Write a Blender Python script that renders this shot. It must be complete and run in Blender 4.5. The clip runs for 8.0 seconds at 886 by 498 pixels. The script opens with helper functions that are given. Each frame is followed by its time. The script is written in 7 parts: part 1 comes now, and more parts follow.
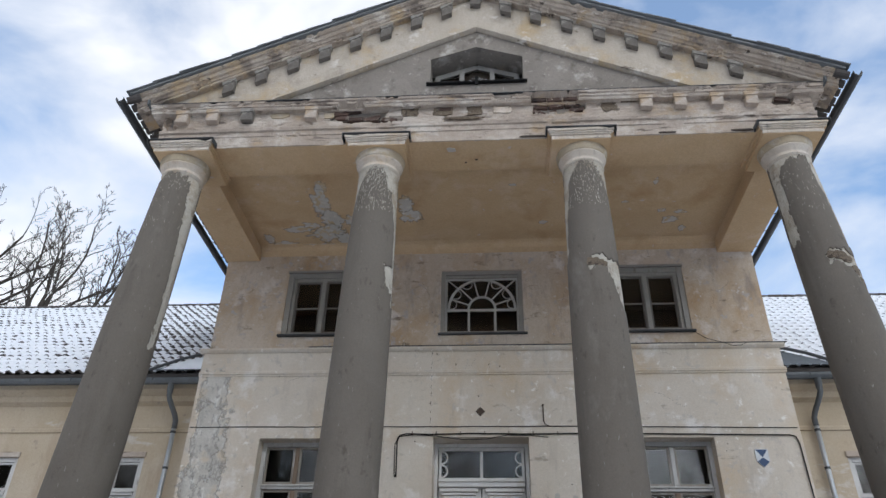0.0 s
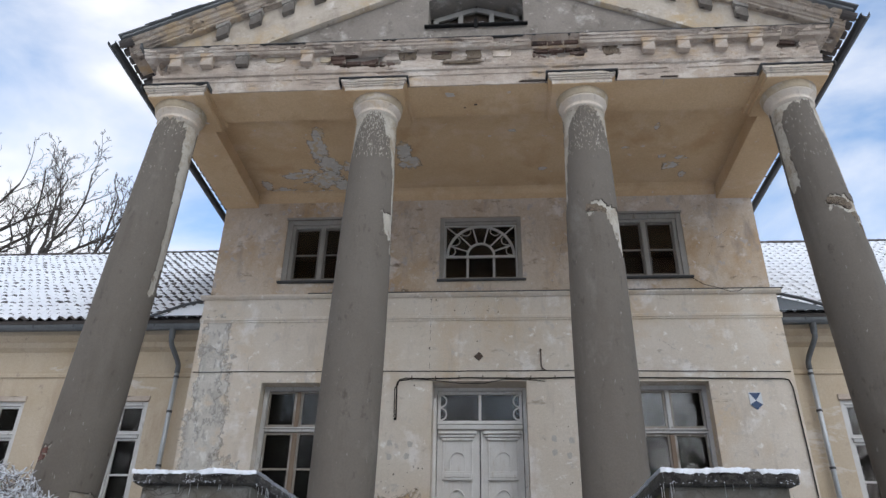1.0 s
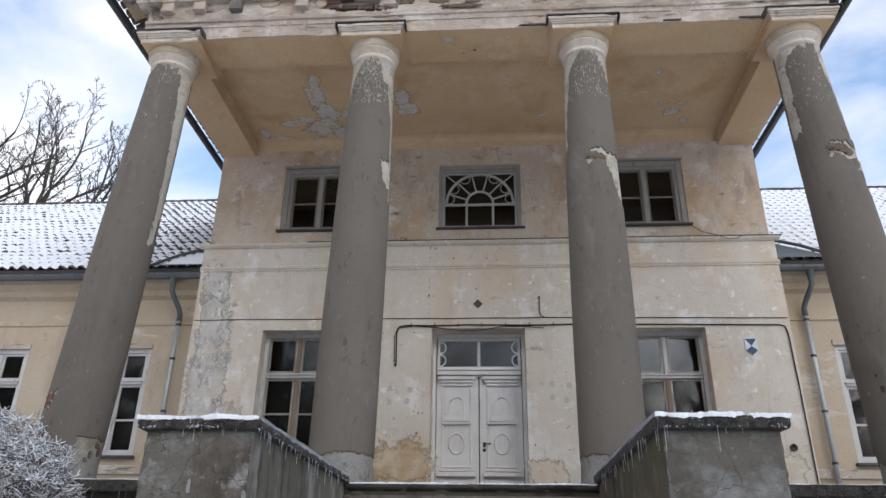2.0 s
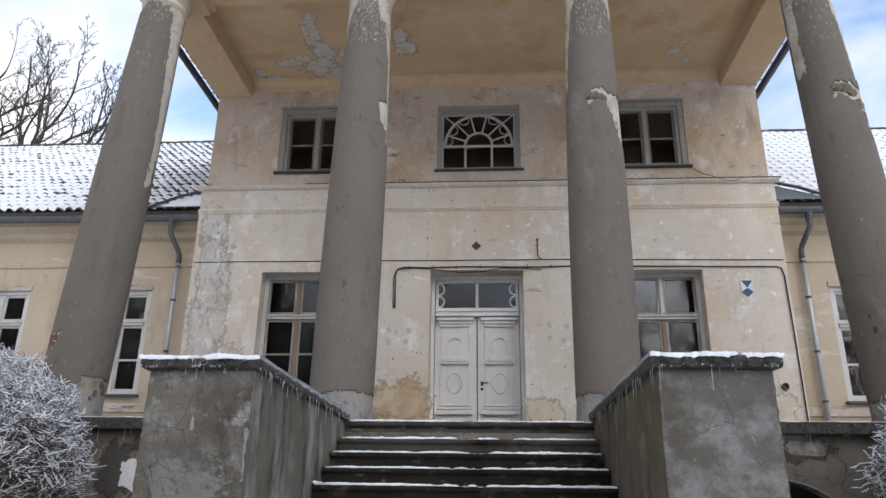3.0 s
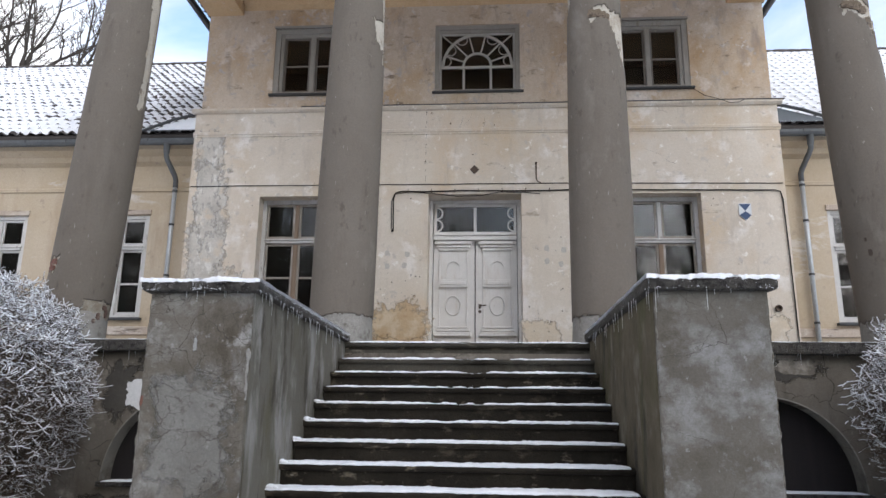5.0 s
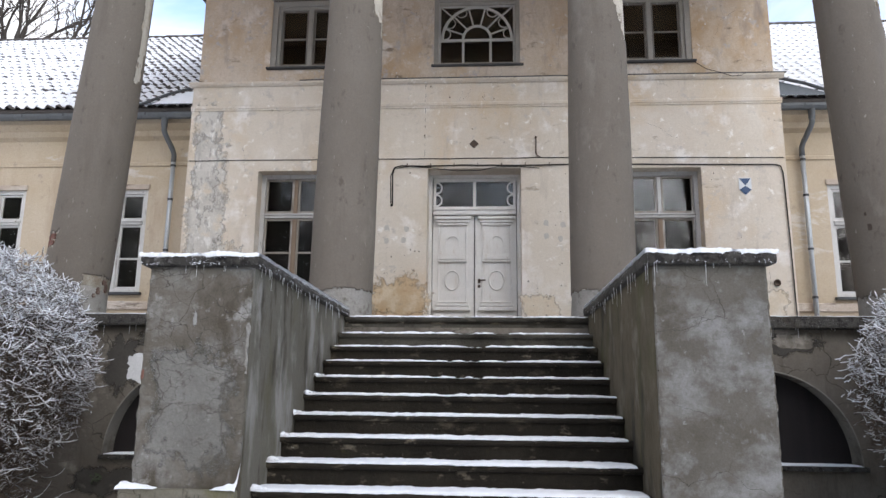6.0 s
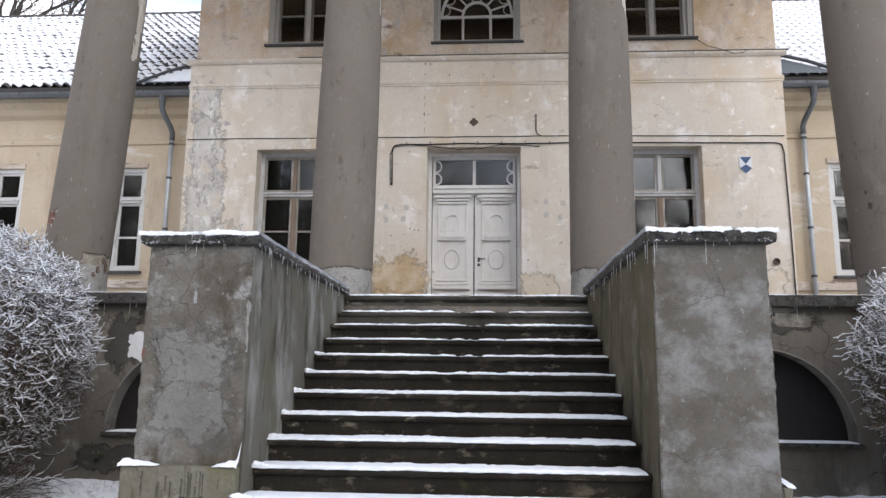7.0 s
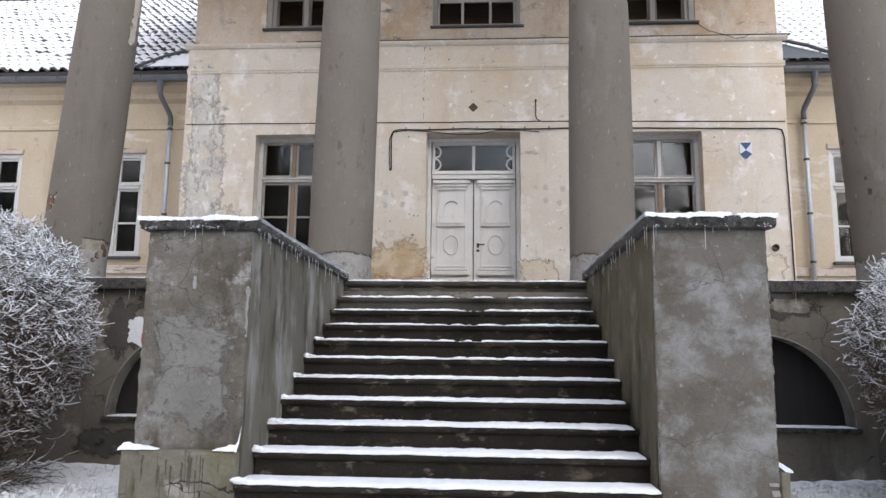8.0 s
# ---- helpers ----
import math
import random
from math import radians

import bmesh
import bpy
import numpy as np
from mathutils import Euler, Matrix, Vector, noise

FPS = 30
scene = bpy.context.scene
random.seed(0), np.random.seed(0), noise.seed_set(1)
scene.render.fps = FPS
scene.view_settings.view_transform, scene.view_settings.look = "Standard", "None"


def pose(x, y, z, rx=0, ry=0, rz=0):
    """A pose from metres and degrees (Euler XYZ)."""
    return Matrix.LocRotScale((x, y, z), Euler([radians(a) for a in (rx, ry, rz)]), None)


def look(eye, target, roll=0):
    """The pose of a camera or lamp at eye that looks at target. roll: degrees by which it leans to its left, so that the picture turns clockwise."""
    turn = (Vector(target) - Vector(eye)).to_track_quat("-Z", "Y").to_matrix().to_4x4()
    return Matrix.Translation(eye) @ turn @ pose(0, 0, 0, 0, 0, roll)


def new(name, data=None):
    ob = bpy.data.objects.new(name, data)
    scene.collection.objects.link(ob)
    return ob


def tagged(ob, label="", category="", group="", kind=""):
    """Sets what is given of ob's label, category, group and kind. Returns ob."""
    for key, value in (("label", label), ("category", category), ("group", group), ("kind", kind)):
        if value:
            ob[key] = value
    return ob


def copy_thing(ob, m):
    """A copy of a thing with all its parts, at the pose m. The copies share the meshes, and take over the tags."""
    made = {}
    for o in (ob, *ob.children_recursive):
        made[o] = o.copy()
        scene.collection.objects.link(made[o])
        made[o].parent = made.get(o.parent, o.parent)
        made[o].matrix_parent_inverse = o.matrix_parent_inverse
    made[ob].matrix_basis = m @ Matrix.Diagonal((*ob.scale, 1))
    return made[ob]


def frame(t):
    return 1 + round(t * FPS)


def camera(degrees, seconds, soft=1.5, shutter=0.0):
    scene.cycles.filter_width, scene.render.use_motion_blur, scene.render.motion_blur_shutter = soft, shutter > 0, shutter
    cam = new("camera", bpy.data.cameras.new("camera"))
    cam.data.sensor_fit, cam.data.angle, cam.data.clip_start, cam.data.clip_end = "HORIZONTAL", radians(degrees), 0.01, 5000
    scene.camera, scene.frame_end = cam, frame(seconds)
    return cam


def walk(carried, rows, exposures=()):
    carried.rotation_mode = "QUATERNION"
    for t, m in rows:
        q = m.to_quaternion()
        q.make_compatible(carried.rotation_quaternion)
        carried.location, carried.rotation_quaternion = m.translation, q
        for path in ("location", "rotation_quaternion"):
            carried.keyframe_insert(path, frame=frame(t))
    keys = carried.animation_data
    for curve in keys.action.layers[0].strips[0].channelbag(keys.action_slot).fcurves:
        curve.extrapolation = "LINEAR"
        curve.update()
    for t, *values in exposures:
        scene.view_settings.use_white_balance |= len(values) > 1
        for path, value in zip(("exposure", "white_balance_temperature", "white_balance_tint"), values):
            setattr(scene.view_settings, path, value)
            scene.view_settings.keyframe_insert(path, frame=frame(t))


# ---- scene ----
cam = camera(63.3, 8.0)
# seconds, eye x y z, yaw, pitch, roll: a standing camera that tips down from the gable to the steps
ROWS = [
    (0.0, 0.200, -12.272, 1.190, 4.60, 32.48, 1.30),
    (0.5, 0.205, -12.266, 1.193, 4.52, 30.29, 1.19),
    (1.0, 0.210, -12.263, 1.199, 4.44, 28.22, 1.13),
    (1.5, 0.218, -12.265, 1.203, 4.40, 26.28, 0.97),
    (3.0, 0.221, -12.261, 1.199, 4.12, 19.49, 0.84),
    (3.5, 0.218, -12.259, 1.197, 4.01, 17.56, 0.76),
    (4.0, 0.216, -12.255, 1.195, 3.93, 15.87, 0.76),
    (4.5, 0.219, -12.254, 1.192, 3.91, 14.62, 0.71),
    (6.0, 0.221, -12.251, 1.189, 3.81, 11.48, 0.65),
    (6.5, 0.218, -12.249, 1.187, 3.76, 10.67, 0.63),
    (7.0, 0.218, -12.248, 1.187, 3.75, 9.80, 0.63),
    (7.5, 0.219, -12.246, 1.186, 3.73, 9.14, 0.63),
    (8.0, 0.218, -12.244, 1.183, 3.68, 8.68, 0.66),
]
walk(cam, [(t, pose(x, y, z, 90 + p, 0, w) @ pose(0, 0, 0, 0, 0, r)) for t, x, y, z, w, p, r in ROWS],
     exposures=[(0.0, -0.34, 6450, 15), (1.5, -0.22, 6550, 17), (3.0, -0.05, 6650, 18), (4.5, 0.07, 6700, 18), (8.0, 0.38, 6750, 19)])

# ---- sky and sun ----
world = bpy.data.worlds.new("sky")
scene.world = world
world.use_nodes = True
wn, wl = world.node_tree.nodes, world.node_tree.links
wn.clear()
w_out, w_bg = wn.new("ShaderNodeOutputWorld"), wn.new("ShaderNodeBackground")
w_sky = wn.new("ShaderNodeTexSky")
w_sky.sky_type, w_sky.sun_disc = "NISHITA", False
SUN_UP, SUN_TURN = radians(36), radians(150)
w_sky.sun_elevation, w_sky.sun_rotation = SUN_UP, SUN_TURN
w_dim = wn.new("ShaderNodeMix")
w_dim.data_type, w_dim.blend_type = "RGBA", "MULTIPLY"
w_dim.inputs["Factor"].default_value = 1.0
w_dim.inputs["B"].default_value = (0.232, 0.292, 0.304, 1)
w_co, w_map = wn.new("ShaderNodeTexCoord"), wn.new("ShaderNodeMapping")
w_map.inputs["Scale"].default_value = (1.0, 1.0, 1.7)
w_map.inputs["Location"].default_value = (0.05, 0.35, 0.6)
w_noise, w_ramp = wn.new("ShaderNodeTexNoise"), wn.new("ShaderNodeValToRGB")
w_noise.inputs["Scale"].default_value, w_noise.inputs["Detail"].default_value = 3.0, 8
w_noise.inputs["Roughness"].default_value, w_noise.inputs["Distortion"].default_value = 0.52, 0.3
w_ramp.color_ramp.elements[0].position, w_ramp.color_ramp.elements[1].position = 0.41, 0.66
w_ramp.color_ramp.elements[0].color = (0.10, 0.10, 0.10, 1)
w_mix = wn.new("ShaderNodeMix")
w_mix.data_type = "RGBA"
w_mix.inputs["B"].default_value = (1.095, 1.165, 1.20, 1)
# the haze thickens towards the west and the horizon
w_sep, w_haze = wn.new("ShaderNodeSeparateXYZ"), wn.new("ShaderNodeMath")
w_haze.operation = "MULTIPLY_ADD"
w_haze.inputs[1].default_value = -0.14
wl.new(w_co.outputs["Generated"], w_map.inputs["Vector"])
wl.new(w_map.outputs["Vector"], w_noise.inputs["Vector"])
wl.new(w_co.outputs["Generated"], w_sep.inputs["Vector"])
wl.new(w_sep.outputs["X"], w_haze.inputs[0])
w_low, w_sum = wn.new("ShaderNodeMapRange"), wn.new("ShaderNodeMath")
w_low.inputs["From Min"].default_value, w_low.inputs["From Max"].default_value = 0.50, 0.08
w_low.inputs["To Min"].default_value, w_low.inputs["To Max"].default_value = 0.0, 0.24
wl.new(w_sep.outputs["Z"], w_low.inputs["Value"])
wl.new(w_noise.outputs["Fac"], w_sum.inputs[0])
wl.new(w_low.outputs["Result"], w_sum.inputs[1])
wl.new(w_sum.outputs[0], w_haze.inputs[2])
wl.new(w_haze.outputs[0], w_ramp.inputs["Fac"])
wl.new(w_ramp.outputs["Color"], w_mix.inputs["Factor"])
wl.new(w_sky.outputs["Color"], w_dim.inputs["A"])
wl.new(w_dim.outputs["Result"], w_mix.inputs["A"])
wl.new(w_mix.outputs["Result"], w_bg.inputs["Color"])
wl.new(w_bg.outputs["Background"], w_out.inputs["Surface"])
w_bg.inputs["Strength"].default_value = 1.13

sun_data = bpy.data.lights.new("sun", "SUN")
sun_data.energy, sun_data.angle, sun_data.color = 1.15, radians(60), (1.0, 0.90, 0.79)
sun = new("sun", sun_data)
sun.matrix_world = look((8, -14, 12), (0, 0, 0))

# ---- materials ----
def nodes_of(name):
    m = bpy.data.materials.new(name)
    m.use_nodes = True
    return m, m.node_tree.nodes, m.node_tree.links, m.node_tree.nodes["Principled BSDF"]


def noise_node(n, l, vec, scale, detail=6, rough=0.6, warp=0.0, kind="noise"):
    t = n.new("ShaderNodeTexNoise")
    t.inputs["Scale"].default_value, t.inputs["Detail"].default_value = scale, detail
    t.inputs["Roughness"].default_value, t.inputs["Distortion"].default_value = rough, warp
    l.new(vec, t.inputs["Vector"])
    return t.outputs["Fac"]


def ramp_node(n, l, fac, lo, hi):
    r = n.new("ShaderNodeMapRange")
    r.inputs["From Min"].default_value, r.inputs["From Max"].default_value = lo, hi
    l.new(fac, r.inputs["Value"])
    return r.outputs["Result"]


def blend(n, l, fac, a, b, how="MIX"):
    m = n.new("ShaderNodeMix")
    m.data_type, m.blend_type = "RGBA", how
    for slot, v in (("Factor", fac), ("A", a), ("B", b)):
        if isinstance(v, (int, float)):
            m.inputs[slot].default_value = v
        elif isinstance(v, tuple):
            m.inputs[slot].default_value = (*v, 1)
        else:
            l.new(v, m.inputs[slot])
    return m.outputs["Result"]


def surface(name, base, second, rough=0.85, big=0.8, fine=18.0, bump=0.3, layers=(), stretch=(1, 1, 1), metal=0.0, depth=0.01, spread=0.5, each=0.0, cracks=(), shine=0.4, mottle=0.16, drift=False, fade=0.0):
    """A weathered surface: two colours mixed by large noise, fine grain and specks, and layers of (colour, scale, lo, hi, stretch)."""
    m, n, l, b = nodes_of(name)
    co, mp = n.new("ShaderNodeTexCoord"), n.new("ShaderNodeMapping")
    mp.inputs["Scale"].default_value = stretch
    src = co.outputs["Object"]
    if drift:
        pick, away = n.new("ShaderNodeObjectInfo"), n.new("ShaderNodeVectorMath")
        away.operation = "MULTIPLY_ADD"
        away.inputs[1].default_value = (47.0, 31.0, 19.0)
        l.new(pick.outputs["Random"], away.inputs[0])
        l.new(src, away.inputs[2])
        src = away.outputs["Vector"]
    l.new(src, mp.inputs["Vector"])
    vec = mp.outputs["Vector"]
    large = noise_node(n, l, vec, big, 8, 0.62, 0.4)
    small = noise_node(n, l, vec, fine, 6, 0.65)
    col = blend(n, l, ramp_node(n, l, large, 0.5 - spread / 2, 0.5 + spread / 2), base, second)
    grain = ramp_node(n, l, small, 0.25, 0.75)
    dark = tuple(0.72 * c for c in base)
    g = n.new("ShaderNodeMath")
    g.operation = "MULTIPLY"
    g.inputs[1].default_value = 0.35
    l.new(grain, g.inputs[0])
    col = blend(n, l, g.outputs[0], col, dark)
    speck = ramp_node(n, l, noise_node(n, l, vec, fine * 2.7, 5, 0.7), 0.30, 0.72)
    tone = n.new("ShaderNodeMapRange")
    tone.inputs["To Min"].default_value, tone.inputs["To Max"].default_value = 1 - mottle, 1 + 0.7 * mottle
    l.new(speck, tone.inputs["Value"])
    for k, (colour, scale, lo, hi, st) in enumerate(layers):
        mp2 = n.new("ShaderNodeMapping")
        mp2.inputs["Scale"].default_value, mp2.inputs["Location"].default_value = st, (3.1 * k + 1.7, 2.3 * k, 5.9 * k)
        l.new(src, mp2.inputs["Vector"])
        f = ramp_node(n, l, noise_node(n, l, mp2.outputs["Vector"], scale, 10, 0.66, 0.15), lo, hi)
        col = blend(n, l, f, col, colour)
    for scale, width, colour, lo, hi in cracks:
        warp = n.new("ShaderNodeTexNoise")
        warp.inputs["Scale"].default_value, warp.inputs["Detail"].default_value = 3.0, 5
        l.new(src, warp.inputs["Vector"])
        va = n.new("ShaderNodeVectorMath")
        va.operation = "MULTIPLY_ADD"
        va.inputs[1].default_value = (0.35, 0.35, 0.35)
        l.new(warp.outputs["Color"], va.inputs[0])
        l.new(src, va.inputs[2])
        vo = n.new("ShaderNodeTexVoronoi")
        vo.feature = "DISTANCE_TO_EDGE"
        vo.inputs["Scale"].default_value = scale
        flat = n.new("ShaderNodeMapping")
        flat.inputs["Scale"].default_value = (0.8, 0.8, 1.5)
        l.new(va.outputs["Vector"], flat.inputs["Vector"])
        l.new(flat.outputs["Vector"], vo.inputs["Vector"])
        line = ramp_node(n, l, vo.outputs["Distance"], width, width * 0.3)
        where = ramp_node(n, l, noise_node(n, l, src, 1.1, 3), lo, hi)
        both = n.new("ShaderNodeMath")
        both.operation = "MULTIPLY"
        l.new(line, both.inputs[0])
        l.new(where, both.inputs[1])
        col = blend(n, l, both.outputs[0], col, colour)
    vary = n.new("ShaderNodeHueSaturation")
    l.new(tone.outputs["Result"], vary.inputs["Value"])
    l.new(col, vary.inputs["Color"])
    col = vary.outputs["Color"]
    if each:
        info = n.new("ShaderNodeObjectInfo")
        hs = n.new("ShaderNodeHueSaturation")
        mr = n.new("ShaderNodeMapRange")
        mr.inputs["To Min"].default_value, mr.inputs["To Max"].default_value = 1 - each, 1 + each
        l.new(info.outputs["Random"], mr.inputs["Value"])
        l.new(mr.outputs["Result"], hs.inputs["Value"])
        l.new(col, hs.inputs["Color"])
        col = hs.outputs["Color"]
    l.new(col, b.inputs["Base Color"])
    b.inputs["Roughness"].default_value, b.inputs["Metallic"].default_value = rough, metal
    b.inputs["Specular IOR Level"].default_value = shine
    if bump:
        bp = n.new("ShaderNodeBump")
        bp.inputs["Strength"].default_value, bp.inputs["Distance"].default_value = bump, depth
        add = n.new("ShaderNodeMath")
        l.new(small, add.inputs[0])
        l.new(large, add.inputs[1])
        l.new(add.outputs[0], bp.inputs["Height"])
        l.new(bp.outputs["Normal"], b.inputs["Normal"])
    if fade:
        # a layer that wears away in flakes towards its rim
        rim, ends, mix, clear = n.new("ShaderNodeAttribute"), n.new("ShaderNodeMath"), n.new("ShaderNodeMixShader"), n.new("ShaderNodeBsdfTransparent")
        rim.attribute_name, ends.operation = "fade", "MULTIPLY_ADD"
        ends.inputs[1].default_value = fade
        l.new(rim.outputs["Fac"], ends.inputs[0])
        l.new(noise_node(n, l, src, 7.0, 9, 0.68), ends.inputs[2])
        l.new(ramp_node(n, l, ends.outputs[0], 0.66, 0.84), mix.inputs["Fac"])
        l.new(clear.outputs["BSDF"], mix.inputs[1])
        l.new(b.outputs["BSDF"], mix.inputs[2])
        l.new(mix.outputs["Shader"], n["Material Output"].inputs["Surface"])
    return m


UP = (1, 1, 1)
STREAK = (2.2, 2.2, 0.35)
cream = surface("cream_plaster", (0.5509, 0.4421, 0.3354), (0.6446, 0.5476, 0.4507), 0.9, 1.1, 24, 0.45, spread=0.3, layers=(
    ((0.4469, 0.3014, 0.173), 0.8, 0.47, 0.66, (1, 1, 0.6)), ((0.6862, 0.6128, 0.5451), 1.6, 0.55, 0.66, UP), ((0.3222, 0.2612, 0.2202), 1.9, 0.54, 0.74, (1.6, 1.6, 0.6)), ((0.4367, 0.3869, 0.3564), 4.5, 0.57, 0.66, UP), ((0.2598, 0.216, 0.1939), 10.0, 0.63, 0.70, UP), ((0.20, 0.150, 0.105), 2.6, 0.60, 0.70, (1.0, 1.0, 2.2)), ((0.62, 0.575, 0.52), 7.0, 0.62, 0.67, UP)))
cream_low = surface("weathered_cream_plaster", (0.6157, 0.5276, 0.4243), (0.6994, 0.6248, 0.5344), 0.9, 0.9, 22, 0.45, spread=0.3, layers=(
    ((0.5635, 0.4252, 0.2777), 0.6, 0.52, 0.72, (1, 1, 0.7)), ((0.741, 0.6864, 0.6287), 1.3, 0.54, 0.64, UP), ((0.4384, 0.374, 0.3091), 1.7, 0.57, 0.78, (1.8, 1.8, 0.45)), ((0.5114, 0.4559, 0.3982), 5.0, 0.59, 0.68, UP), ((0.2923, 0.2459, 0.2095), 11.0, 0.67, 0.72, UP), ((0.36, 0.30, 0.235), 2.4, 0.63, 0.72, (1.0, 1.0, 2.4)), ((0.78, 0.735, 0.675), 6.0, 0.61, 0.66, UP)))
wing_plaster = surface("yellow_plaster", (0.4556, 0.3594, 0.2443), (0.5231, 0.4362, 0.3338), 0.9, 0.7, 20, 0.35, spread=0.35, layers=(
    ((0.5544, 0.5033, 0.4357), 0.8, 0.59, 0.64, (0.6, 1, 1.6)), ((0.3627, 0.2746, 0.1913), 1.3, 0.56, 0.76, STREAK), ((0.3121, 0.2504, 0.2036), 5.0, 0.62, 0.70, UP)))
soffit_paint = surface("ochre_soffit_paint", (0.545, 0.37, 0.205), (0.632, 0.452, 0.278), 0.9, 0.8, 22, 0.25, spread=0.35, layers=(
    ((0.6357, 0.4824, 0.3362), 0.9, 0.54, 0.72, UP), ((0.4198, 0.2576, 0.1208), 0.8, 0.54, 0.76, UP), ((0.56, 0.475, 0.405), 5.0, 0.645, 0.69, UP)))
stone_trim = surface("weathered_white_plaster", (0.3999, 0.3214, 0.2548), (0.5046, 0.4211, 0.3503), 0.9, 1.6, 26, 0.8, spread=0.3, depth=0.018, layers=(
    ((0.4284, 0.2943, 0.1638), 1.0, 0.54, 0.68, (1, 1, 1.6)), ((0.32, 0.262, 0.215), 2.0, 0.52, 0.68, UP), ((0.60, 0.535, 0.465), 1.9, 0.51, 0.65, (0.7, 1, 1.1)), ((0.1524, 0.1177, 0.09555), 4.5, 0.575, 0.65, (0.35, 0.7, 1.9)), ((0.09522, 0.07244, 0.05915), 10.0, 0.64, 0.69, (0.5, 1, 1.3))))
tympanum_plaster = surface("grey_tympanum_plaster", (0.215, 0.185, 0.156), (0.29, 0.253, 0.217), 0.93, 1.4, 24, 0.6, spread=0.35, layers=(
    ((0.43, 0.39, 0.34), 2.0, 0.56, 0.65, UP), ((0.34, 0.25, 0.16), 1.1, 0.58, 0.74, UP), ((0.15, 0.127, 0.107), 3.5, 0.54, 0.66, UP), ((0.42, 0.38, 0.34), 9.0, 0.61, 0.68, UP)))
shaft_grey = surface("grey_cement_render", (0.137, 0.1154, 0.09353), (0.1715, 0.1483, 0.1234), 0.95, 0.9, 34, 0.4, spread=0.5, layers=(
    ((0.207, 0.1851, 0.1592), 2.0, 0.60, 0.74, (1, 1, 0.5)), ((0.1084, 0.09154, 0.07363), 1.3, 0.53, 0.74, STREAK), ((0.09562, 0.08059, 0.06467), 7.0, 0.60, 0.70, (1, 1, 0.5)), ((0.2957, 0.2716, 0.2388), 11.0, 0.675, 0.72, (1, 1, 0.5))))
capital_white = surface("chipped_white_capital_plaster", (0.5589, 0.4676, 0.37), (0.6831, 0.6069, 0.53), 0.9, 2.0, 26, 0.4, spread=0.4, layers=(
    ((0.4864, 0.3483, 0.21), 1.6, 0.52, 0.70, UP), ((0.2794, 0.2438, 0.215), 5.0, 0.60, 0.68, UP), ((0.3933, 0.3284, 0.27), 3.0, 0.56, 0.7, STREAK)))
capital_ochre = surface("stained_ochre_capital_plaster", (0.3956, 0.3096, 0.2021), (0.473, 0.3913, 0.2838), 0.9, 2.4, 26, 0.4, spread=0.4, layers=(
    ((0.5332, 0.473, 0.4042), 2.2, 0.52, 0.64, UP), ((0.258, 0.1978, 0.1376), 4.0, 0.58, 0.70, UP)))
rake_cream = surface("smooth_stained_gable_plaster", (0.455, 0.385, 0.305), (0.545, 0.475, 0.395), 0.92, 1.3, 24, 0.5, spread=0.35, depth=0.012, layers=(
    ((0.47, 0.345, 0.205), 1.1, 0.49, 0.64, UP), ((0.34, 0.285, 0.23), 1.8, 0.54, 0.68, UP), ((0.62, 0.565, 0.50), 3.0, 0.58, 0.66, UP), ((0.20, 0.16, 0.125), 5.0, 0.63, 0.70, (0.6, 1, 1.2))))
pier_cement = surface("cracked_grey_cement", (0.103, 0.09, 0.0703), (0.1545, 0.139, 0.1159), 0.95, 2.0, 30, 0.7, spread=0.3, shine=0.2, cracks=((1.9, 0.006, (0.0515, 0.045, 0.0361), 0.42, 0.50), (4.6, 0.011, (0.06386, 0.056, 0.0456), 0.45, 0.52), (9.0, 0.015, (0.08034, 0.071, 0.0589), 0.50, 0.56)), layers=(
    ((0.2112, 0.202, 0.1862), 1.7, 0.50, 0.64, (1, 1, 1.3)), ((0.074, 0.062, 0.046), 1.5, 0.50, 0.64, (1.5, 1.5, 0.9)), ((0.273, 0.263, 0.2451), 3.6, 0.60, 0.70, (1.0, 1.0, 1.1)), ((0.09064, 0.08, 0.0437), 1.0, 0.58, 0.78, (1.5, 1.5, 0.6)), ((0.1185, 0.105, 0.0836), 6.0, 0.58, 0.66, UP), ((0.2369, 0.228, 0.2128), 13.0, 0.60, 0.67, UP)))
pier_smooth = surface("clouded_grey_cement", (0.105, 0.095, 0.078), (0.150, 0.138, 0.118), 0.95, 1.5, 30, 0.7, spread=0.35, shine=0.2, cracks=((1.5, 0.005, (0.055, 0.049, 0.041), 0.46, 0.54), (5.0, 0.010, (0.075, 0.068, 0.058), 0.54, 0.60)), layers=(
    ((0.225, 0.221, 0.211), 2.1, 0.47, 0.62, (1, 1, 1.2)), ((0.086, 0.075, 0.058), 1.6, 0.52, 0.68, (1.2, 1.2, 1.5)), ((0.245, 0.242, 0.234), 4.2, 0.59, 0.72, UP), ((0.115, 0.105, 0.088), 7.0, 0.57, 0.68, UP), ((0.24, 0.236, 0.228), 15.0, 0.62, 0.69, UP)))
streaked_cement = surface("streaked_olive_cement", (0.105, 0.095, 0.072), (0.145, 0.133, 0.108), 0.95, 1.6, 30, 0.6, spread=0.4, shine=0.2, layers=(
    ((0.235, 0.222, 0.198), 1.5, 0.51, 0.62, (1.5, 1.5, 0.55)), ((0.050, 0.042, 0.032), 2.1, 0.52, 0.62, (1.7, 1.7, 0.45)), ((0.088, 0.080, 0.044), 1.2, 0.55, 0.72, (1.4, 1.4, 0.5)), ((0.25, 0.243, 0.228), 4.5, 0.62, 0.70, (1.6, 1.6, 0.4))))
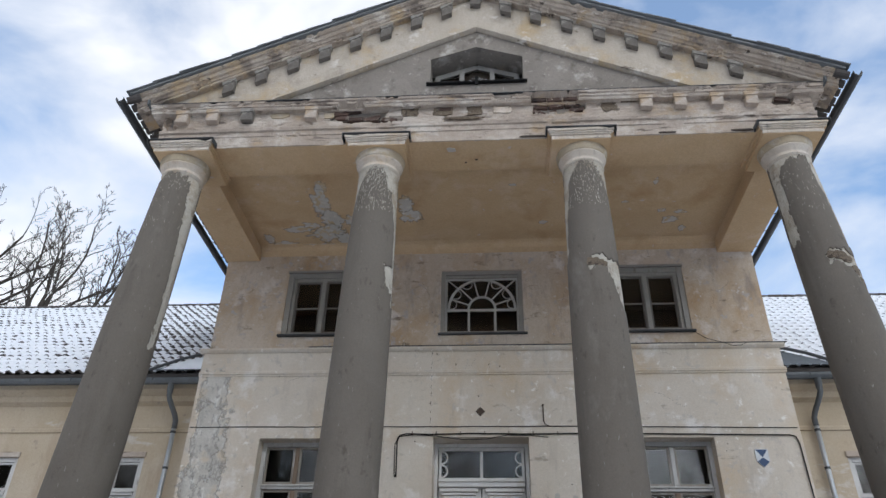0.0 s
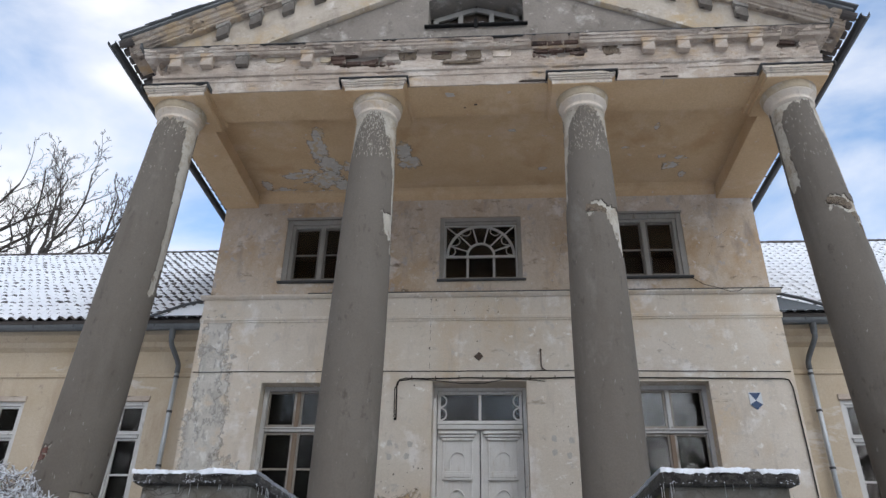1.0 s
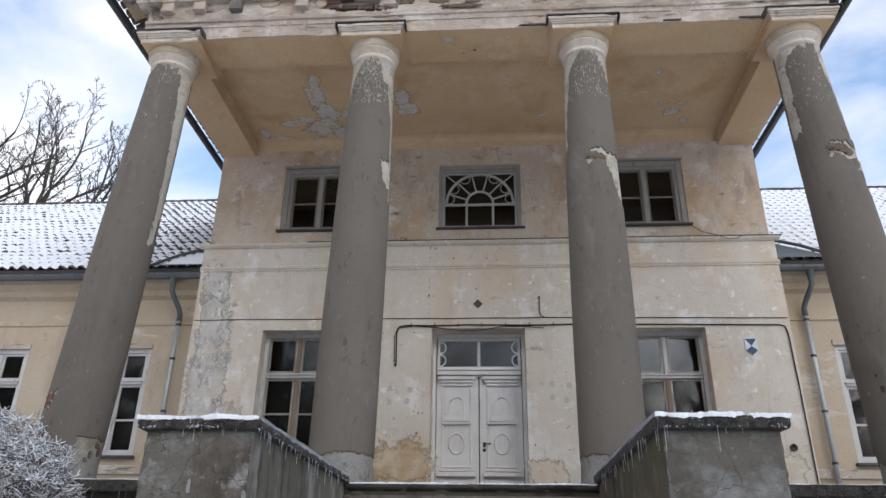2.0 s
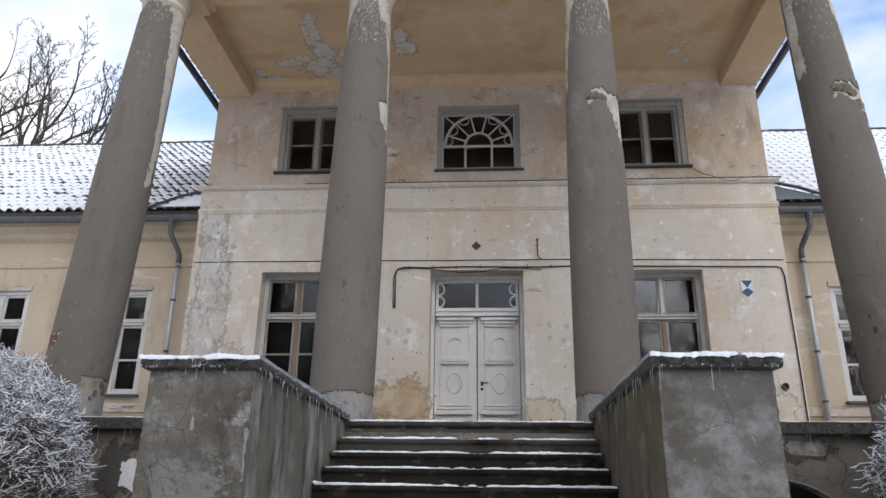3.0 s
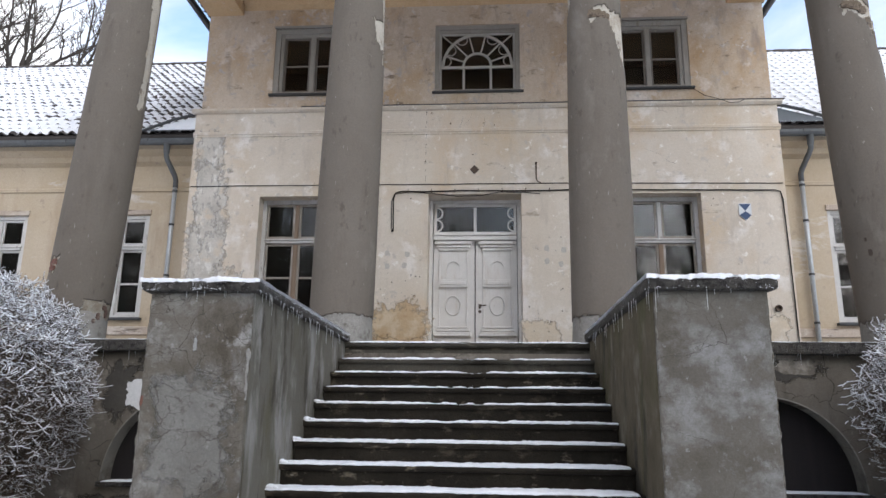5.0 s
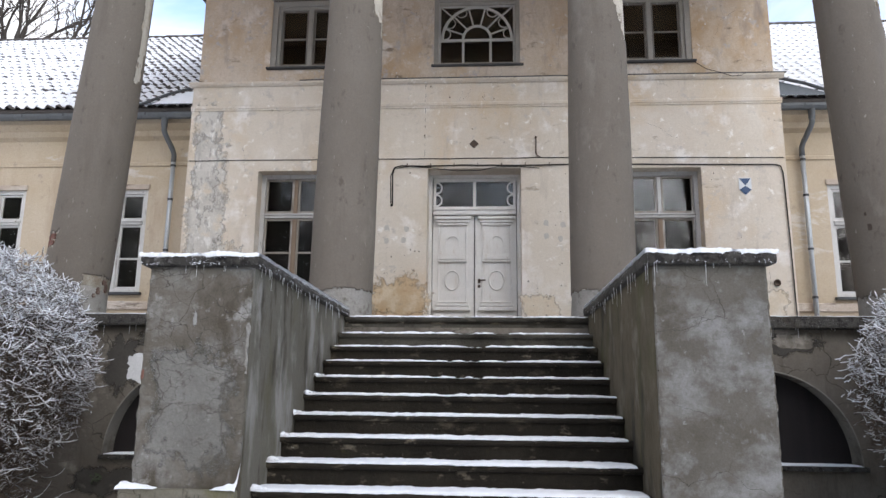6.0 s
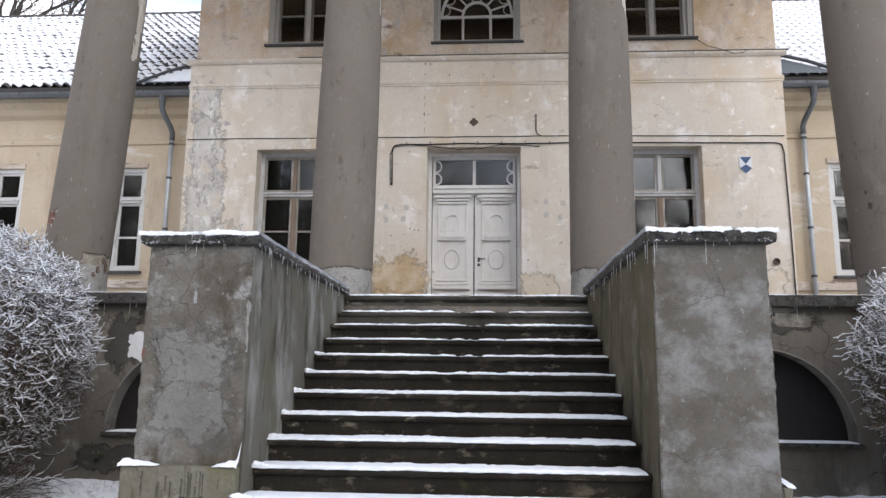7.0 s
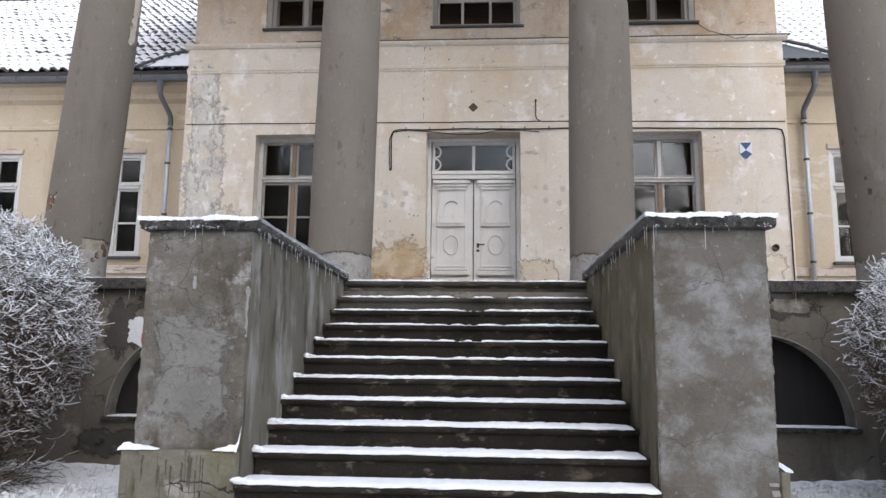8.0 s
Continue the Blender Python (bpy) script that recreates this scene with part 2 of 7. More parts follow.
foot_grey = surface("pale_broken_cement", (0.24, 0.225, 0.20), (0.32, 0.305, 0.28), 0.95, 5, 26, 0.9, depth=0.02, layers=(((0.14, 0.125, 0.105), 7.0, 0.56, 0.66, UP),))
terrace_cement = surface("sooty_terrace_cement", (0.1054, 0.09022, 0.07107), (0.1844, 0.1604, 0.1311), 0.92, 1.5, 28, 0.55, spread=0.35, cracks=((1.5, 0.008, (0.0351, 0.03007, 0.02369), 0.42, 0.52),), layers=(
    ((0.351, 0.3174, 0.2717), 1.9, 0.57, 0.70, UP), ((0.06318, 0.05346, 0.04265), 1.6, 0.53, 0.72, STREAK)))
step_stone = surface("dark_wet_stone", (0.0165, 0.0138, 0.0108), (0.034, 0.0287, 0.0212), 0.9, 1.6, 28, 0.9, spread=0.4, shine=0.12, depth=0.015, layers=(
    ((0.09553, 0.07906, 0.05616), 2.4, 0.58, 0.70, (1, 1, 2)), ((0.01153, 0.009882, 0.007176), 1.5, 0.56, 0.72, UP), ((0.1647, 0.1401, 0.103), 7.0, 0.60, 0.69, (0.7, 1, 1.4)), ((0.04941, 0.04612, 0.01872), 3.0, 0.64, 0.76, UP), ((0.2635, 0.2389, 0.195), 16.0, 0.67, 0.72, UP)), drift=True)
cap_stone = surface("dark_pebbly_coping_stone", (0.045, 0.040, 0.034), (0.085, 0.077, 0.067), 0.92, 5.0, 60, 1.0, spread=0.35, depth=0.03, layers=(((0.022, 0.019, 0.016), 16.0, 0.50, 0.58, UP), ((0.15, 0.14, 0.127), 22.0, 0.60, 0.70, UP), ((0.06, 0.05, 0.036), 4.0, 0.56, 0.68, UP), ((0.20, 0.195, 0.185), 60.0, 0.58, 0.68, (1, 1, 0.8))))
brick_red = surface("bare_red_brick", (0.085, 0.052, 0.04), (0.135, 0.085, 0.066), 0.94, 6, 40, 0.8, depth=0.012, each=0.3, layers=(((0.27, 0.23, 0.19), 7.0, 0.56, 0.64, UP), ((0.035, 0.026, 0.022), 6.0, 0.55, 0.66, UP)), drift=True)
# dark brown that carries the shade inside holes, cracks and the attic
dark_gap = surface("recess_shade", (0.05, 0.038, 0.03), (0.09, 0.065, 0.05), 0.95, 4, 30, 0.4)
paint_white = surface("old_white_paint", (0.6938, 0.6655, 0.623), (0.8496, 0.8284, 0.793), 0.6, 2.2, 40, 0.25, depth=0.003, layers=(((0.5664, 0.5098, 0.439), 3.5, 0.56, 0.72, STREAK), ((0.354, 0.2832, 0.2195), 14.0, 0.65, 0.71, (1, 1, 0.4))))
paint_window = surface("worn_white_window_paint", (0.50, 0.485, 0.46), (0.62, 0.605, 0.58), 0.65, 2.6, 40, 0.3, depth=0.004, layers=(((0.36, 0.325, 0.28), 4.0, 0.57, 0.70, STREAK), ((0.19, 0.155, 0.12), 12.0, 0.62, 0.69, (1, 1, 0.4))))
paint_grey = surface("greyed_window_paint", (0.276, 0.2552, 0.2255), (0.368, 0.3388, 0.2993), 0.7, 3, 40, 0.25, depth=0.003, layers=(((0.2024, 0.1628, 0.123), 6.0, 0.58, 0.70, STREAK),))
bare_wood = surface("bare_brown_wood", (0.20, 0.135, 0.092), (0.30, 0.225, 0.165), 0.8, 4, 50, 0.35, stretch=(6, 6, 0.7), depth=0.003)
tile_clay = surface("dark_roof_tile", (0.060, 0.052, 0.048), (0.10, 0.085, 0.075), 0.85, 3, 30, 0.4, each=0.25, drift=True)
zinc_dull = surface("dull_zinc_gutter", (0.085, 0.09, 0.092), (0.15, 0.155, 0.158), 0.55, 3, 22, 0.15, metal=0.3, depth=0.004)
bare_shaft = surface("bare_shaft_plaster", (0.44, 0.40, 0.33), (0.60, 0.555, 0.48), 0.92, 3.0, 30, 0.9, spread=0.4, depth=0.02, layers=(((0.34, 0.28, 0.21), 3.0, 0.50, 0.64, UP), ((0.20, 0.165, 0.13), 6.0, 0.58, 0.68, UP)))
broken_brown = surface("broken_brown_mortar", (0.15, 0.112, 0.078), (0.23, 0.18, 0.13), 0.95, 9, 40, 1.0, depth=0.03, layers=(((0.07, 0.05, 0.036), 12.0, 0.54, 0.64, UP), ((0.36, 0.32, 0.26), 14.0, 0.62, 0.68, UP)))
sash_beige = surface("weathered_beige_sash", (0.27, 0.235, 0.195), (0.38, 0.345, 0.30), 0.75, 4, 40, 0.3, depth=0.003, layers=(((0.50, 0.48, 0.45), 6.0, 0.54, 0.62, STREAK), ((0.13, 0.10, 0.075), 9.0, 0.60, 0.68, STREAK)))
sash_brown = surface("weathered_dark_sash", (0.13, 0.112, 0.095), (0.20, 0.18, 0.158), 0.75, 4, 40, 0.3, depth=0.003, layers=(((0.33, 0.315, 0.29), 8.0, 0.58, 0.66, STREAK),))
attic_paint = surface("grey_attic_window_paint", (0.24, 0.225, 0.205), (0.33, 0.31, 0.285), 0.8, 4, 40, 0.3, depth=0.003)
zinc = surface("zinc_sheet", (0.36, 0.38, 0.39), (0.50, 0.52, 0.53), 0.48, 2, 20, 0.15, metal=0.5, depth=0.004, layers=(((0.22, 0.235, 0.24), 4.0, 0.56, 0.68, STREAK),))
zinc_dark = surface("aged_gutter_metal", (0.050, 0.052, 0.054), (0.085, 0.087, 0.088), 0.6, 3, 22, 0.15, metal=0.2, depth=0.004)
slate = surface("grey_slate", (0.1178, 0.1218, 0.1232), (0.186, 0.1914, 0.1904), 0.7, 4, 30, 0.3, each=0.2, drift=True)
cable_black = surface("black_cable_sheath", (0.012, 0.012, 0.012), (0.022, 0.021, 0.02), 0.9, 8, 40, 0.1, shine=0.1)
iron = surface("rusty_iron", (0.07, 0.05, 0.04), (0.12, 0.08, 0.055), 0.7, 12, 60, 0.4, metal=0.3)
shaded_boards = surface("shaded_boarded_back", (0.011, 0.0088, 0.009), (0.01925, 0.01485, 0.0144), 0.8, 2, 30, 0.4, stretch=(6, 6, 0.5))
# dark brown that holds the dimness of the rooms behind the panes
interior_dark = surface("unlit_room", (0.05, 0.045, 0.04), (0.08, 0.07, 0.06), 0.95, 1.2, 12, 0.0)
bark = surface("grey_brown_bark", (0.045, 0.037, 0.030), (0.08, 0.068, 0.057), 0.9, 3, 30, 0.5)
twig_bark = surface("shrub_twig_bark", (0.085, 0.062, 0.045), (0.14, 0.11, 0.085), 0.9, 5, 30, 0.2)
enamel_blue = surface("blue_enamel", (0.02, 0.055, 0.13), (0.03, 0.07, 0.16), 0.4, 6, 40, 0.05)
enamel_white = surface("white_enamel", (0.62, 0.64, 0.66), (0.70, 0.72, 0.74), 0.4, 6, 40, 0.05)


def snow_material():
    m, n, l, b = nodes_of("old_snow")
    co = n.new("ShaderNodeTexCoord")
    vec = co.outputs["Object"]
    f = noise_node(n, l, vec, 9, 8, 0.65)
    col = blend(n, l, ramp_node(n, l, f, 0.3, 0.7), (0.72, 0.74, 0.77), (0.84, 0.85, 0.865))
    l.new(col, b.inputs["Base Color"])
    b.inputs["Roughness"].default_value = 0.75
    bp = n.new("ShaderNodeBump")
    bp.inputs["Strength"].default_value, bp.inputs["Distance"].default_value = 0.5, 0.015
    l.new(noise_node(n, l, vec, 32, 8, 0.7), bp.inputs["Height"])
    l.new(bp.outputs["Normal"], b.inputs["Normal"])
    return m


def ground_material():
    m, n, l, b = nodes_of("thin_snow_on_lawn")
    co = n.new("ShaderNodeTexCoord")
    vec = co.outputs["Object"]
    f = ramp_node(n, l, noise_node(n, l, vec, 6.5, 12, 0.80, 0.3), 0.35, 0.42)
    soil = blend(n, l, ramp_node(n, l, noise_node(n, l, vec, 40, 6, 0.7), 0.35, 0.65), (0.055, 0.05, 0.035), (0.13, 0.12, 0.08))
    col = blend(n, l, f, soil, blend(n, l, ramp_node(n, l, noise_node(n, l, vec, 22, 8, 0.75), 0.34, 0.62), (0.74, 0.75, 0.76), (0.92, 0.93, 0.94)))
    l.new(col, b.inputs["Base Color"])
    b.inputs["Roughness"].default_value = 0.85
    bp = n.new("ShaderNodeBump")
    bp.inputs["Strength"].default_value, bp.inputs["Distance"].default_value = 0.6, 0.04
    l.new(noise_node(n, l, vec, 14, 8, 0.7), bp.inputs["Height"])
    l.new(bp.outputs["Normal"], b.inputs["Normal"])
    return m


def glass_material(name, tint, rough, ior=1.43):
    m, n, l, b = nodes_of(name)
    b.inputs["Base Color"].default_value = (*tint, 1)
    b.inputs["Roughness"].default_value = rough
    b.inputs["Transmission Weight"].default_value = 1.0
    b.inputs["IOR"].default_value = ior
    bp, co = n.new("ShaderNodeBump"), n.new("ShaderNodeTexCoord")
    bp.inputs["Strength"].default_value, bp.inputs["Distance"].default_value = 0.035, 0.02
    l.new(noise_node(n, l, co.outputs["Object"], 3.5, 2), bp.inputs["Height"])
    l.new(bp.outputs["Normal"], b.inputs["Normal"])
    return m


snow, lawn = snow_material(), ground_material()
glass = glass_material("old_window_glass", (0.85, 0.88, 0.88), 0.02)
ice = glass_material("icicle_ice", (0.92, 0.94, 0.95), 0.3)
ice.node_tree.nodes["Principled BSDF"].inputs["Transmission Weight"].default_value = 0.85
flash_grey = surface("painted_grey_flashing", (0.10, 0.115, 0.13), (0.15, 0.165, 0.18), 0.6, 3, 22, 0.15, metal=0.2, depth=0.004)
rake_plaster = surface("crumbling_grey_beige_plaster", (0.3933, 0.3134, 0.245), (0.5485, 0.4627, 0.38), 0.92, 2.2, 28, 0.9, spread=0.3, depth=0.02, layers=(
    ((0.4761, 0.3383, 0.2), 1.6, 0.53, 0.66, UP), ((0.2277, 0.1841, 0.15), 2.6, 0.52, 0.62, UP), ((0.6417, 0.5671, 0.49), 4.0, 0.59, 0.65, (0.5, 1, 1.4)), ((0.08797, 0.06766, 0.055), 7.0, 0.60, 0.67, (0.5, 1, 1.5))))

# ---- building helpers ----
def mesh_of(name, bm, material, smooth=False):
    me = bpy.data.meshes.new(name)
    bm.to_mesh(me)
    bm.free()
    me.materials.append(material)
    if smooth:
        me.shade_smooth()
    return me


def part(name, bm, material, parent=None, label="", smooth=False):
    ob = new(name, mesh_of(name, bm, material, smooth))
    if parent:
        ob.parent = parent
    return tagged(ob, label)


def thing(name, label, category, at=(0, 0, 0), group="", kind=""):
    ob = new(name)
    ob.location = at
    ob.empty_display_size = 0.2
    return tagged(ob, label, category, group, kind)


def structure(name, bm, material, label, category, smooth=False):
    return tagged(part(name, bm, material, None, "", smooth), label, category, "", "structure")


def box(bm, x0, x1, y0, y1, z0, z1, bevel=0.0):
    v = [bm.verts.new((x, y, z)) for z in (z0, z1) for y in (y0, y1) for x in (x0, x1)]
    f = [bm.faces.new([v[i] for i in q]) for q in ((0, 2, 3, 1), (4, 5, 7, 6), (0, 1, 5, 4), (2, 6, 7, 3), (0, 4, 6, 2), (1, 3, 7, 5))]
    if bevel:
        edges = list({e for face in f for e in face.edges})
        bmesh.ops.bevel(bm, geom=edges, offset=bevel, segments=2, affect="EDGES", profile=0.6)
    return bm


def boxes(*rows, bevel=0.0):
    bm = bmesh.new()
    for row in rows:
        box(bm, *row, bevel=bevel)
    return bm


def pierced(x0, x1, y0, y1, z0, z1, holes, step=0.0):
    """A wall between x0, x1 and z0, z1 with rectangular holes (hx0, hx1, hz0, hz1) right through it."""
    xs = sorted({x0, x1, *(h[i] for h in holes for i in (0, 1))})
    zs = sorted({z0, z1, *(h[i] for h in holes for i in (2, 3))})
    solid = {}
    for i in range(len(xs) - 1):
        for k in range(len(zs) - 1):
            cx, cz = (xs[i] + xs[i + 1]) / 2, (zs[k] + zs[k + 1]) / 2
            solid[i, k] = not any(h[0] < cx < h[1] and h[2] < cz < h[3] for h in holes)
    bm, made = bmesh.new(), {}

    def v(i, y, k):
        if (i, y, k) not in made:
            made[i, y, k] = bm.verts.new((xs[i], y, zs[k]))
        return made[i, y, k]

    for (i, k), full in solid.items():
        if not full:
            continue
        bm.faces.new((v(i, y0, k), v(i + 1, y0, k), v(i + 1, y0, k + 1), v(i, y0, k + 1)))
        bm.faces.new((v(i, y1, k), v(i, y1, k + 1), v(i + 1, y1, k + 1), v(i + 1, y1, k)))
        if not solid.get((i - 1, k)):
            bm.faces.new((v(i, y0, k), v(i, y0, k + 1), v(i, y1, k + 1), v(i, y1, k)))
        if not solid.get((i + 1, k)):
            bm.faces.new((v(i + 1, y0, k), v(i + 1, y1, k), v(i + 1, y1, k + 1), v(i + 1, y0, k + 1)))
        if not solid.get((i, k - 1)):
            bm.faces.new((v(i, y0, k), v(i, y1, k), v(i + 1, y1, k), v(i + 1, y0, k)))
        if not solid.get((i, k + 1)):
            bm.faces.new((v(i, y0, k + 1), v(i + 1, y0, k + 1), v(i + 1, y1, k + 1), v(i, y1, k + 1)))
    return bm


def tube(bm, points, radii, sides=8, closed=True):
    """A bent tube through points, with a radius at each."""
    rings = []
    pts = [Vector(p) for p in points]
    for i, p in enumerate(pts):
        d = (pts[min(i + 1, len(pts) - 1)] - pts[max(i - 1, 0)]).normalized()
        side = d.cross(Vector((0.31, 0.22, 0.93)))
        if side.length < 0.1:
            side = d.cross(Vector((1, 0, 0)))
        side.normalize()
        other = d.cross(side)
        r = radii[i] if isinstance(radii, (list, tuple)) else radii
        rings.append([bm.verts.new(p + r * (math.cos(a) * side + math.sin(a) * other)) for a in (2 * math.pi * k / sides for k in range(sides))])
    for a, b in zip(rings, rings[1:]):
        for k in range(sides):
            bm.faces.new((a[k], a[(k + 1) % sides], b[(k + 1) % sides], b[k]))
    if closed and sides > 2:
        bm.faces.new(rings[0][::-1])
        bm.faces.new(rings[-1])
    return bm


def lathe(bm, profile, cx, cy, sides=48, lean=(0, 0), wobble=0.0):
    """A turned body from (radius, z) rows; lean: how far the axis shifts per metre of height above the first row."""
    rings, z0 = [], profile[0][1]
    for r, z in profile:
        ox, oy = cx + lean[0] * (z - z0), cy + lean[1] * (z - z0)
        ring = []
        for k in range(sides):
            a = 2 * math.pi * k / sides
            rr = r * (1 + wobble * noise.noise((3 * math.cos(a) + cx, 3 * math.sin(a), z * 1.3)))
            ring.append(bm.verts.new((ox + rr * math.cos(a), oy + rr * math.sin(a), z)))
        rings.append(ring)
    for a, b in zip(rings, rings[1:]):
        for k in range(sides):
            bm.faces.new((a[k], a[(k + 1) % sides], b[(k + 1) % sides], b[k]))
    bm.faces.new(rings[0][::-1])
    bm.faces.new(rings[-1])
    return bm


def run_x(bm, profile, x0, x1):
    """A moulding: the (y, z) outline drawn along x."""
    a = [bm.verts.new((x0, y, z)) for y, z in profile]
    b = [bm.verts.new((x1, y, z)) for y, z in profile]
    n = len(profile)
    for i in range(n):
        bm.faces.new((a[i], a[(i + 1) % n], b[(i + 1) % n], b[i]))
    bm.faces.new(a[::-1])
    bm.faces.new(b)
    bmesh.ops.recalc_face_normals(bm, faces=bm.faces)
    return bm


def crumbled(points, n, path, amp=0.012, bite=0.0, seed=0.0, dents=()):
    """A weathered moulding: the outline points carried along path(t) for t from 0 to 1, roughened, with broken edges and dents (x0, x1, z0, z1, depth)."""
    bm, rows = bmesh.new(), []
    for k in range(n + 1):
        row = []
        for i, p in enumerate(points):
            x, y, z = path(k / n, p)
            if p[0] > -3.45:
                row.append(bm.verts.new((x, y, z)))
                continue
            w = 0.5 * noise.noise((x * 1.4 + seed, z * 2.0, i * 0.7)) + 0.55 * noise.noise((x * 6 + seed, i * 1.3, z * 6)) + 0.45 * noise.noise((x * 17 + seed, i * 2.3, z * 9))
            gap = noise.noise((x * 1.1 + 3 * seed, 5.0, i * 0.22)) + 0.45 * noise.noise((x * 8 + seed, 2.0, i * 0.5)) - 0.30
            cut = min(1.0, max(0.0, 7 * gap)) * bite * (0.35 + 0.3 * noise.noise((x * 5, seed, 1)))
            drop = 0.5 * amp * (noise.noise((x * 5, i + seed, 3)) + noise.noise((x * 19, i + seed, 7)))
            for x0, x1, z0, z1, depth in dents:
                ex = 0.09 * noise.noise((z * 9 + x0, x0, seed)) + 0.05 * noise.noise((z * 30, x1, seed))
                ez = 0.035 * noise.noise((x * 7, x0, seed)) + 0.02 * noise.noise((x * 23, x1, seed))
                if x0 + ex < x < x1 + ex and z0 + ez < z < z1 + ez:
                    cut = max(cut, depth * (1 + 0.3 * noise.noise((x * 12, z * 12, seed))))
            row.append(bm.verts.new((x, y + amp * w + cut, z + drop)))
        rows.append(row)
    m = len(points)
    for a, b in zip(rows, rows[1:]):
        for i in range(m):
            bm.faces.new((a[i], a[(i + 1) % m], b[(i + 1) % m], b[i]))
    bm.faces.new(rows[0][::-1])
    bm.faces.new(rows[-1])
    bmesh.ops.recalc_face_normals(bm, faces=bm.faces)
    return bm

# ---- ground ----
def ground_z(x, y):
    near = max(0.0, 1 - max(abs(x) / 16, abs(y + 8) / 10))
    return -0.09 + near * 0.10 * (noise.noise((x * 0.45, y * 0.45, 2)) + 0.5 * noise.noise((x * 1.7, y * 1.7, 8)) + 0.45 * noise.noise((x * 5.3, y * 5.3, 4)) + 0.6 * noise.noise((x * 11, y * 11, 6)))


def ground_sheet():
    bm = bmesh.new()
    xs = [-900, -200, -60, -25] + [-14 + 0.12 * i for i in range(234)] + [25, 60, 200, 900]
    ys = [-900, -200, -60, -30, -16, -13] + [-11 + 0.12 * i for i in range(72)] + [-2, -1, 0] + [2, 12, 30, 80, 250, 900]
    grid = []
    for y in ys:
        row = []
        for x in xs:
            row.append(bm.verts.new((x, y, ground_z(x, y))))
        grid.append(row)
    for a, b in zip(grid, grid[1:]):
        for k in range(len(xs) - 1):
            bm.faces.new((a[k], a[k + 1], b[k + 1], b[k]))
    return bm


structure("ground", ground_sheet(), lawn, "lawn under thin patchy snow in front of the house", "ground", True)

# ---- terrace with arched cellar openings ----
TER_Z, TER_Y = 2.04, -3.85
RISE, RUN, STEPS, STAIR_X, STAIR_W = 0.17, 0.342, 13, -0.065, 1.425
LANDING = 2.09


def arch_wall(x0, x1, y0, y1, z0, z1, arches):
    """A wall with half-round openings: arches are (centre, radius, sill height)."""
    cuts = {x0, x1}
    for cx, r, sill in arches:
        cuts |= {cx + r * math.cos(math.pi * k / 24) for k in range(25)}
    xs = sorted(c for c in cuts if x0 <= c <= x1)
    bm = bmesh.new()

    def quad(*p):
        bm.faces.new([bm.verts.new(q) for q in p])

    def cut(x):
        for cx, r, sill in arches:
            if abs(x - cx) <= r + 1e-6:
                return sill, sill + math.sqrt(max(0.0, r * r - (x - cx) ** 2))
        return None

    for a, b in zip(xs, xs[1:]):
        mid = cut((a + b) / 2)
        if mid is None:
            quad((a, y0, z0), (b, y0, z0), (b, y0, z1), (a, y0, z1))
            continue
        (sill, ta), (_, tb) = cut(a), cut(b)
        quad((a, y0, z0), (b, y0, z0), (b, y0, sill), (a, y0, sill))
        quad((a, y0, ta), (b, y0, tb), (b, y0, z1), (a, y0, z1))
        quad((a, y0, ta), (a, y1, ta), (b, y1, tb), (b, y0, tb))
        quad((a, y0, sill), (b, y0, sill), (b, y1, sill), (a, y1, sill))
    quad((x0, y0, z0), (x0, y0, z1), (x0, y1, z1), (x0, y1, z0))
    quad((x1, y0, z0), (x1, y1, z0), (x1, y1, z1), (x1, y0, z1))
    quad((x0, y1, z1), (x0, y0, z1), (x1, y0, z1), (x1, y1, z1))
    bmesh.ops.remove_doubles(bm, verts=bm.verts, dist=1e-4)
    return bm


ARCHES = ((-3.25, 1.05, 0.46), (3.25, 1.03, 0.46))
terrace = structure("terrace_wall", arch_wall(-6.1, 6.1, TER_Y, TER_Y + 0.24, -0.35, 1.96, ARCHES), terrace_cement, "dark grey cement terrace wall with half-round cellar openings", "terrace wall")
# near-black boards put the deep shade of the openings into colour
part("cellar_lining", boxes((-6.05, 6.05, TER_Y + 0.245, TER_Y + 0.4, -0.35, 1.95)), shaded_boards, terrace, "boarded back of the cellar openings, coloured near black for shade")
structure("terrace_floor", boxes((-6.1, 6.1, TER_Y + 0.02, 0.0, 1.965, LANDING - 0.004)), step_stone, "dark wet stone terrace floor behind the stairs", "terrace floor")

# ---- house walls ----
DOOR = (-0.885, 0.77, 2.0, 5.145)
WIN_LOW = ((-3.965, -2.68, 2.98, 5.13), (2.53, 3.895, 2.98, 5.13))
WIN_UP = ((-3.915, -2.44, 7.18, 8.57), (2.42, 3.90, 7.18, 8.57))
FAN = (-0.815, 0.785, 7.18, 8.57)
wall_low = structure("wall_ground_floor", pierced(-5.3, 5.34, 0.0, 0.5, -0.1, 6.80, [DOOR, *WIN_LOW]), cream_low, "cream plaster front wall, stained and patched, with door and windows", "wall")
wall_up = structure("wall_upper_floor", pierced(-5.25, 5.3, 0.1, 0.5, 6.80, 9.32, [FAN, *WIN_UP]), cream, "stained cream plaster upper wall under the portico", "wall")
structure("wall_side_west", boxes((-5.25, -4.8, 0.5, 10, -0.1, 9.32)), cream, "cream plaster side wall of the centre block", "wall")
structure("wall_side_east", boxes((4.85, 5.3, 0.5, 10, -0.1, 9.32)), cream, "cream plaster side wall of the centre block", "wall")
# unseen inner shell, added to close the rooms to sky light
structure("wall_rear", boxes((-4.8, 4.85, 3.2, 3.4, 2.04, 9.3)), interior_dark, "unseen inner wall, coloured dark to keep the rooms dim", "wall")
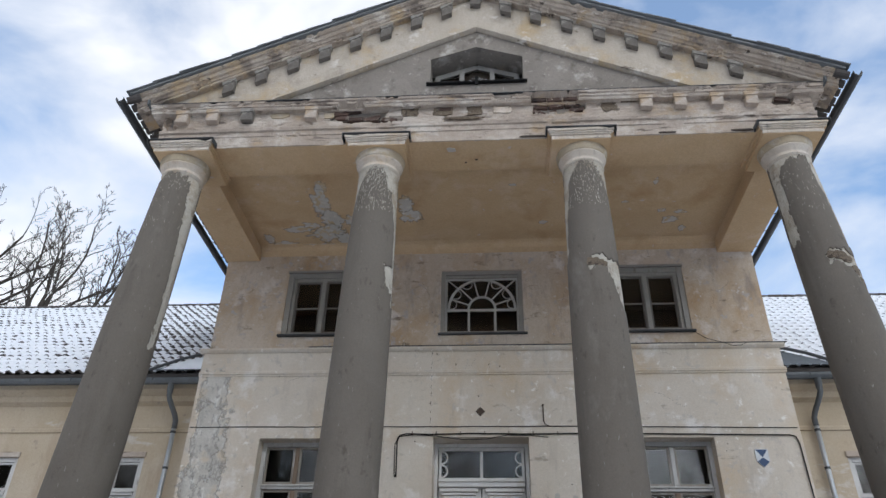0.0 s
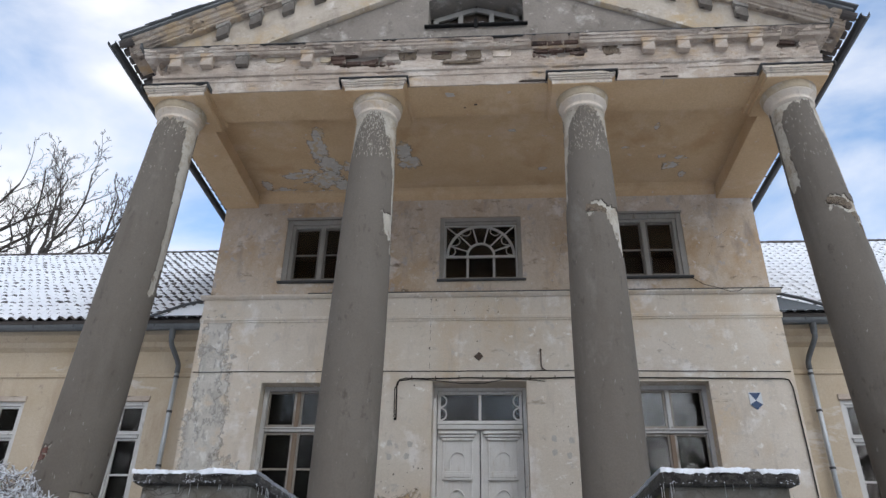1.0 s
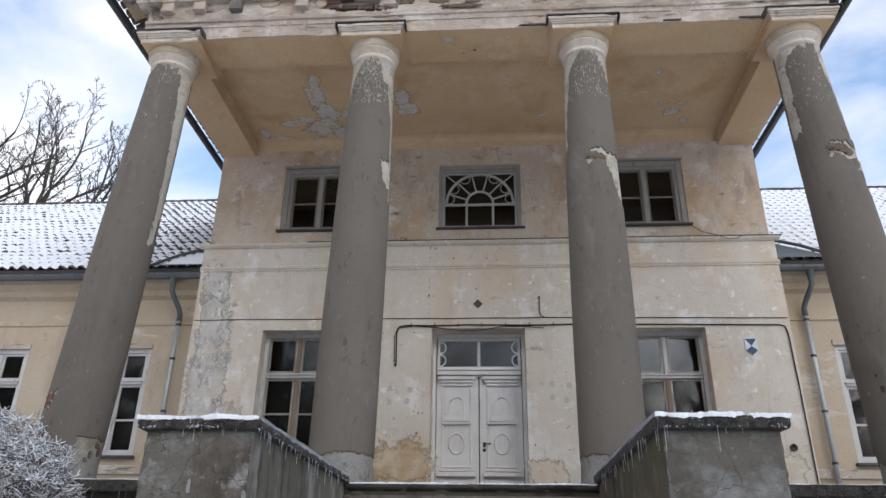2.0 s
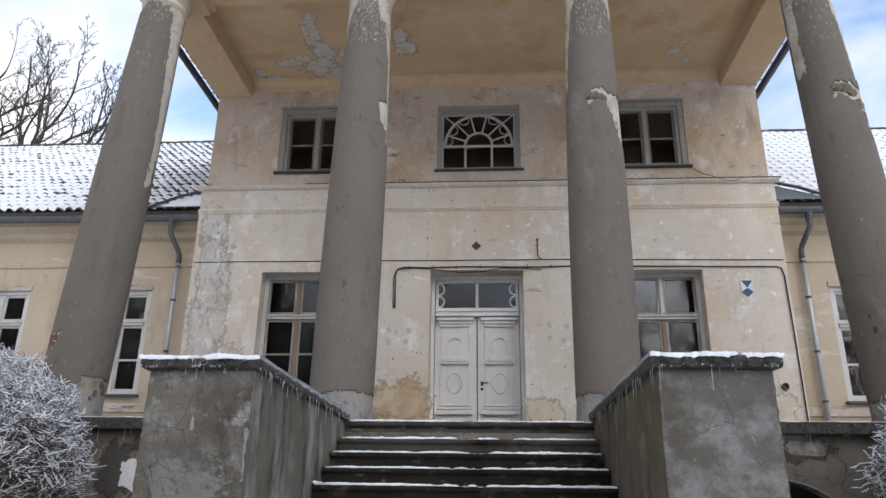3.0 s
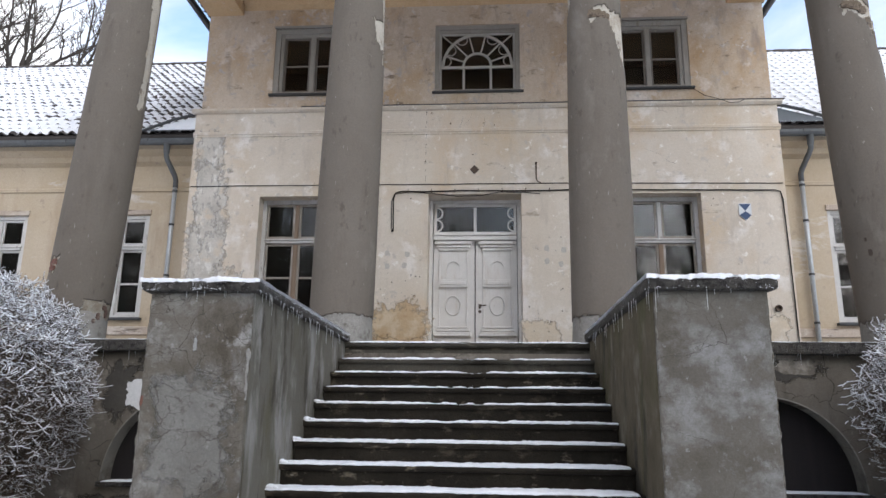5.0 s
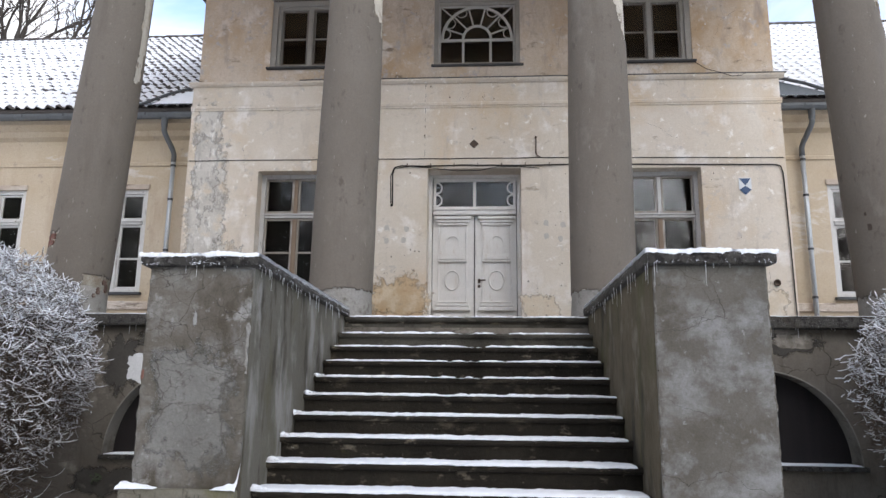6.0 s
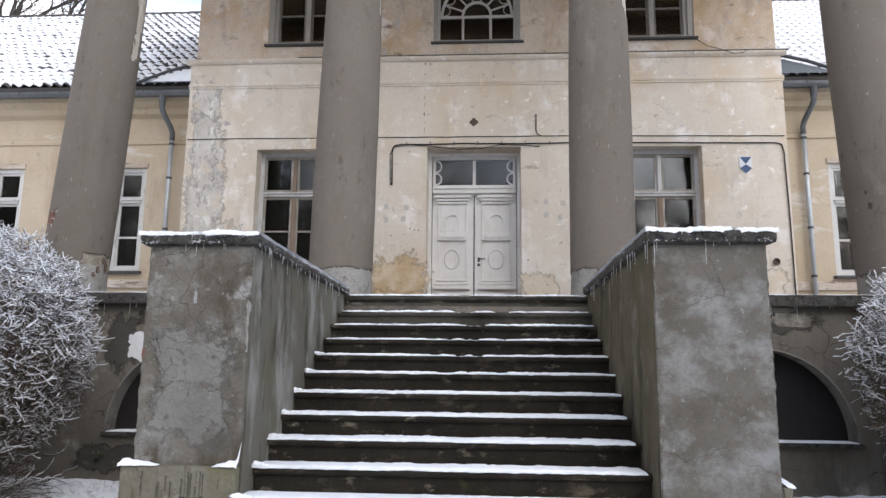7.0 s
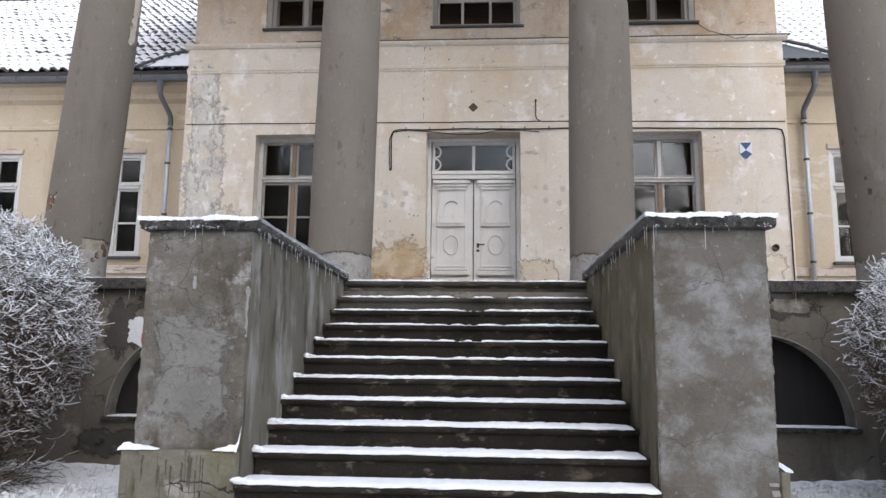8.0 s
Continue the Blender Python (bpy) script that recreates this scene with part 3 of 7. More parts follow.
structure("attic_floor", boxes((-5.2, 5.25, 0.5, 10, 9.20, 9.3)), interior_dark, "unseen attic floor, added to close the rooms to the sky", "floor")
structure("wall_back", boxes((-5.2, 5.25, 9.9, 10.1, -0.1, 12.0)), cream, "unseen back wall, added to shut light out of the block", "wall")
structure("floor_ground", boxes((-4.8, 4.85, 0.5, 3.2, 1.9, 2.02)), interior_dark, "unseen hall floor, coloured dark like the rooms", "floor")
structure("floor_upper", boxes((-4.8, 4.85, 0.5, 3.2, 6.3, 6.6)), interior_dark, "unseen upper floor, coloured dark like the rooms", "floor")

# string courses: a flashed ledge and a small double moulding
bm = run_x(bmesh.new(), [(0.1, 6.77), (-0.03, 6.77), (-0.07, 6.81), (-0.07, 6.845), (0.1, 6.87)], -5.37, 5.42)
part("string_course", bm, cream_low, wall_low)
part("ledge_flashing", run_x(bmesh.new(), [(0.098, 6.872), (-0.085, 6.848), (-0.085, 6.858), (0.098, 6.882)], -3.28, 5.46), zinc_dark, wall_low, "dark sheet metal strip on the ledge")
bm = run_x(bmesh.new(), [(0.0, 6.295), (-0.02, 6.295), (-0.02, 6.325), (-0.035, 6.335), (-0.035, 6.385), (0.0, 6.405)], -5.31, 5.36)
part("string_moulding", bm, cream_low, wall_low)

# wings
WING_Y = 0.5
WIN_W = [(-7.35 - 2.41 * k, -6.235 - 2.41 * k, 2.98, 4.945) for k in range(4)]
WIN_E = [(6.22 + 2.39 * k, 7.33 + 2.39 * k, 2.92, 4.94) for k in range(3)]
wing_w = structure("wall_wing_west", pierced(-17, -5.25, WING_Y, WING_Y + 0.4, -0.1, 6.35, WIN_W), wing_plaster, "yellow plaster wing wall with peeling lighter patches", "wall")
wing_e = structure("wall_wing_east", pierced(5.3, 15, WING_Y, WING_Y + 0.4, -0.1, 6.35, WIN_E), wing_plaster, "yellow plaster wing wall with a rain pipe", "wall")
for w, x0, x1 in ((wing_w, -17, -5.3), (wing_e, 5.34, 15)):
    part("band", run_x(bmesh.new(), [(WING_Y, 5.40), (WING_Y - 0.03, 5.41), (WING_Y - 0.03, 5.47), (WING_Y, 5.49)], x0, x1), wing_plaster, w)
    part("eaves_moulding", run_x(bmesh.new(), [(WING_Y, 5.92), (WING_Y - 0.10, 5.98), (WING_Y - 0.12, 6.08), (WING_Y - 0.28, 6.16), (WING_Y - 0.30, 6.35), (WING_Y, 6.36)], x0, x1), wing_plaster, w, "plaster moulding under the eaves")
    part("sill_course", run_x(bmesh.new(), [(WING_Y, 2.66), (WING_Y - 0.05, 2.67), (WING_Y - 0.05, 2.80), (WING_Y, 2.82)], x0, x1), stone_trim, w)
    # added wing-room surfaces, coloured dark for unlit space
    part("inner_wall", boxes((x0, x1, 3.0, 3.1, 0, 6.3)), interior_dark, w, "unseen inner wall, coloured dark for an unlit room")
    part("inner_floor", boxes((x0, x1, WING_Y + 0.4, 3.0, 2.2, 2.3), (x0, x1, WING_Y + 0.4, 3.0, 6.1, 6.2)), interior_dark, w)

# ---- portico ceiling and beams ----
ENT_Y, ENT_Z = -3.5, 8.85
ceiling = structure("ceiling", boxes((-4.58, 4.64, -2.74, 0.1, 9.17, 9.3)), soffit_paint, "ochre painted portico ceiling, peeling to grey", "ceiling")
structure("beam_west", boxes((-5.28, -4.58, -2.74, 0.1, 8.88, 9.5), bevel=0.012), soffit_paint, "ochre plastered side beam of the portico", "beam")
structure("beam_east", boxes((4.64, 5.34, -2.74, 0.1, 8.88, 9.5), bevel=0.012), soffit_paint, "ochre plastered side beam of the portico", "beam")

# ---- entablature and gable ----
SLOPE, APEX, ROOF_APEX = 0.465, 12.18, 12.50
def level(x0, x1):
    return lambda t, p: (x0 + (x1 - x0) * t, p[0], p[1])


def rake(side, x_far, top=APEX, least=0.0):
    return lambda t, p: (side * x_far * t, p[0], max(least + 0.01 * p[1], top - SLOPE * x_far * t + p[1]))


entablature = structure("entablature", crumbled([(-2.74, ENT_Z), (ENT_Y, ENT_Z), (ENT_Y, 8.95), (ENT_Y - 0.003, 9.05), (ENT_Y - 0.02, 9.06), (ENT_Y - 0.02, 9.14), (ENT_Y - 0.05, 9.155), (ENT_Y - 0.06, 9.20),
    *((ENT_Y, 9.22 + 0.0295 * k) for k in range(13)), (-2.74, 9.574)], 440, level(-5.3, 5.34), 0.010, 0.05, 1.0,
    ((-2.37, -1.47, 9.36, 9.7, 0.13), (-2.2, -1.2, 9.31, 9.40, 0.07), (0.92, 1.76, 9.40, 9.7, 0.12), (2.02, 2.27, 9.38, 9.7, 0.025), (-0.55, 0.2, 9.24, 9.37, 0.03), (4.76, 5.06, 9.40, 9.62, 0.09), (-5.25, -5.1, 9.3, 9.7, 0.09))), stone_trim, "weathered white plaster entablature with brick showing through", "entablature")
part("cornice", crumbled([(-3.2, 9.565), (ENT_Y - 0.06, 9.565), (ENT_Y - 0.095, 9.555), (ENT_Y - 0.11, 9.575), (ENT_Y - 0.115, 9.60), (ENT_Y - 0.14, 9.61), (ENT_Y - 0.145, 9.65), (ENT_Y - 0.17, 9.66), (ENT_Y - 0.175, 9.70), (-3.2, 9.76)], 460, level(-5.5, 5.52), 0.009, 0.10, 4.0, ((0.9, 1.66, 9.4, 9.68, 0.09), (-2.35, -1.9, 9.4, 9.61, 0.08), (4.76, 5.0, 9.4, 9.62, 0.07), (0.35, 0.62, 9.6, 9.8, 0.05))), stone_trim, entablature)
part("cornice_flashing", crumbled([(-3.3, 9.762), (ENT_Y - 0.178, 9.706), (ENT_Y - 0.184, 9.702), (ENT_Y - 0.184, 9.694), (ENT_Y - 0.176, 9.712), (-3.3, 9.768)], 300, level(-5.5, 5.52), 0.009, 0.10, 8.0), zinc_dark, entablature, "thin dark sheet metal along the cornice edge")
part("soffit_face", boxes((-5.29, 5.33, ENT_Y + 0.02, -2.745, ENT_Z - 0.004, ENT_Z + 0.02)), soffit_paint, entablature, "ochre underside of the front beam")


def pierced_gable(y0, y1, z0, half):
    """The gable field with a five-sided window opening through it."""
    bm = bmesh.new()

    def quad(*p):
        bm.faces.new([bm.verts.new(q) for q in p])

    def top(x):
        return APEX - 0.2 - SLOPE * abs(x)

    def head(x):
        return 11.08 - 0.35 * abs(x)

    cuts = (-half, -0.8, 0.0, 0.8, half)
    for a, b in zip(cuts, cuts[1:]):
        if abs(a + b) > 2:
            quad((a, y0, z0), (b, y0, z0), (b, y0, top(b)), (a, y0, top(a)))
            continue
        quad((a, y0, z0), (b, y0, z0), (b, y0, 10.16), (a, y0, 10.16))
        quad((a, y0, head(a)), (b, y0, head(b)), (b, y0, top(b)), (a, y0, top(a)))
        quad((a, y0, head(a)), (a, y1, head(a)), (b, y1, head(b)), (b, y0, head(b)))
        quad((a, y0, 10.16), (b, y0, 10.16), (b, y1, 10.16), (a, y1, 10.16))
    for s in (-0.8, 0.8):
        quad((s, y0, 10.16), (s, y0, head(s)), (s, y1, head(s)), (s, y1, 10.16))
    bmesh.ops.remove_doubles(bm, verts=bm.verts, dist=1e-4)
    return bm


pediment = structure("pediment", pierced_gable(-3.43, -2.78, 9.4, 5.2), tympanum_plaster, "grey plaster gable field with a small half-hidden window", "pediment")
for side in (-1, 1):
    part("rake_frieze", crumbled([(-3.1, -0.71), (ENT_Y + 0.02, -0.71), (ENT_Y - 0.03, -0.69), (ENT_Y - 0.03, -0.64), (ENT_Y, -0.62), (ENT_Y, -0.43), (ENT_Y, -0.16), (ENT_Y, 0.13), (-3.1, 0.13)], 260, rake(side, 5.3, APEX, 9.62), 0.006, 0.012, 11.0 + side), rake_cream, pediment, "stained white plaster band under the sloping cornice")
    part("rake_cornice", crumbled([(-3.1, -0.196), (ENT_Y - 0.02, -0.196), (ENT_Y - 0.08, -0.196), (ENT_Y - 0.106, -0.206), (ENT_Y - 0.122, -0.196), (ENT_Y - 0.122, -0.154), (ENT_Y - 0.147, -0.149), (ENT_Y - 0.168, -0.118), (ENT_Y - 0.204, -0.108), (ENT_Y - 0.230, -0.051), (ENT_Y - 0.271, -0.046), (ENT_Y - 0.302, -0.02), (ENT_Y - 0.302, 0.0), (-3.1, 0.0)], 360, rake(side, 5.76, ROOF_APEX), 0.011, 0.13, 21.0 + 5 * side), rake_plaster, pediment, "crumbling plaster cornice along the gable slope")

# ---- columns ----
def turned_at(zs, rs, z):
    return float(np.interp(z, zs, rs))


SHAFT_Z = [2.04, 3.2, 4.2, 5.2, 6.2, 7.2, 7.9, 8.44]
SHAFT_R = [0.398, 0.398, 0.393, 0.383, 0.367, 0.347, 0.328, 0.314]


def render_skin(x, lean, bare, seed):
    """The grey cement coat over the shaft, missing where bare(angle, z) is true; the angle is 0 towards the lawn and grows to the east."""
    na, nz = 150, 300
    z0, z1 = 2.36, 8.42
    bm, verts = bmesh.new(), {}

    def at(i, k, r):
        z = z0 + (z1 - z0) * k / nz
        a = 2 * math.pi * i / na - math.pi / 2
        rr = turned_at(SHAFT_Z, SHAFT_R, z) + r + 0.003 * noise.noise((3 * math.cos(a) + seed, 3 * math.sin(a), z * 1.5))
        return (x + lean * (z - 2.38) + rr * math.cos(a), -3.14 + rr * math.sin(a), z)

    keep = set()
    for k in range(nz):
        z = z0 + (z1 - z0) * (k + 0.5) / nz
        for i in range(na):
            a = 360 * (i + 0.5) / na
            a = a - 360 if a > 180 else a
            n1 = noise.noise((math.cos(radians(a)) * 4 + seed, math.sin(radians(a)) * 4, z * 3.0))
            n2 = noise.noise((math.cos(radians(a)) * 14, math.sin(radians(a)) * 14 + seed, z * 11))
            wild = min(1.0, max(0.3, (z - 2.7) * 2))
            if not bare(a + 7 * n1 + 4 * n2, z + wild * (0.10 * n1 + 0.05 * n2)):
                keep.add((i, k))

    def v(i, k, r):
        key = (i % na, k, r)
        if key not in verts:
            verts[key] = bm.verts.new(at(i % na, k, r))
        return verts[key]

    T, B = 0.013, -0.002
    for i, k in keep:
        bm.faces.new((v(i, k, T), v(i + 1, k, T), v(i + 1, k + 1, T), v(i, k + 1, T)))
        for (di, dk), p, q in (((0, -1), (i, k), (i + 1, k)), ((1, 0), (i + 1, k), (i + 1, k + 1)), ((0, 1), (i + 1, k + 1), (i, k + 1)), ((-1, 0), (i, k + 1), (i, k))):
            if ((i + di) % na, k + dk) not in keep:
                bm.faces.new((v(*q, T), v(*p, T), v(*p, B), v(*q, B)))
    return bm


def arch_top(a, z, half, top=8.40, drop=0.32):
    return z > top - drop * (a / half) ** 2


def bare_west(a, z):
    if 3.01 < z < 3.21 and -78 < a < -20:
        return True
    return arch_top(a, z, 70) and abs(a) < 75 or (a > 54 + (8.4 - z) * 11 and z > 5.9 and a < 120) or (a > 78 and a < 100 and z > 5.4 and z < 6.1) or z < 2.5 + 0.03 * math.sin(a / 13) or (36 < a < 130 and z < 2.66)


def bare_b(a, z):
    return (arch_top(a, z, 48, 8.40, 0.42) and abs(a) < 90) or (a < -58 - (8.1 - z) * 22 and z > 6.9 and a > -110) or (a > 66 + (8.2 - z) * 6 and z > 6.0 and a < 110) or (a > 38 + (6.62 - z) * 70 and 6.2 < z < 6.62 and a < 110) or z < 2.47 + 0.015 * math.sin(a / 17)


def bare_c(a, z):
    return (arch_top(a, z, 52, 8.42, 0.36) and abs(a) < 95) or (a < -52 - (8.2 - z) * 16 and z > 6.7 and a > -110) or (a > 68 + (8.2 - z) * 9 and z > 6.9 and a < 110) or (z < 6.62 and z > 6.45 and -16 < a < 110) or (a > 10 + (6.6 - z) * 62 and 5.78 < z < 6.62 and a < 110) or (a > 80 and a < 96 and 4.6 < z < 5.0) or z < 2.46 + 0.015 * math.sin(a / 15)


def bare_east(a, z):
    return (arch_top(a, z, 55, 8.38, 0.22) and abs(a) < 90) or (a > 20 + (8.4 - z) * 14 and z > 6.7 and a < 115) or (a < -62 and a > -100 and z > 6.9) or (z < 6.66 and z > 6.48 and -18 < a < 80) or (a > 0 + (6.66 - z) * 62 and a < 55 + (6.66 - z) * 62 and 5.9 < z < 6.66) or (a > 48 and a < 70 and 4.9 < z < 5.3) or z < 2.42


def scuffs(x, lean, low, count, seed, crowd=2.6):
    """Small flat flakes and scratches of old white plaster left on the coat, thicker towards the neck."""
    rng, bm = random.Random(seed), bmesh.new()
    for _ in range(count):
        z = 8.42 - (8.42 - low) * rng.random() ** crowd
        a = radians(rng.gauss(0, 24) + rng.choice((-46, 4, 44))) if rng.random() < 0.85 else radians(rng.uniform(-100, 100))
        r = turned_at(SHAFT_Z, SHAFT_R, z) + 0.0175
        long, wide, tip = rng.uniform(0.006, 0.030) * (1.8 if rng.random() < 0.15 else 1), rng.uniform(0.0012, 0.0050), rng.gauss(0, 0.25)
        ring = []
        for k in range(7):
            t = 2 * math.pi * k / 7
            u, w = wide * math.cos(t) * rng.uniform(0.6, 1.3), long * math.sin(t) * rng.uniform(0.6, 1.3)
            u, w = u + w * tip * 0.6, w
            b = a + u / r
            ring.append(bm.verts.new((x + lean * (z + w - 2.38) + r * math.sin(b), -3.14 - r * math.cos(b), z + w)))
        bm.faces.new(ring)
    return bm


def column(x, lean, bare, shift, label):
    col = thing("column", label, "column", (0, 0, 0), "columns of the portico")
    bm = lathe(bmesh.new(), list(zip(SHAFT_R, SHAFT_Z)), x - 0.34 * lean, -3.14, 64, (lean, 0), 0.008)
    part("shaft", bm, bare_shaft, col, "old white plaster shaft", True)
    coat = part("render_coat", render_skin(x, lean, bare, x), shaft_grey, col, "grey cement coat with ragged broken edges", True)
    tagged(part("plaster_flakes", scuffs(x, lean, 7.55 if abs(x) < 3 else 7.3, (1000 if x < 0 else 600) if abs(x) < 3 else 160, 5 + x, 2.2), bare_shaft, coat), "specks of old white plaster left on the coat", "", "", "stuff")
    tagged(part("plaster_specks", scuffs(x, lean, 2.6, 60, 9 + x, 1.0), foot_grey, coat), "scattered pale specks on the coat", "", "", "stuff")
    bm = lathe(bmesh.new(), [(0.424, 2.04), (0.424, 2.14), (0.413, 2.20), (0.406, 2.36), (0.402, 2.46), (0.398, 2.52)], x - 0.34 * lean, -3.14, 64, (lean, 0), 0.02)
    part("base", bm, foot_grey, col, "broken pale grey cement foot", True)
    tx = x + lean * 6.1
    bm = lathe(bmesh.new(), [(0.314, 8.38), (0.316, 8.425), (0.328, 8.43), (0.334, 8.445), (0.328, 8.46), (0.318, 8.465), (0.320, 8.515), (0.332, 8.52), (0.335, 8.54), (0.345, 8.545), (0.352, 8.565), (0.362, 8.572), (0.374, 8.59), (0.376, 8.60), (0.36, 8.605)], tx, -3.14, 64, (0, 0), 0.012)
    cap = part("capital", bm, capital_white, col, "chipped white plaster capital", True)
    bm = lathe(bmesh.new(), [(0.362, 8.596), (0.382, 8.606), (0.388, 8.622), (0.396, 8.650), (0.402, 8.685), (0.406, 8.715), (0.410, 8.74)], tx, -3.14, 64, (0, 0), 0.006)
    part("echinus", bm, capital_ochre, cap, "stained plaster swelling under the block", True)
    tx += shift
    bm = boxes((tx - 0.458, tx + 0.458, -3.56, -2.64, 8.732, 8.80), (tx - 0.474, tx + 0.474, -3.58, -2.625, 8.80, 8.83), (tx - 0.515, tx + 0.515, -3.60, -2.605, 8.83, 8.899), bevel=0.008)
    part("abacus_body", bm, soffit_paint, cap, "ochre painted rear of the square block")
    bm = boxes((tx - 0.46, tx + 0.46, -3.60, -3.562, 8.735, 8.80), (tx - 0.476, tx + 0.476, -3.628, -3.562, 8.80, 8.825), (tx - 0.50, tx + 0.50, -3.65, -3.582, 8.825, 8.852), (tx - 0.518, tx + 0.518, -3.675, -3.602, 8.852, 8.90), bevel=0.010)
    bmesh.ops.subdivide_edges(bm, edges=[e for e in bm.edges if e.calc_length() > 0.3], cuts=24, use_grid_fill=True)
    for v in bm.verts:
        bite = max(0.0, noise.noise((v.co.x * 4.5, v.co.z * 6, 3.3)) - 0.22)
        v.co += 0.007 * noise.noise_vector(v.co * 9) + 0.004 * noise.noise_vector(v.co * 31) + Vector((0, 0.10 * bite, 0.03 * bite))
    part("abacus", bm, capital_white, cap, "square plaster block with chipped edges")
    part("abacus_underside", boxes((tx - 0.452, tx + 0.452, -3.592, -2.65, 8.724, 8.7315)), soffit_paint, cap, "ochre painted underside")
    bm = boxes((tx - 0.55, tx + 0.55, -3.70, ENT_Y - 0.004, 8.905, 8.917))
    box(bm, tx - 0.55, tx - 0.542, -3.70, ENT_Y - 0.004, 8.83, 8.905)
    box(bm, tx + 0.542, tx + 0.55, -3.70, ENT_Y - 0.004, 8.83, 8.905)
    for v in bm.verts:
        v.co.z += 0.012 * noise.noise((v.co.x * 3, 0, 1))
    part("flashing", bm, zinc_dark, cap, "dark bent sheet metal cover")
    return col


COLUMNS = ((-5.27, 0.061, bare_west, 0.08, "outer grey cement rendered column, plaster peeling at the neck"), (-1.705, 0.0165, bare_b, 0.0, "grey cement rendered column beside the door, chipped near mid height"),
           (1.655, 0.004, bare_c, -0.045, "grey cement rendered column with a broken patch at mid height"), (5.19, -0.053, bare_east, 0.0, "outer grey cement rendered column with a long broken edge"))
columns = [column(*row) for row in COLUMNS]

# ---- stairs ----
stairs = thing("staircase", "dark wet stone steps with snow along the edges", "staircase", (0, 0, 0), "", "structure")


def step_mesh(width, depth, rise):
    """One step: a slab with a rounded nosing over a set-back riser; the origin is the middle of its front top edge."""
    prof = [(0.03, -0.005), (0.008, -0.014), (0.0, -0.03), (0.008, -0.05), (0.03, -0.056), (0.045, -0.066), (0.045, -rise - 0.03), (depth + 0.06, -rise - 0.03), (depth + 0.06, -0.005)]
    return mesh_of("step", run_x(bmesh.new(), prof, -width, width), step_stone)


# paler stone colour for the two topmost steps
step_pale = surface("pale_grey_step_stone", (0.052, 0.047, 0.037), (0.088, 0.080, 0.064), 0.9, 1.6, 28, 0.9, spread=0.4, shine=0.15, depth=0.015, layers=(((0.022, 0.019, 0.014), 1.8, 0.52, 0.66, UP), ((0.16, 0.145, 0.115), 6.0, 0.60, 0.70, (0.7, 1, 1.4))), drift=True)
step_me = step_mesh(STAIR_W, RUN, RISE)
top_step_me = step_mesh(STAIR_W, RUN, RISE)
top_step_me.materials[0] = step_pale
for i in range(STEPS):
    ob = new("step", step_me if i > 1 else top_step_me)
    ob.parent = stairs
    ob.location = (STAIR_X + 0.012 * math.sin(2.3 * i), TER_Y - 0.04 - RUN * i, TER_Z - RISE * i if i else LANDING)


PIER = {-1: (-1.50, -2.265), 1: (1.36, 2.14)}


def parapet(side):
    """A stair parapet with its front pier, coping and plinth."""
    p = thing("stair_parapet", "cracked grey cement stair parapet under a snowy stone coping", "parapet", (0, 0, 0), "stair parapets")
    inner, outer = PIER[side]
    x0, x1 = sorted((inner, outer))
    low, top = (2.088, 2.168) if side < 0 else (2.10, 2.19)
    bm = boxes((x0, x1, -7.2, TER_Y - 0.002, -0.35, low), bevel=0.02)
    part("body", bm, pier_cement if side < 0 else pier_smooth, p)
    bm = boxes((x0 - 0.06, x1 + 0.06, -7.265, TER_Y + 0.05, low, top), bevel=0.036)
    bmesh.ops.subdivide_edges(bm, edges=[e for e in bm.edges if e.calc_length() > 0.5], cuts=40, use_grid_fill=True)
    for v in bm.verts:
        v.co += 0.006 * noise.noise_vector(v.co * 9) + 0.004 * noise.noise_vector(v.co * 27)
    part("coping", bm, cap_stone, p, "dark rough stone coping")
    if side < 0:
        part("plinth", boxes((x0 - 0.06, x1 + 0.0, -7.27, -7.19, -0.35, 0.54), (x0 - 0.06, x0 - 0.001, -7.19, -6.2, -0.35, 0.54), bevel=0.028), plinth_cement, p, "mossy cement plinth")
    else:
        part("plinth", boxes((x1 + 0.001, x1 + 0.06, -7.22, -6.2, -0.35, 0.47), bevel=0.015), plinth_cement, p, "mossy cement plinth")
    return p


arch_cement = surface("pale_arch_cement", (0.20, 0.187, 0.16), (0.27, 0.255, 0.225), 0.93, 2.5, 30, 0.5, spread=0.35, layers=(((0.13, 0.118, 0.098), 3.0, 0.54, 0.66, UP), ((0.09, 0.08, 0.06), 8.0, 0.60, 0.68, UP)))
plinth_cement = surface("mossy_dripping_cement", (0.125, 0.113, 0.082), (0.21, 0.195, 0.158), 0.95, 3.0, 30, 0.7, spread=0.35, shine=0.2, cracks=((2.2, 0.012, (0.03, 0.026, 0.02), 0.40, 0.48),), layers=(
    ((0.27, 0.255, 0.22), 3.0, 0.55, 0.66, UP), ((0.10, 0.095, 0.03), 1.4, 0.52, 0.68, (1.4, 1.4, 0.7)), ((0.045, 0.040, 0.030), 3.2, 0.58, 0.66, (2.6, 2.6, 0.30))))


def worn_edge(x, y, z0, z1, r, seed):
    """A crumbled corner edge: a thin lumpy ridge of pale broken cement."""
    n = int((z1 - z0) / 0.02)
    pts = [(x + 0.010 * noise.noise((seed, k * 0.31, 1)), y + 0.010 * noise.noise((seed, k * 0.37, 5)), z0 + (z1 - z0) * k / n) for k in range(n + 1)]
    return tube(bmesh.new(), pts, [max(0.003, r * (0.7 + 1.1 * noise.noise((k * 0.23, seed, 2)))) for k in range(n + 1)], 6)


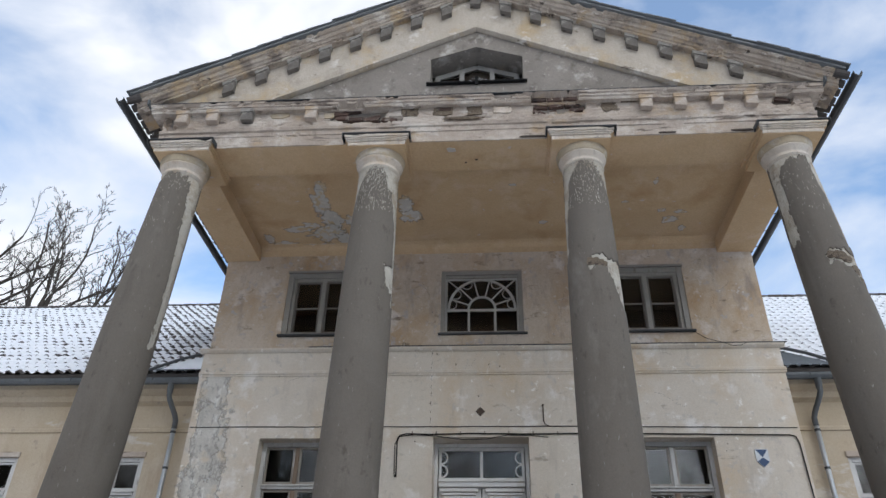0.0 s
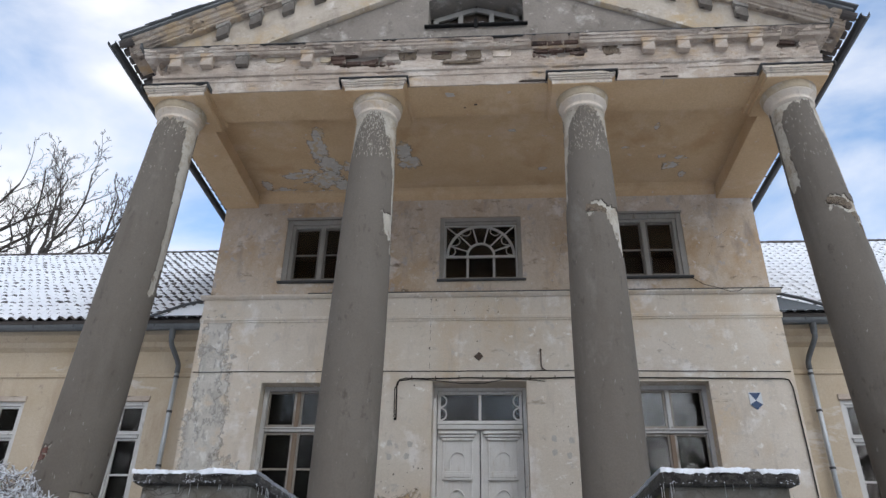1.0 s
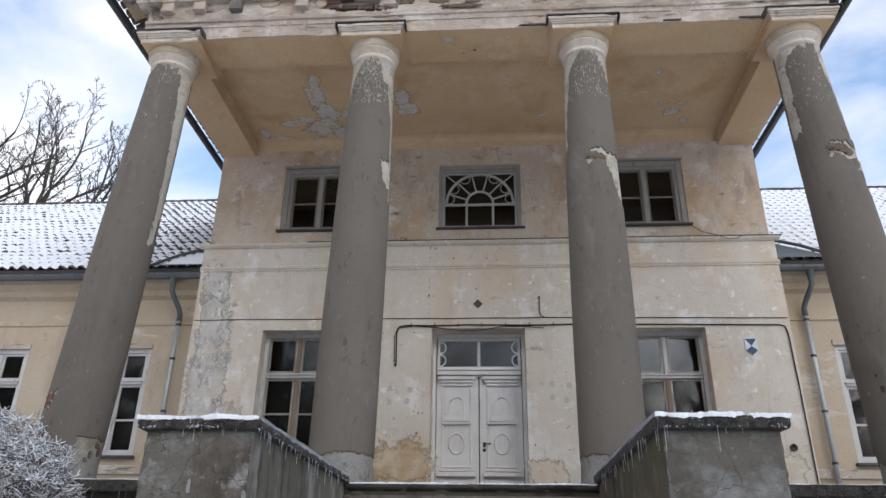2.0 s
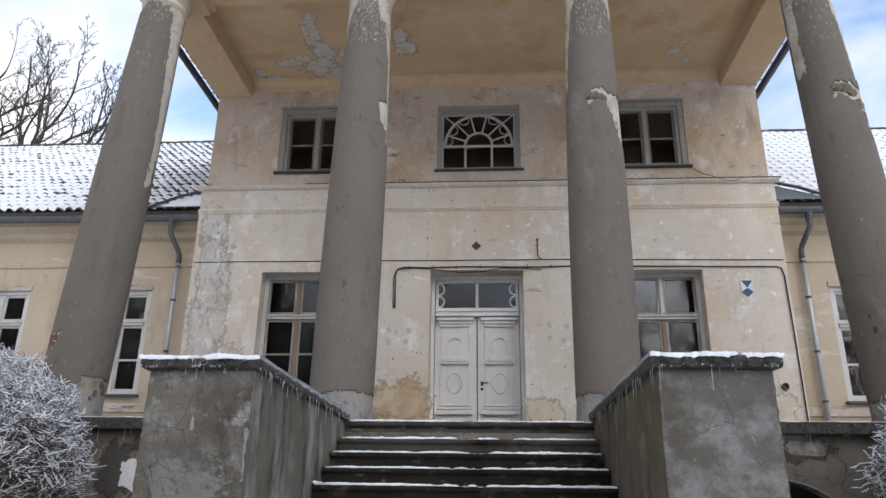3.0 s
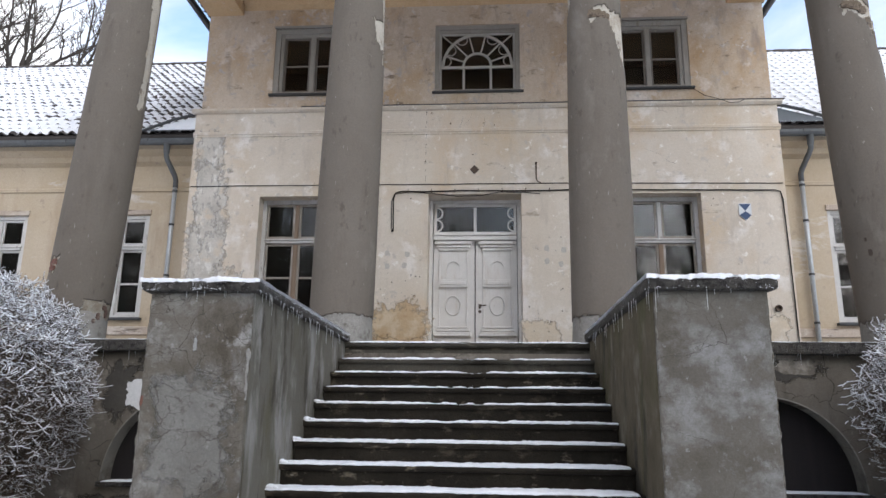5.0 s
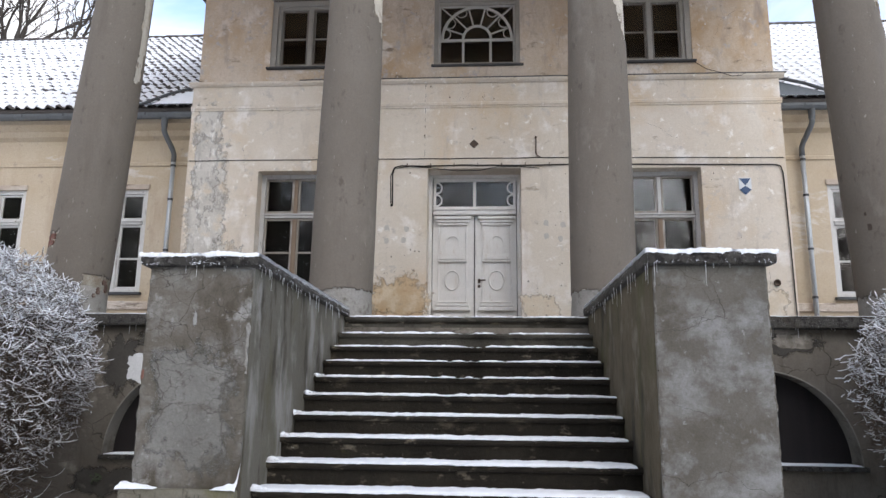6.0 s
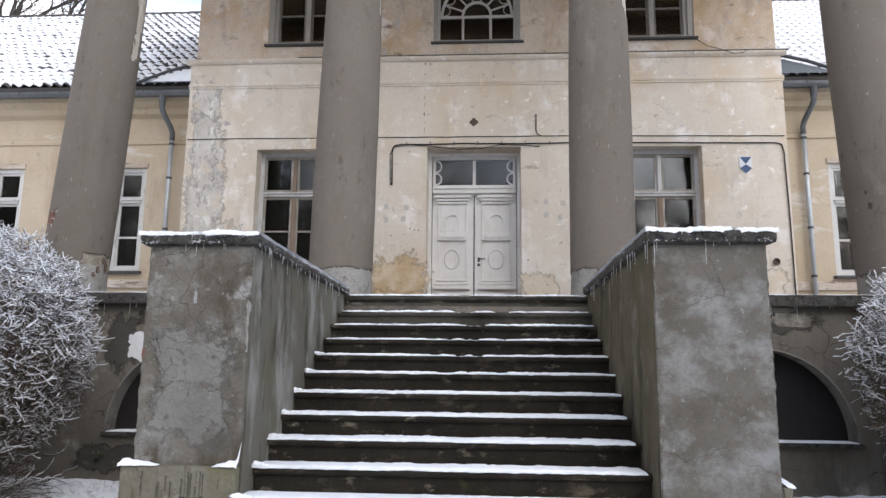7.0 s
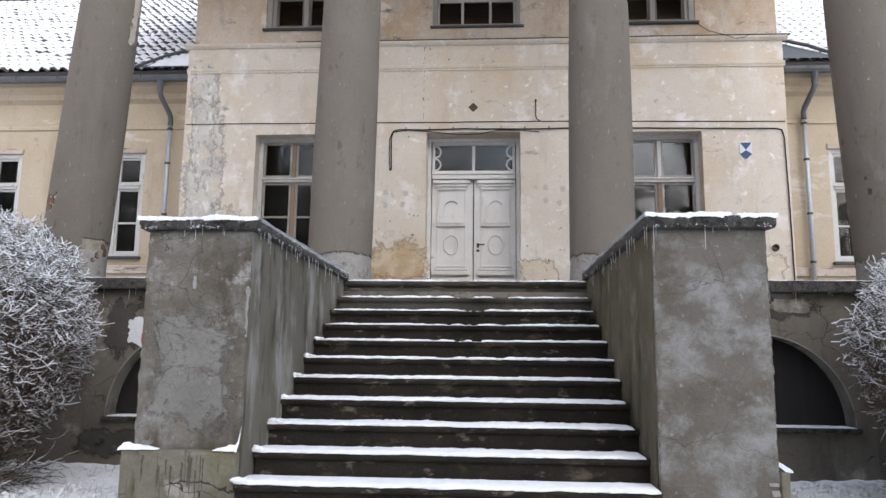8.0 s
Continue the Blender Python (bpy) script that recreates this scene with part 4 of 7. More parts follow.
parapets = [parapet(-1), parapet(1)]
# moss browns taken darker, for shade on the face turned from the sun
mossy_shade_face = surface("mossy_shaded_cement", (0.072, 0.05904, 0.0374), (0.125, 0.1063, 0.0748), 0.95, 2.0, 30, 0.7, spread=0.35, shine=0.2, layers=(
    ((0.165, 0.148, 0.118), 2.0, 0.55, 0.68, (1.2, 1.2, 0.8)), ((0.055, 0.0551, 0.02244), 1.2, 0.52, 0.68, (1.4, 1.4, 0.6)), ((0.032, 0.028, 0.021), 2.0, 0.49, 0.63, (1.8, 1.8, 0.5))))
part("inner_face", boxes((-1.4995, -1.494, -7.175, TER_Y - 0.003, -0.35, 2.085)), streaked_cement, parapets[0], "olive inner face streaked by water")
part("inner_face", boxes((1.354, 1.3595, -7.175, TER_Y - 0.003, -0.35, 2.095)), mossy_shade_face, parapets[1], "mossy inner face, also darkened for the side turned from the sun")
part("worn_edge", worn_edge(-1.508, -7.192, 1.32, 1.72, 0.015, 3.0), foot_grey, parapets[0], "crumbled pale corner edge")
part("worn_edge", worn_edge(-2.258, -7.192, 0.55, 2.0, 0.010, 8.0), pier_cement, parapets[0], "crumbled corner edge")
part("worn_edge", worn_edge(1.368, -7.192, 0.0, 2.0, 0.008, 5.0), pier_cement, parapets[1], "crumbled corner edge")
part("worn_edge", worn_edge(2.132, -7.192, 0.2, 2.0, 0.009, 6.0), pier_cement, parapets[1], "crumbled corner edge")
for x0, x1 in ((-6.15, -2.33), (2.21, 6.15)):
    tagged(part("terrace_ledge", boxes((x0, x1, TER_Y - 0.13, TER_Y + 0.3, 1.962, 2.10), bevel=0.02), cap_stone), "dark stone ledge along the terrace edge", "ledge", "", "structure")
tagged(part("landing_edge", boxes((STAIR_X - STAIR_W, STAIR_X + STAIR_W, TER_Y + 0.0, TER_Y + 0.3, 2.0, LANDING - 0.001)), step_stone), "dark stone edge of the landing", "landing", "", "structure")

# ---- roofs ----
def wing_roof(x0, x1, name):
    bm = run_x(bmesh.new(), [(0.12, 6.42), (5.5, 10.74), (10.8, 6.42), (10.8, 6.36), (0.12, 6.36)], x0, x1)
    return structure(name, bm, tile_clay, "dark tiled wing roof under thin snow", "roof")


roof_w, roof_e = wing_roof(-17, -5.25, "roof_west"), wing_roof(5.3, 15, "roof_east")


def gable_roof():
    bm = bmesh.new()
    prof = [(0, ROOF_APEX + 0.01), (5.83, ROOF_APEX - SLOPE * 5.83 + 0.01), (5.83, ROOF_APEX - SLOPE * 5.83 + 0.05), (0, ROOF_APEX + 0.06), (-5.83, ROOF_APEX - SLOPE * 5.83 + 0.05), (-5.83, ROOF_APEX - SLOPE * 5.83 + 0.01)]
    a = [bm.verts.new((x, -3.843, z)) for x, z in prof]
    b = [bm.verts.new((x, 10.5, z)) for x, z in prof]
    for i in range(6):
        bm.faces.new((a[i], b[i], b[(i + 1) % 6], a[(i + 1) % 6]))
    bm.faces.new((a[0], a[1], a[2], a[3]))
    bm.faces.new((a[0], a[3], a[4], a[5]))
    bmesh.ops.recalc_face_normals(bm, faces=bm.faces)
    return bm


roof_c = structure("roof_centre", gable_roof(), slate, "grey slate gable roof over the portico", "roof")

# ---- windows and door ----
def pane(x0, x1, z0, z1, y, parent):
    ob = part("pane", boxes((x0, x1, y, y + 0.004, z0, z1)), glass, parent, "old reflecting glass pane")
    ob.visible_shadow = False
    return ob


def sash(win, x0, x1, z0, z1, y, bars_z=(), paint=paint_white, w=0.05, middle=None):
    """A casement with its rails, glazing bars and panes."""
    bm = boxes((x0, x0 + w, y, y + 0.045, z0, z1), (x1 - w, x1, y, y + 0.045, z0, z1), (x0 + w, x1 - w, y + 0.001, y + 0.044, z0, z0 + w + 0.01), (x0 + w, x1 - w, y + 0.001, y + 0.044, z1 - w, z1), bevel=0.004)
    for z in bars_z:
        box(bm, x0 + w, x1 - w, y + 0.004, y + 0.04, z - 0.017, z + 0.017)
    s = part("sash", bm, paint, win)
    edges = [z0 + w, *bars_z, z1 - w]
    for a, b in zip(edges, edges[1:]):
        pane(x0 + w - 0.005, x1 - w + 0.005, a, b, y + 0.022, s)
    return s


def casing(win, x0, x1, z0, z1, y, w, paint, depth=0.12, foot=True):
    rows = [(x0, x0 + w, y, y + depth, z0, z1), (x1 - w, x1, y, y + depth, z0, z1), (x0 + w, x1 - w, y + 0.002, y + depth, z1 - w, z1)]
    if foot:
        rows.append((x0 + w, x1 - w, y + 0.002, y + depth, z0, z0 + 0.06))
    return part("window_frame", boxes(*rows, bevel=0.006), paint, win)


def tall_window(name, x0, x1, z0, z1, y, transom, low_bar, mull_up, mull_low, label, leaf=paint_window):
    win = thing(name, label, "window", kind="structure")
    casing(win, x0, x1, z0, z1, y, 0.075, paint_window)
    part("transom_bar", boxes((x0 + 0.085, x1 - 0.085, y - 0.012, y + 0.10, transom - 0.03, transom + 0.055), (x0 + 0.06, x1 - 0.06, y - 0.04, y + 0.10, transom + 0.02, transom + 0.045), bevel=0.010), paint_window, win, "moulded white transom")
    mid = (x0 + x1) / 2
    part("mullion", boxes((mid - 0.035, mid + 0.035, y + 0.008, y + 0.08, transom + 0.046, z1 - 0.086), bevel=0.01), mull_up, win)
    part("mullion", boxes((mid - 0.042, mid + 0.042, y + 0.004, y + 0.08, z0 + 0.06, transom - 0.046), bevel=0.01), mull_low, win)
    for a, b in ((x0 + 0.081, mid - 0.040), (mid + 0.040, x1 - 0.081)):
        sash(win, a, b, transom + 0.058, z1 - 0.079, y + 0.03, (), leaf, 0.038)
        sash(win, a, b, z0 + 0.062, transom - 0.034, y + 0.03, low_bar, leaf, 0.038)
    part("window_sill", boxes((x0 - 0.05, x1 + 0.05, y - 0.12, y + 0.05, z0 - 0.05, z0 - 0.002), bevel=0.01), zinc_dark, win, "grey sheet metal sill")
    return win


tall_window("window_1", *WIN_LOW[0], 0.24, 4.34, (3.675,), bare_wood, bare_wood, "tall white casement window with bare brown mullions beside the door", sash_beige)
tall_window("window_2", *WIN_LOW[1], 0.24, 4.315, (3.32,), paint_window, bare_wood, "tall white casement window reflecting the pale sky", sash_beige)
for k, (x0, x1, z0, z1) in enumerate(WIN_W + WIN_E):
    tall_window(f"window_{3 + k}", x0, x1, z0, z1, WING_Y + 0.03, z0 + 1.32, (z0 + 0.64,), paint_window, paint_window, "tall white casement window in the yellow wing wall")
    part("window_head", boxes((x0 - 0.02, x1 + 0.02, WING_Y - 0.03, WING_Y + 0.02, z1 + 0.0, z1 + 0.10), bevel=0.01), stone_trim, wing_w if x0 < 0 else wing_e, "white plaster window head")


def square_window(name, x0, x1, z0, z1, y, label):
    win = thing(name, label, "window", kind="structure")
    casing(win, x0, x1, z0, z1, y, 0.105, paint_grey, 0.15)
    part("inner_frame", boxes((x0 + 0.107, x0 + 0.175, y + 0.03, y + 0.14, z0 + 0.062, z1 - 0.107), (x1 - 0.175, x1 - 0.107, y + 0.03, y + 0.14, z0 + 0.062, z1 - 0.107), (x0 + 0.175, x1 - 0.175, y + 0.032, y + 0.14, z1 - 0.17, z1 - 0.107), bevel=0.006), paint_grey, win)
    mid, bar = (x0 + x1) / 2, (z0 + z1) / 2 - 0.075
    part("mullion", boxes((mid - 0.045, mid + 0.045, y + 0.02, y + 0.12, z0 + 0.06, z1 - 0.17), bevel=0.01), paint_grey, win)
    for a, b in ((x0 + 0.177, mid - 0.046), (mid + 0.046, x1 - 0.177)):
        sash(win, a, b, z0 + 0.062, z1 - 0.172, y + 0.06, (bar,), sash_brown, 0.04)
    part("window_sill", boxes((x0 - 0.05, x1 + 0.05, y - 0.10, y + 0.05, z0 - 0.035, z0 - 0.002), bevel=0.008), zinc_dark, win, "dark sheet metal sill")
    part("head_moulding", boxes((x0 - 0.02, x1 + 0.02, y - 0.045, y + 0.06, z1 + 0.0, z1 + 0.05), bevel=0.01), paint_grey, win)
    return win


square_window("window_11", *WIN_UP[0], 0.115, "greyed four-pane window under the portico ceiling, glass dark")
square_window("window_12", *WIN_UP[1], 0.115, "greyed four-pane window under the portico ceiling, paint flaking")


def arc_bar(bm, cx, cz, r, half, y0, y1, a0, a1, steps):
    """A curved glazing bar between the angles a0 and a1."""
    rows = []
    for k in range(steps + 1):
        a = radians(a0 + (a1 - a0) * k / steps)
        c, s = math.cos(a), math.sin(a)
        rows.append([bm.verts.new((cx + rr * c, y, cz + rr * s)) for rr, y in ((r - half, y0), (r + half, y0), (r + half, y1), (r - half, y1))])
    for a, b in zip(rows, rows[1:]):
        for i in range(4):
            bm.faces.new((a[i], a[(i + 1) % 4], b[(i + 1) % 4], b[i]))
    bm.faces.new(rows[0])
    bm.faces.new(rows[-1][::-1])


def bar_between(bm, ax, az, bx, bz, half, y0, y1):
    d = Vector((bx - ax, 0, bz - az)).normalized()
    s = Vector((-d.z, 0, d.x)) * half
    v = [bm.verts.new((px + q * s.x, y, pz + q * s.z)) for y in (y0, y1) for px, pz, q in ((ax, az, -1), (bx, bz, -1), (bx, bz, 1), (ax, az, 1))]
    for q in ((0, 1, 2, 3), (7, 6, 5, 4), (0, 4, 5, 1), (1, 5, 6, 2), (2, 6, 7, 3), (3, 7, 4, 0)):
        bm.faces.new([v[i] for i in q])


fan_paint = surface("dusty_white_glazing_bars", (0.3724, 0.3562, 0.324), (0.4704, 0.4512, 0.414), 0.7, 4, 40, 0.2, depth=0.003)


def fan_window(x0, x1, z0, z1, y):
    win = thing("window_13", "grey window with a half-round fan of white glazing bars", "window", kind="structure")
    casing(win, x0, x1, z0, z1, y, 0.085, paint_grey, 0.15)
    part("head_board", boxes((x0 + 0.087, x1 - 0.087, y + 0.03, y + 0.14, z1 - 0.15, z1 - 0.087), bevel=0.006), paint_grey, win)
    cx, cz = (x0 + x1) / 2, z0 + 0.535
    ya, yb = y + 0.05, y + 0.085
    bm = boxes((x0 + 0.087, x1 - 0.087, ya, yb, cz - 0.025, cz + 0.025), (x0 + 0.087, x0 + 0.125, ya, yb, z0 + 0.06, z1 - 0.152), (x1 - 0.125, x1 - 0.087, ya, yb, z0 + 0.06, z1 - 0.152), (x0 + 0.125, x1 - 0.125, ya, yb, z1 - 0.185, z1 - 0.153))
    part("sash", bm, fan_paint, win, "weathered white sash")
    for dx in (-0.255, 0.255):
        part("glazing_bar", boxes((cx + dx - 0.022, cx + dx + 0.022, ya + 0.002, yb - 0.002, z0 + 0.06, cz - 0.026)), fan_paint, win)
    for r, half in ((0.648, 0.024), (0.26, 0.022)):
        bm = bmesh.new()
        arc_bar(bm, cx, cz + 0.025, r, half, ya - 0.004, yb - 0.004, 0, 180, 28)
        part("arched_bar", bm, fan_paint, win)
    for turn in (20, 47, 76, 104, 133, 160):
        a = radians(turn)
        bm = bmesh.new()
        bar_between(bm, cx + 0.28 * math.cos(a), cz + 0.025 + 0.28 * math.sin(a), cx + 0.628 * math.cos(a), cz + 0.025 + 0.628 * math.sin(a), 0.014, ya, yb - 0.01)
        part("spoke", bm, fan_paint, win)
    for turn, r in ((10, 0.53), (33, 0.53), (62, 0.545), (118, 0.545), (147, 0.53), (170, 0.53)):
        a = radians(turn)
        bm = bmesh.new()
        arc_bar(bm, cx + (r + 0.075) * math.cos(a), cz + 0.025 + (r + 0.075) * math.sin(a), 0.10, 0.008, ya + 0.004, yb - 0.012, turn + 90, turn + 270, 12)
        part("loop_ornament", bm, fan_paint, win)
    for s in (-1, 1):
        bm = bmesh.new()
        bar_between(bm, cx + s * 0.47, cz + 0.49, cx + s * 0.66, z1 - 0.19, 0.012, ya, yb - 0.01)
        part("corner_bar", bm, fan_paint, win)
    pane(x0 + 0.08, x1 - 0.08, z0 + 0.06, cz - 0.01, y + 0.066, win)
    pane(x0 + 0.08, x1 - 0.08, cz + 0.01, z1 - 0.08, y + 0.066, win)
    part("window_sill", boxes((x0 - 0.04, x1 + 0.06, y - 0.09, y + 0.05, z0 - 0.035, z0 - 0.002), bevel=0.008), zinc_dark, win, "dark sheet metal sill")


fan_window(*FAN, 0.13)


def front_door(x0, x1, z0, z1, y):
    door = thing("door_1", "closed white panelled double door under a two-pane transom light", "door", kind="structure")
    bar = 4.44
    part("door_frame", boxes((x0, x0 + 0.06, y, y + 0.2, z0, z1), (x1 - 0.06, x1, y, y + 0.2, z0, z1), (x0 + 0.06, x1 - 0.06, y + 0.002, y + 0.2, z1 - 0.06, z1), bevel=0.008), paint_white, door)
    part("transom_bar", boxes((x0 + 0.076, x1 - 0.076, y - 0.02, y + 0.15, bar - 0.05, bar + 0.03), (x0 + 0.076, x1 - 0.076, y - 0.045, y + 0.15, bar + 0.03, bar + 0.065), bevel=0.012), paint_white, door, "moulded white transom")
    mid = (x0 + x1) / 2
    tl = part("transom_light", boxes((x0 + 0.077, x0 + 0.125, y + 0.03, y + 0.08, bar + 0.066, z1 - 0.062), (x1 - 0.125, x1 - 0.077, y + 0.03, y + 0.08, bar + 0.066, z1 - 0.062), (x0 + 0.125, x1 - 0.125, y + 0.031, y + 0.079, z1 - 0.12, z1 - 0.063),
              (x0 + 0.125, x1 - 0.125, y + 0.031, y + 0.079, bar + 0.066, bar + 0.115), (mid - 0.025, mid + 0.025, y + 0.025, y + 0.08, bar + 0.115, z1 - 0.12), bevel=0.006), paint_white, door, "white transom sash")
    pane(x0 + 0.12, mid - 0.02, bar + 0.11, z1 - 0.115, y + 0.055, tl)
    pane(mid + 0.02, x1 - 0.12, bar + 0.11, z1 - 0.115, y + 0.055, tl)
    q = (z1 - 0.12 - bar - 0.115) / 4
    for xe, a0, a1 in ((x0 + 0.125, -90, 90), (x1 - 0.125, 90, 270)):
        for cz in (bar + 0.115 + q, bar + 0.115 + 3 * q):
            bm = bmesh.new()
            arc_bar(bm, xe, cz, q - 0.012, 0.012, y + 0.035, y + 0.06, a0, a1, 14)
            part("half_ring", bm, paint_white, tl)
    for a, b, hinge in ((x0 + 0.072, mid - 0.009, 0), (mid + 0.009, x1 - 0.072, 1)):
        leaf = part("door_leaf", boxes((a, b, y + 0.10, y + 0.15, 2.05, bar - 0.052), bevel=0.006), paint_white, door, "white painted door leaf")
        c, hw = (a + b) / 2 + (-0.015 if not hinge else 0.015), 0.265
        part("panel_frame", boxes((c - hw, c - hw + 0.03, y + 0.078, y + 0.101, 2.78, 4.20), (c + hw - 0.03, c + hw, y + 0.078, y + 0.101, 2.78, 4.20), bevel=0.006), paint_white, leaf)
        for w, za, zb, out in ((0.335, 4.315, 4.375, 0.095), (0.30, 4.262, 4.309, 0.065), (0.27, 4.21, 4.256, 0.042)):
            part("hood_moulding", boxes((c - w, c + w, y + 0.1 - out, y + 0.101, za, zb), bevel=0.012), paint_white, leaf)
        part("middle_rail", boxes((c - hw, c + hw, y + 0.045, y + 0.101, 3.535, 3.68), bevel=0.012), paint_white, leaf)
        part("middle_ornament", boxes((c - hw + 0.04, c + hw - 0.04, y + 0.028, y + 0.047, 3.575, 3.645), bevel=0.012), paint_white, leaf)
        for w, za, zb, out in ((0.27, 2.797, 2.83, 0.042), (0.30, 2.735, 2.785, 0.065), (0.325, 2.655, 2.723, 0.09), (0.31, 2.12, 2.60, 0.03)):
            part("foot_moulding", boxes((c - w, c + w, y + 0.1 - out, y + 0.101, za, zb), bevel=0.012), paint_white, leaf)
        bm = bmesh.new()
        arc_bar(bm, c, 3.885, 0.130, 0.011, y + 0.068, y + 0.101, 0, 180, 20)
        for s in (-1, 1):
            box(bm, c + s * 0.130 - 0.011, c + s * 0.130 + 0.011, y + 0.068, y + 0.101, 3.69, 3.885)
        part("arched_relief", bm, paint_white, leaf)
        bm, ring = bmesh.new(), []
        for k in range(32):
            t = 2 * math.pi * k / 32
            ring.append((c + 0.130 * math.cos(t), y + 0.086, 3.205 + 0.172 * math.sin(t)))
        tube(bm, ring + ring[:1], 0.013, 6, False)
        part("oval_relief", bm, paint_white, leaf)
    hx = mid + 0.085
    bm = boxes((hx - 0.022, hx + 0.022, y + 0.092, y + 0.101, 3.155, 3.235), bevel=0.003)
    tube(bm, [(hx, y + 0.095, 3.20), (hx, y + 0.045, 3.20), (hx + 0.02, y + 0.04, 3.20), (hx + 0.115, y + 0.042, 3.205)], 0.012, 8)
    part("door_handle", bm, iron, door, "black iron lever handle")
    bm = lathe(bmesh.new(), [(0.0, -0.0), (0.028, 0.0), (0.024, 0.012), (0.0, 0.015)], 0, 0, 16)
    k = part("keyhole_cover", bm, iron, door, "round iron keyhole cover")
    k.matrix_local = pose(hx, y + 0.1, 3.10, 90, 0, 0)
    part("meeting_strip", boxes((mid + 0.009, mid + 0.042, y + 0.070, y + 0.101, 2.06, bar - 0.06), bevel=0.008), paint_white, door)


front_door(*DOOR, 0.38)

# gable window: a low five-sided opening with three lights
def gable_window():
    y = -3.03
    win = thing("window_14", "small weathered gable window with three dark lights and a peaked head", "window", kind="structure")
    bm = bmesh.new()
    for (ax, az), (bx, bz) in (((-0.75, 10.2), (-0.75, 10.72)), ((-0.8, 10.66), (0, 10.94)), ((0, 10.94), (0.8, 10.66)), ((0.75, 10.72), (0.75, 10.2))):
        bar_between(bm, ax, az, bx, bz, 0.05, y - 0.05, y + 0.03)
    part("window_frame", bm, attic_paint, win)
    bm = bmesh.new()
    for x in (-0.70, -0.27, 0.27, 0.70):
        bar_between(bm, x, 10.2, x, 10.70 if abs(x) > 0.5 else 10.86, 0.042, y - 0.07, y - 0.005)
    bar_between(bm, -0.72, 10.20, 0.72, 10.20, 0.04, y - 0.068, y - 0.006)
    part("sash", bm, attic_paint, win, "grey sash with three lights")
    for pts in (((-0.7, 10.2), (-0.27, 10.2), (-0.27, 10.9), (-0.7, 10.7)), ((-0.27, 10.2), (0.27, 10.2), (0.27, 10.9), (0, 11.03), (-0.27, 10.9)), ((0.27, 10.2), (0.7, 10.2), (0.7, 10.7), (0.27, 10.9))):
        bm = bmesh.new()
        bm.faces.new([bm.verts.new((px, y - 0.03, pz)) for px, pz in pts])
        part("pane", bm, glass, win, "dark glass").visible_shadow = False
    # a dark sheet close behind the panes stands for the unlit attic
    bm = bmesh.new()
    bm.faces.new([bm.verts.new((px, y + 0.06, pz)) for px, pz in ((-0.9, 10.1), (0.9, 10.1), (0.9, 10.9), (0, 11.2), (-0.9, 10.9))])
    part("attic_lining", bm, dark_gap, win, "dark sheet standing for the unlit attic")
    part("window_sill", boxes((-0.86, 0.86, -3.50, -3.0, 10.155, 10.185), bevel=0.006), cable_black, win, "dark sheet metal sill")
    part("window_hook", boxes((-0.03, 0.03, -3.53, -3.50, 10.06, 10.25), bevel=0.006), cable_black, win, "iron hook at the sill")


gable_window()

# ---- cornice blocks, brick breaks, gutters ----
def block_mesh(body, cap, tall=0.15, out=0.20, lean=0.0):
    """A cornice block with a small cap; origin at the middle of its top back edge; lean: fall of its top along x."""
    bm = boxes((-0.094, 0.094, -out, 0.0, -tall, -0.075), bevel=0.010)
    low = len(bm.faces)
    box(bm, -0.110, 0.110, -out - 0.02, 0.0, -0.075, -0.002, bevel=0.010)
    bm.faces.ensure_lookup_table()
    for k, f in enumerate(bm.faces):
        f.material_index = 0 if k < low else 1
    for v in bm.verts:
        v.co += 0.010 * noise.noise_vector(v.co * 11) + 0.005 * noise.noise_vector(v.co * 31)
        v.co.z -= lean * v.co.x
    me = mesh_of("cornice_block", bm, body)
    me.materials.append(cap)
    return me


sooty = surface("sooty_stone", (0.13, 0.112, 0.095), (0.21, 0.185, 0.16), 0.92, 5, 30, 0.8, depth=0.015, layers=(((0.36, 0.33, 0.29), 6.0, 0.60, 0.66, UP), ((0.05, 0.042, 0.036), 7.0, 0.56, 0.64, UP)))
sooty_cap = surface("sooty_stone_cap", (0.24, 0.215, 0.185), (0.36, 0.33, 0.29), 0.92, 6, 30, 0.8, depth=0.015, layers=(((0.12, 0.10, 0.085), 7.0, 0.55, 0.64, UP),))
block_me, block_dark = block_mesh(stone_trim, stone_trim, 0.24, 0.11), block_mesh(sooty, sooty_cap, 0.24, 0.11)
rake_blocks = {s: block_mesh(sooty, sooty_cap, 0.27, 0.105, s * SLOPE) for s in (-1, 1)}
rake_blocks[0] = block_mesh(sooty, sooty_cap, 0.27, 0.105)
for x, me in ((-4.95, block_me), (-4.43, block_me), (-3.84, block_dark), (-2.75, block_me), (2.73, block_me), (3.27, block_me), (3.85, block_me), (4.385, block_me)):
    ob = new("cornice_block", me)
    ob.parent = entablature
    ob.matrix_local = pose(x, ENT_Y + 0.001, 9.60, random.uniform(-2, 2), random.uniform(-1.5, 1.5), random.uniform(-2, 2))
for s in (-1, 1):
    for k in range(0 if s > 0 else 1, 9):
        x = 0.535 * k
        ob = new("cornice_block", rake_blocks[s if k else 0])
        ob.parent = pediment
        ob.matrix_local = pose(s * x, ENT_Y + 0.001, APEX + 0.105 - SLOPE * x, random.uniform(-2, 2), random.uniform(-2, 2), random.uniform(-2, 2))

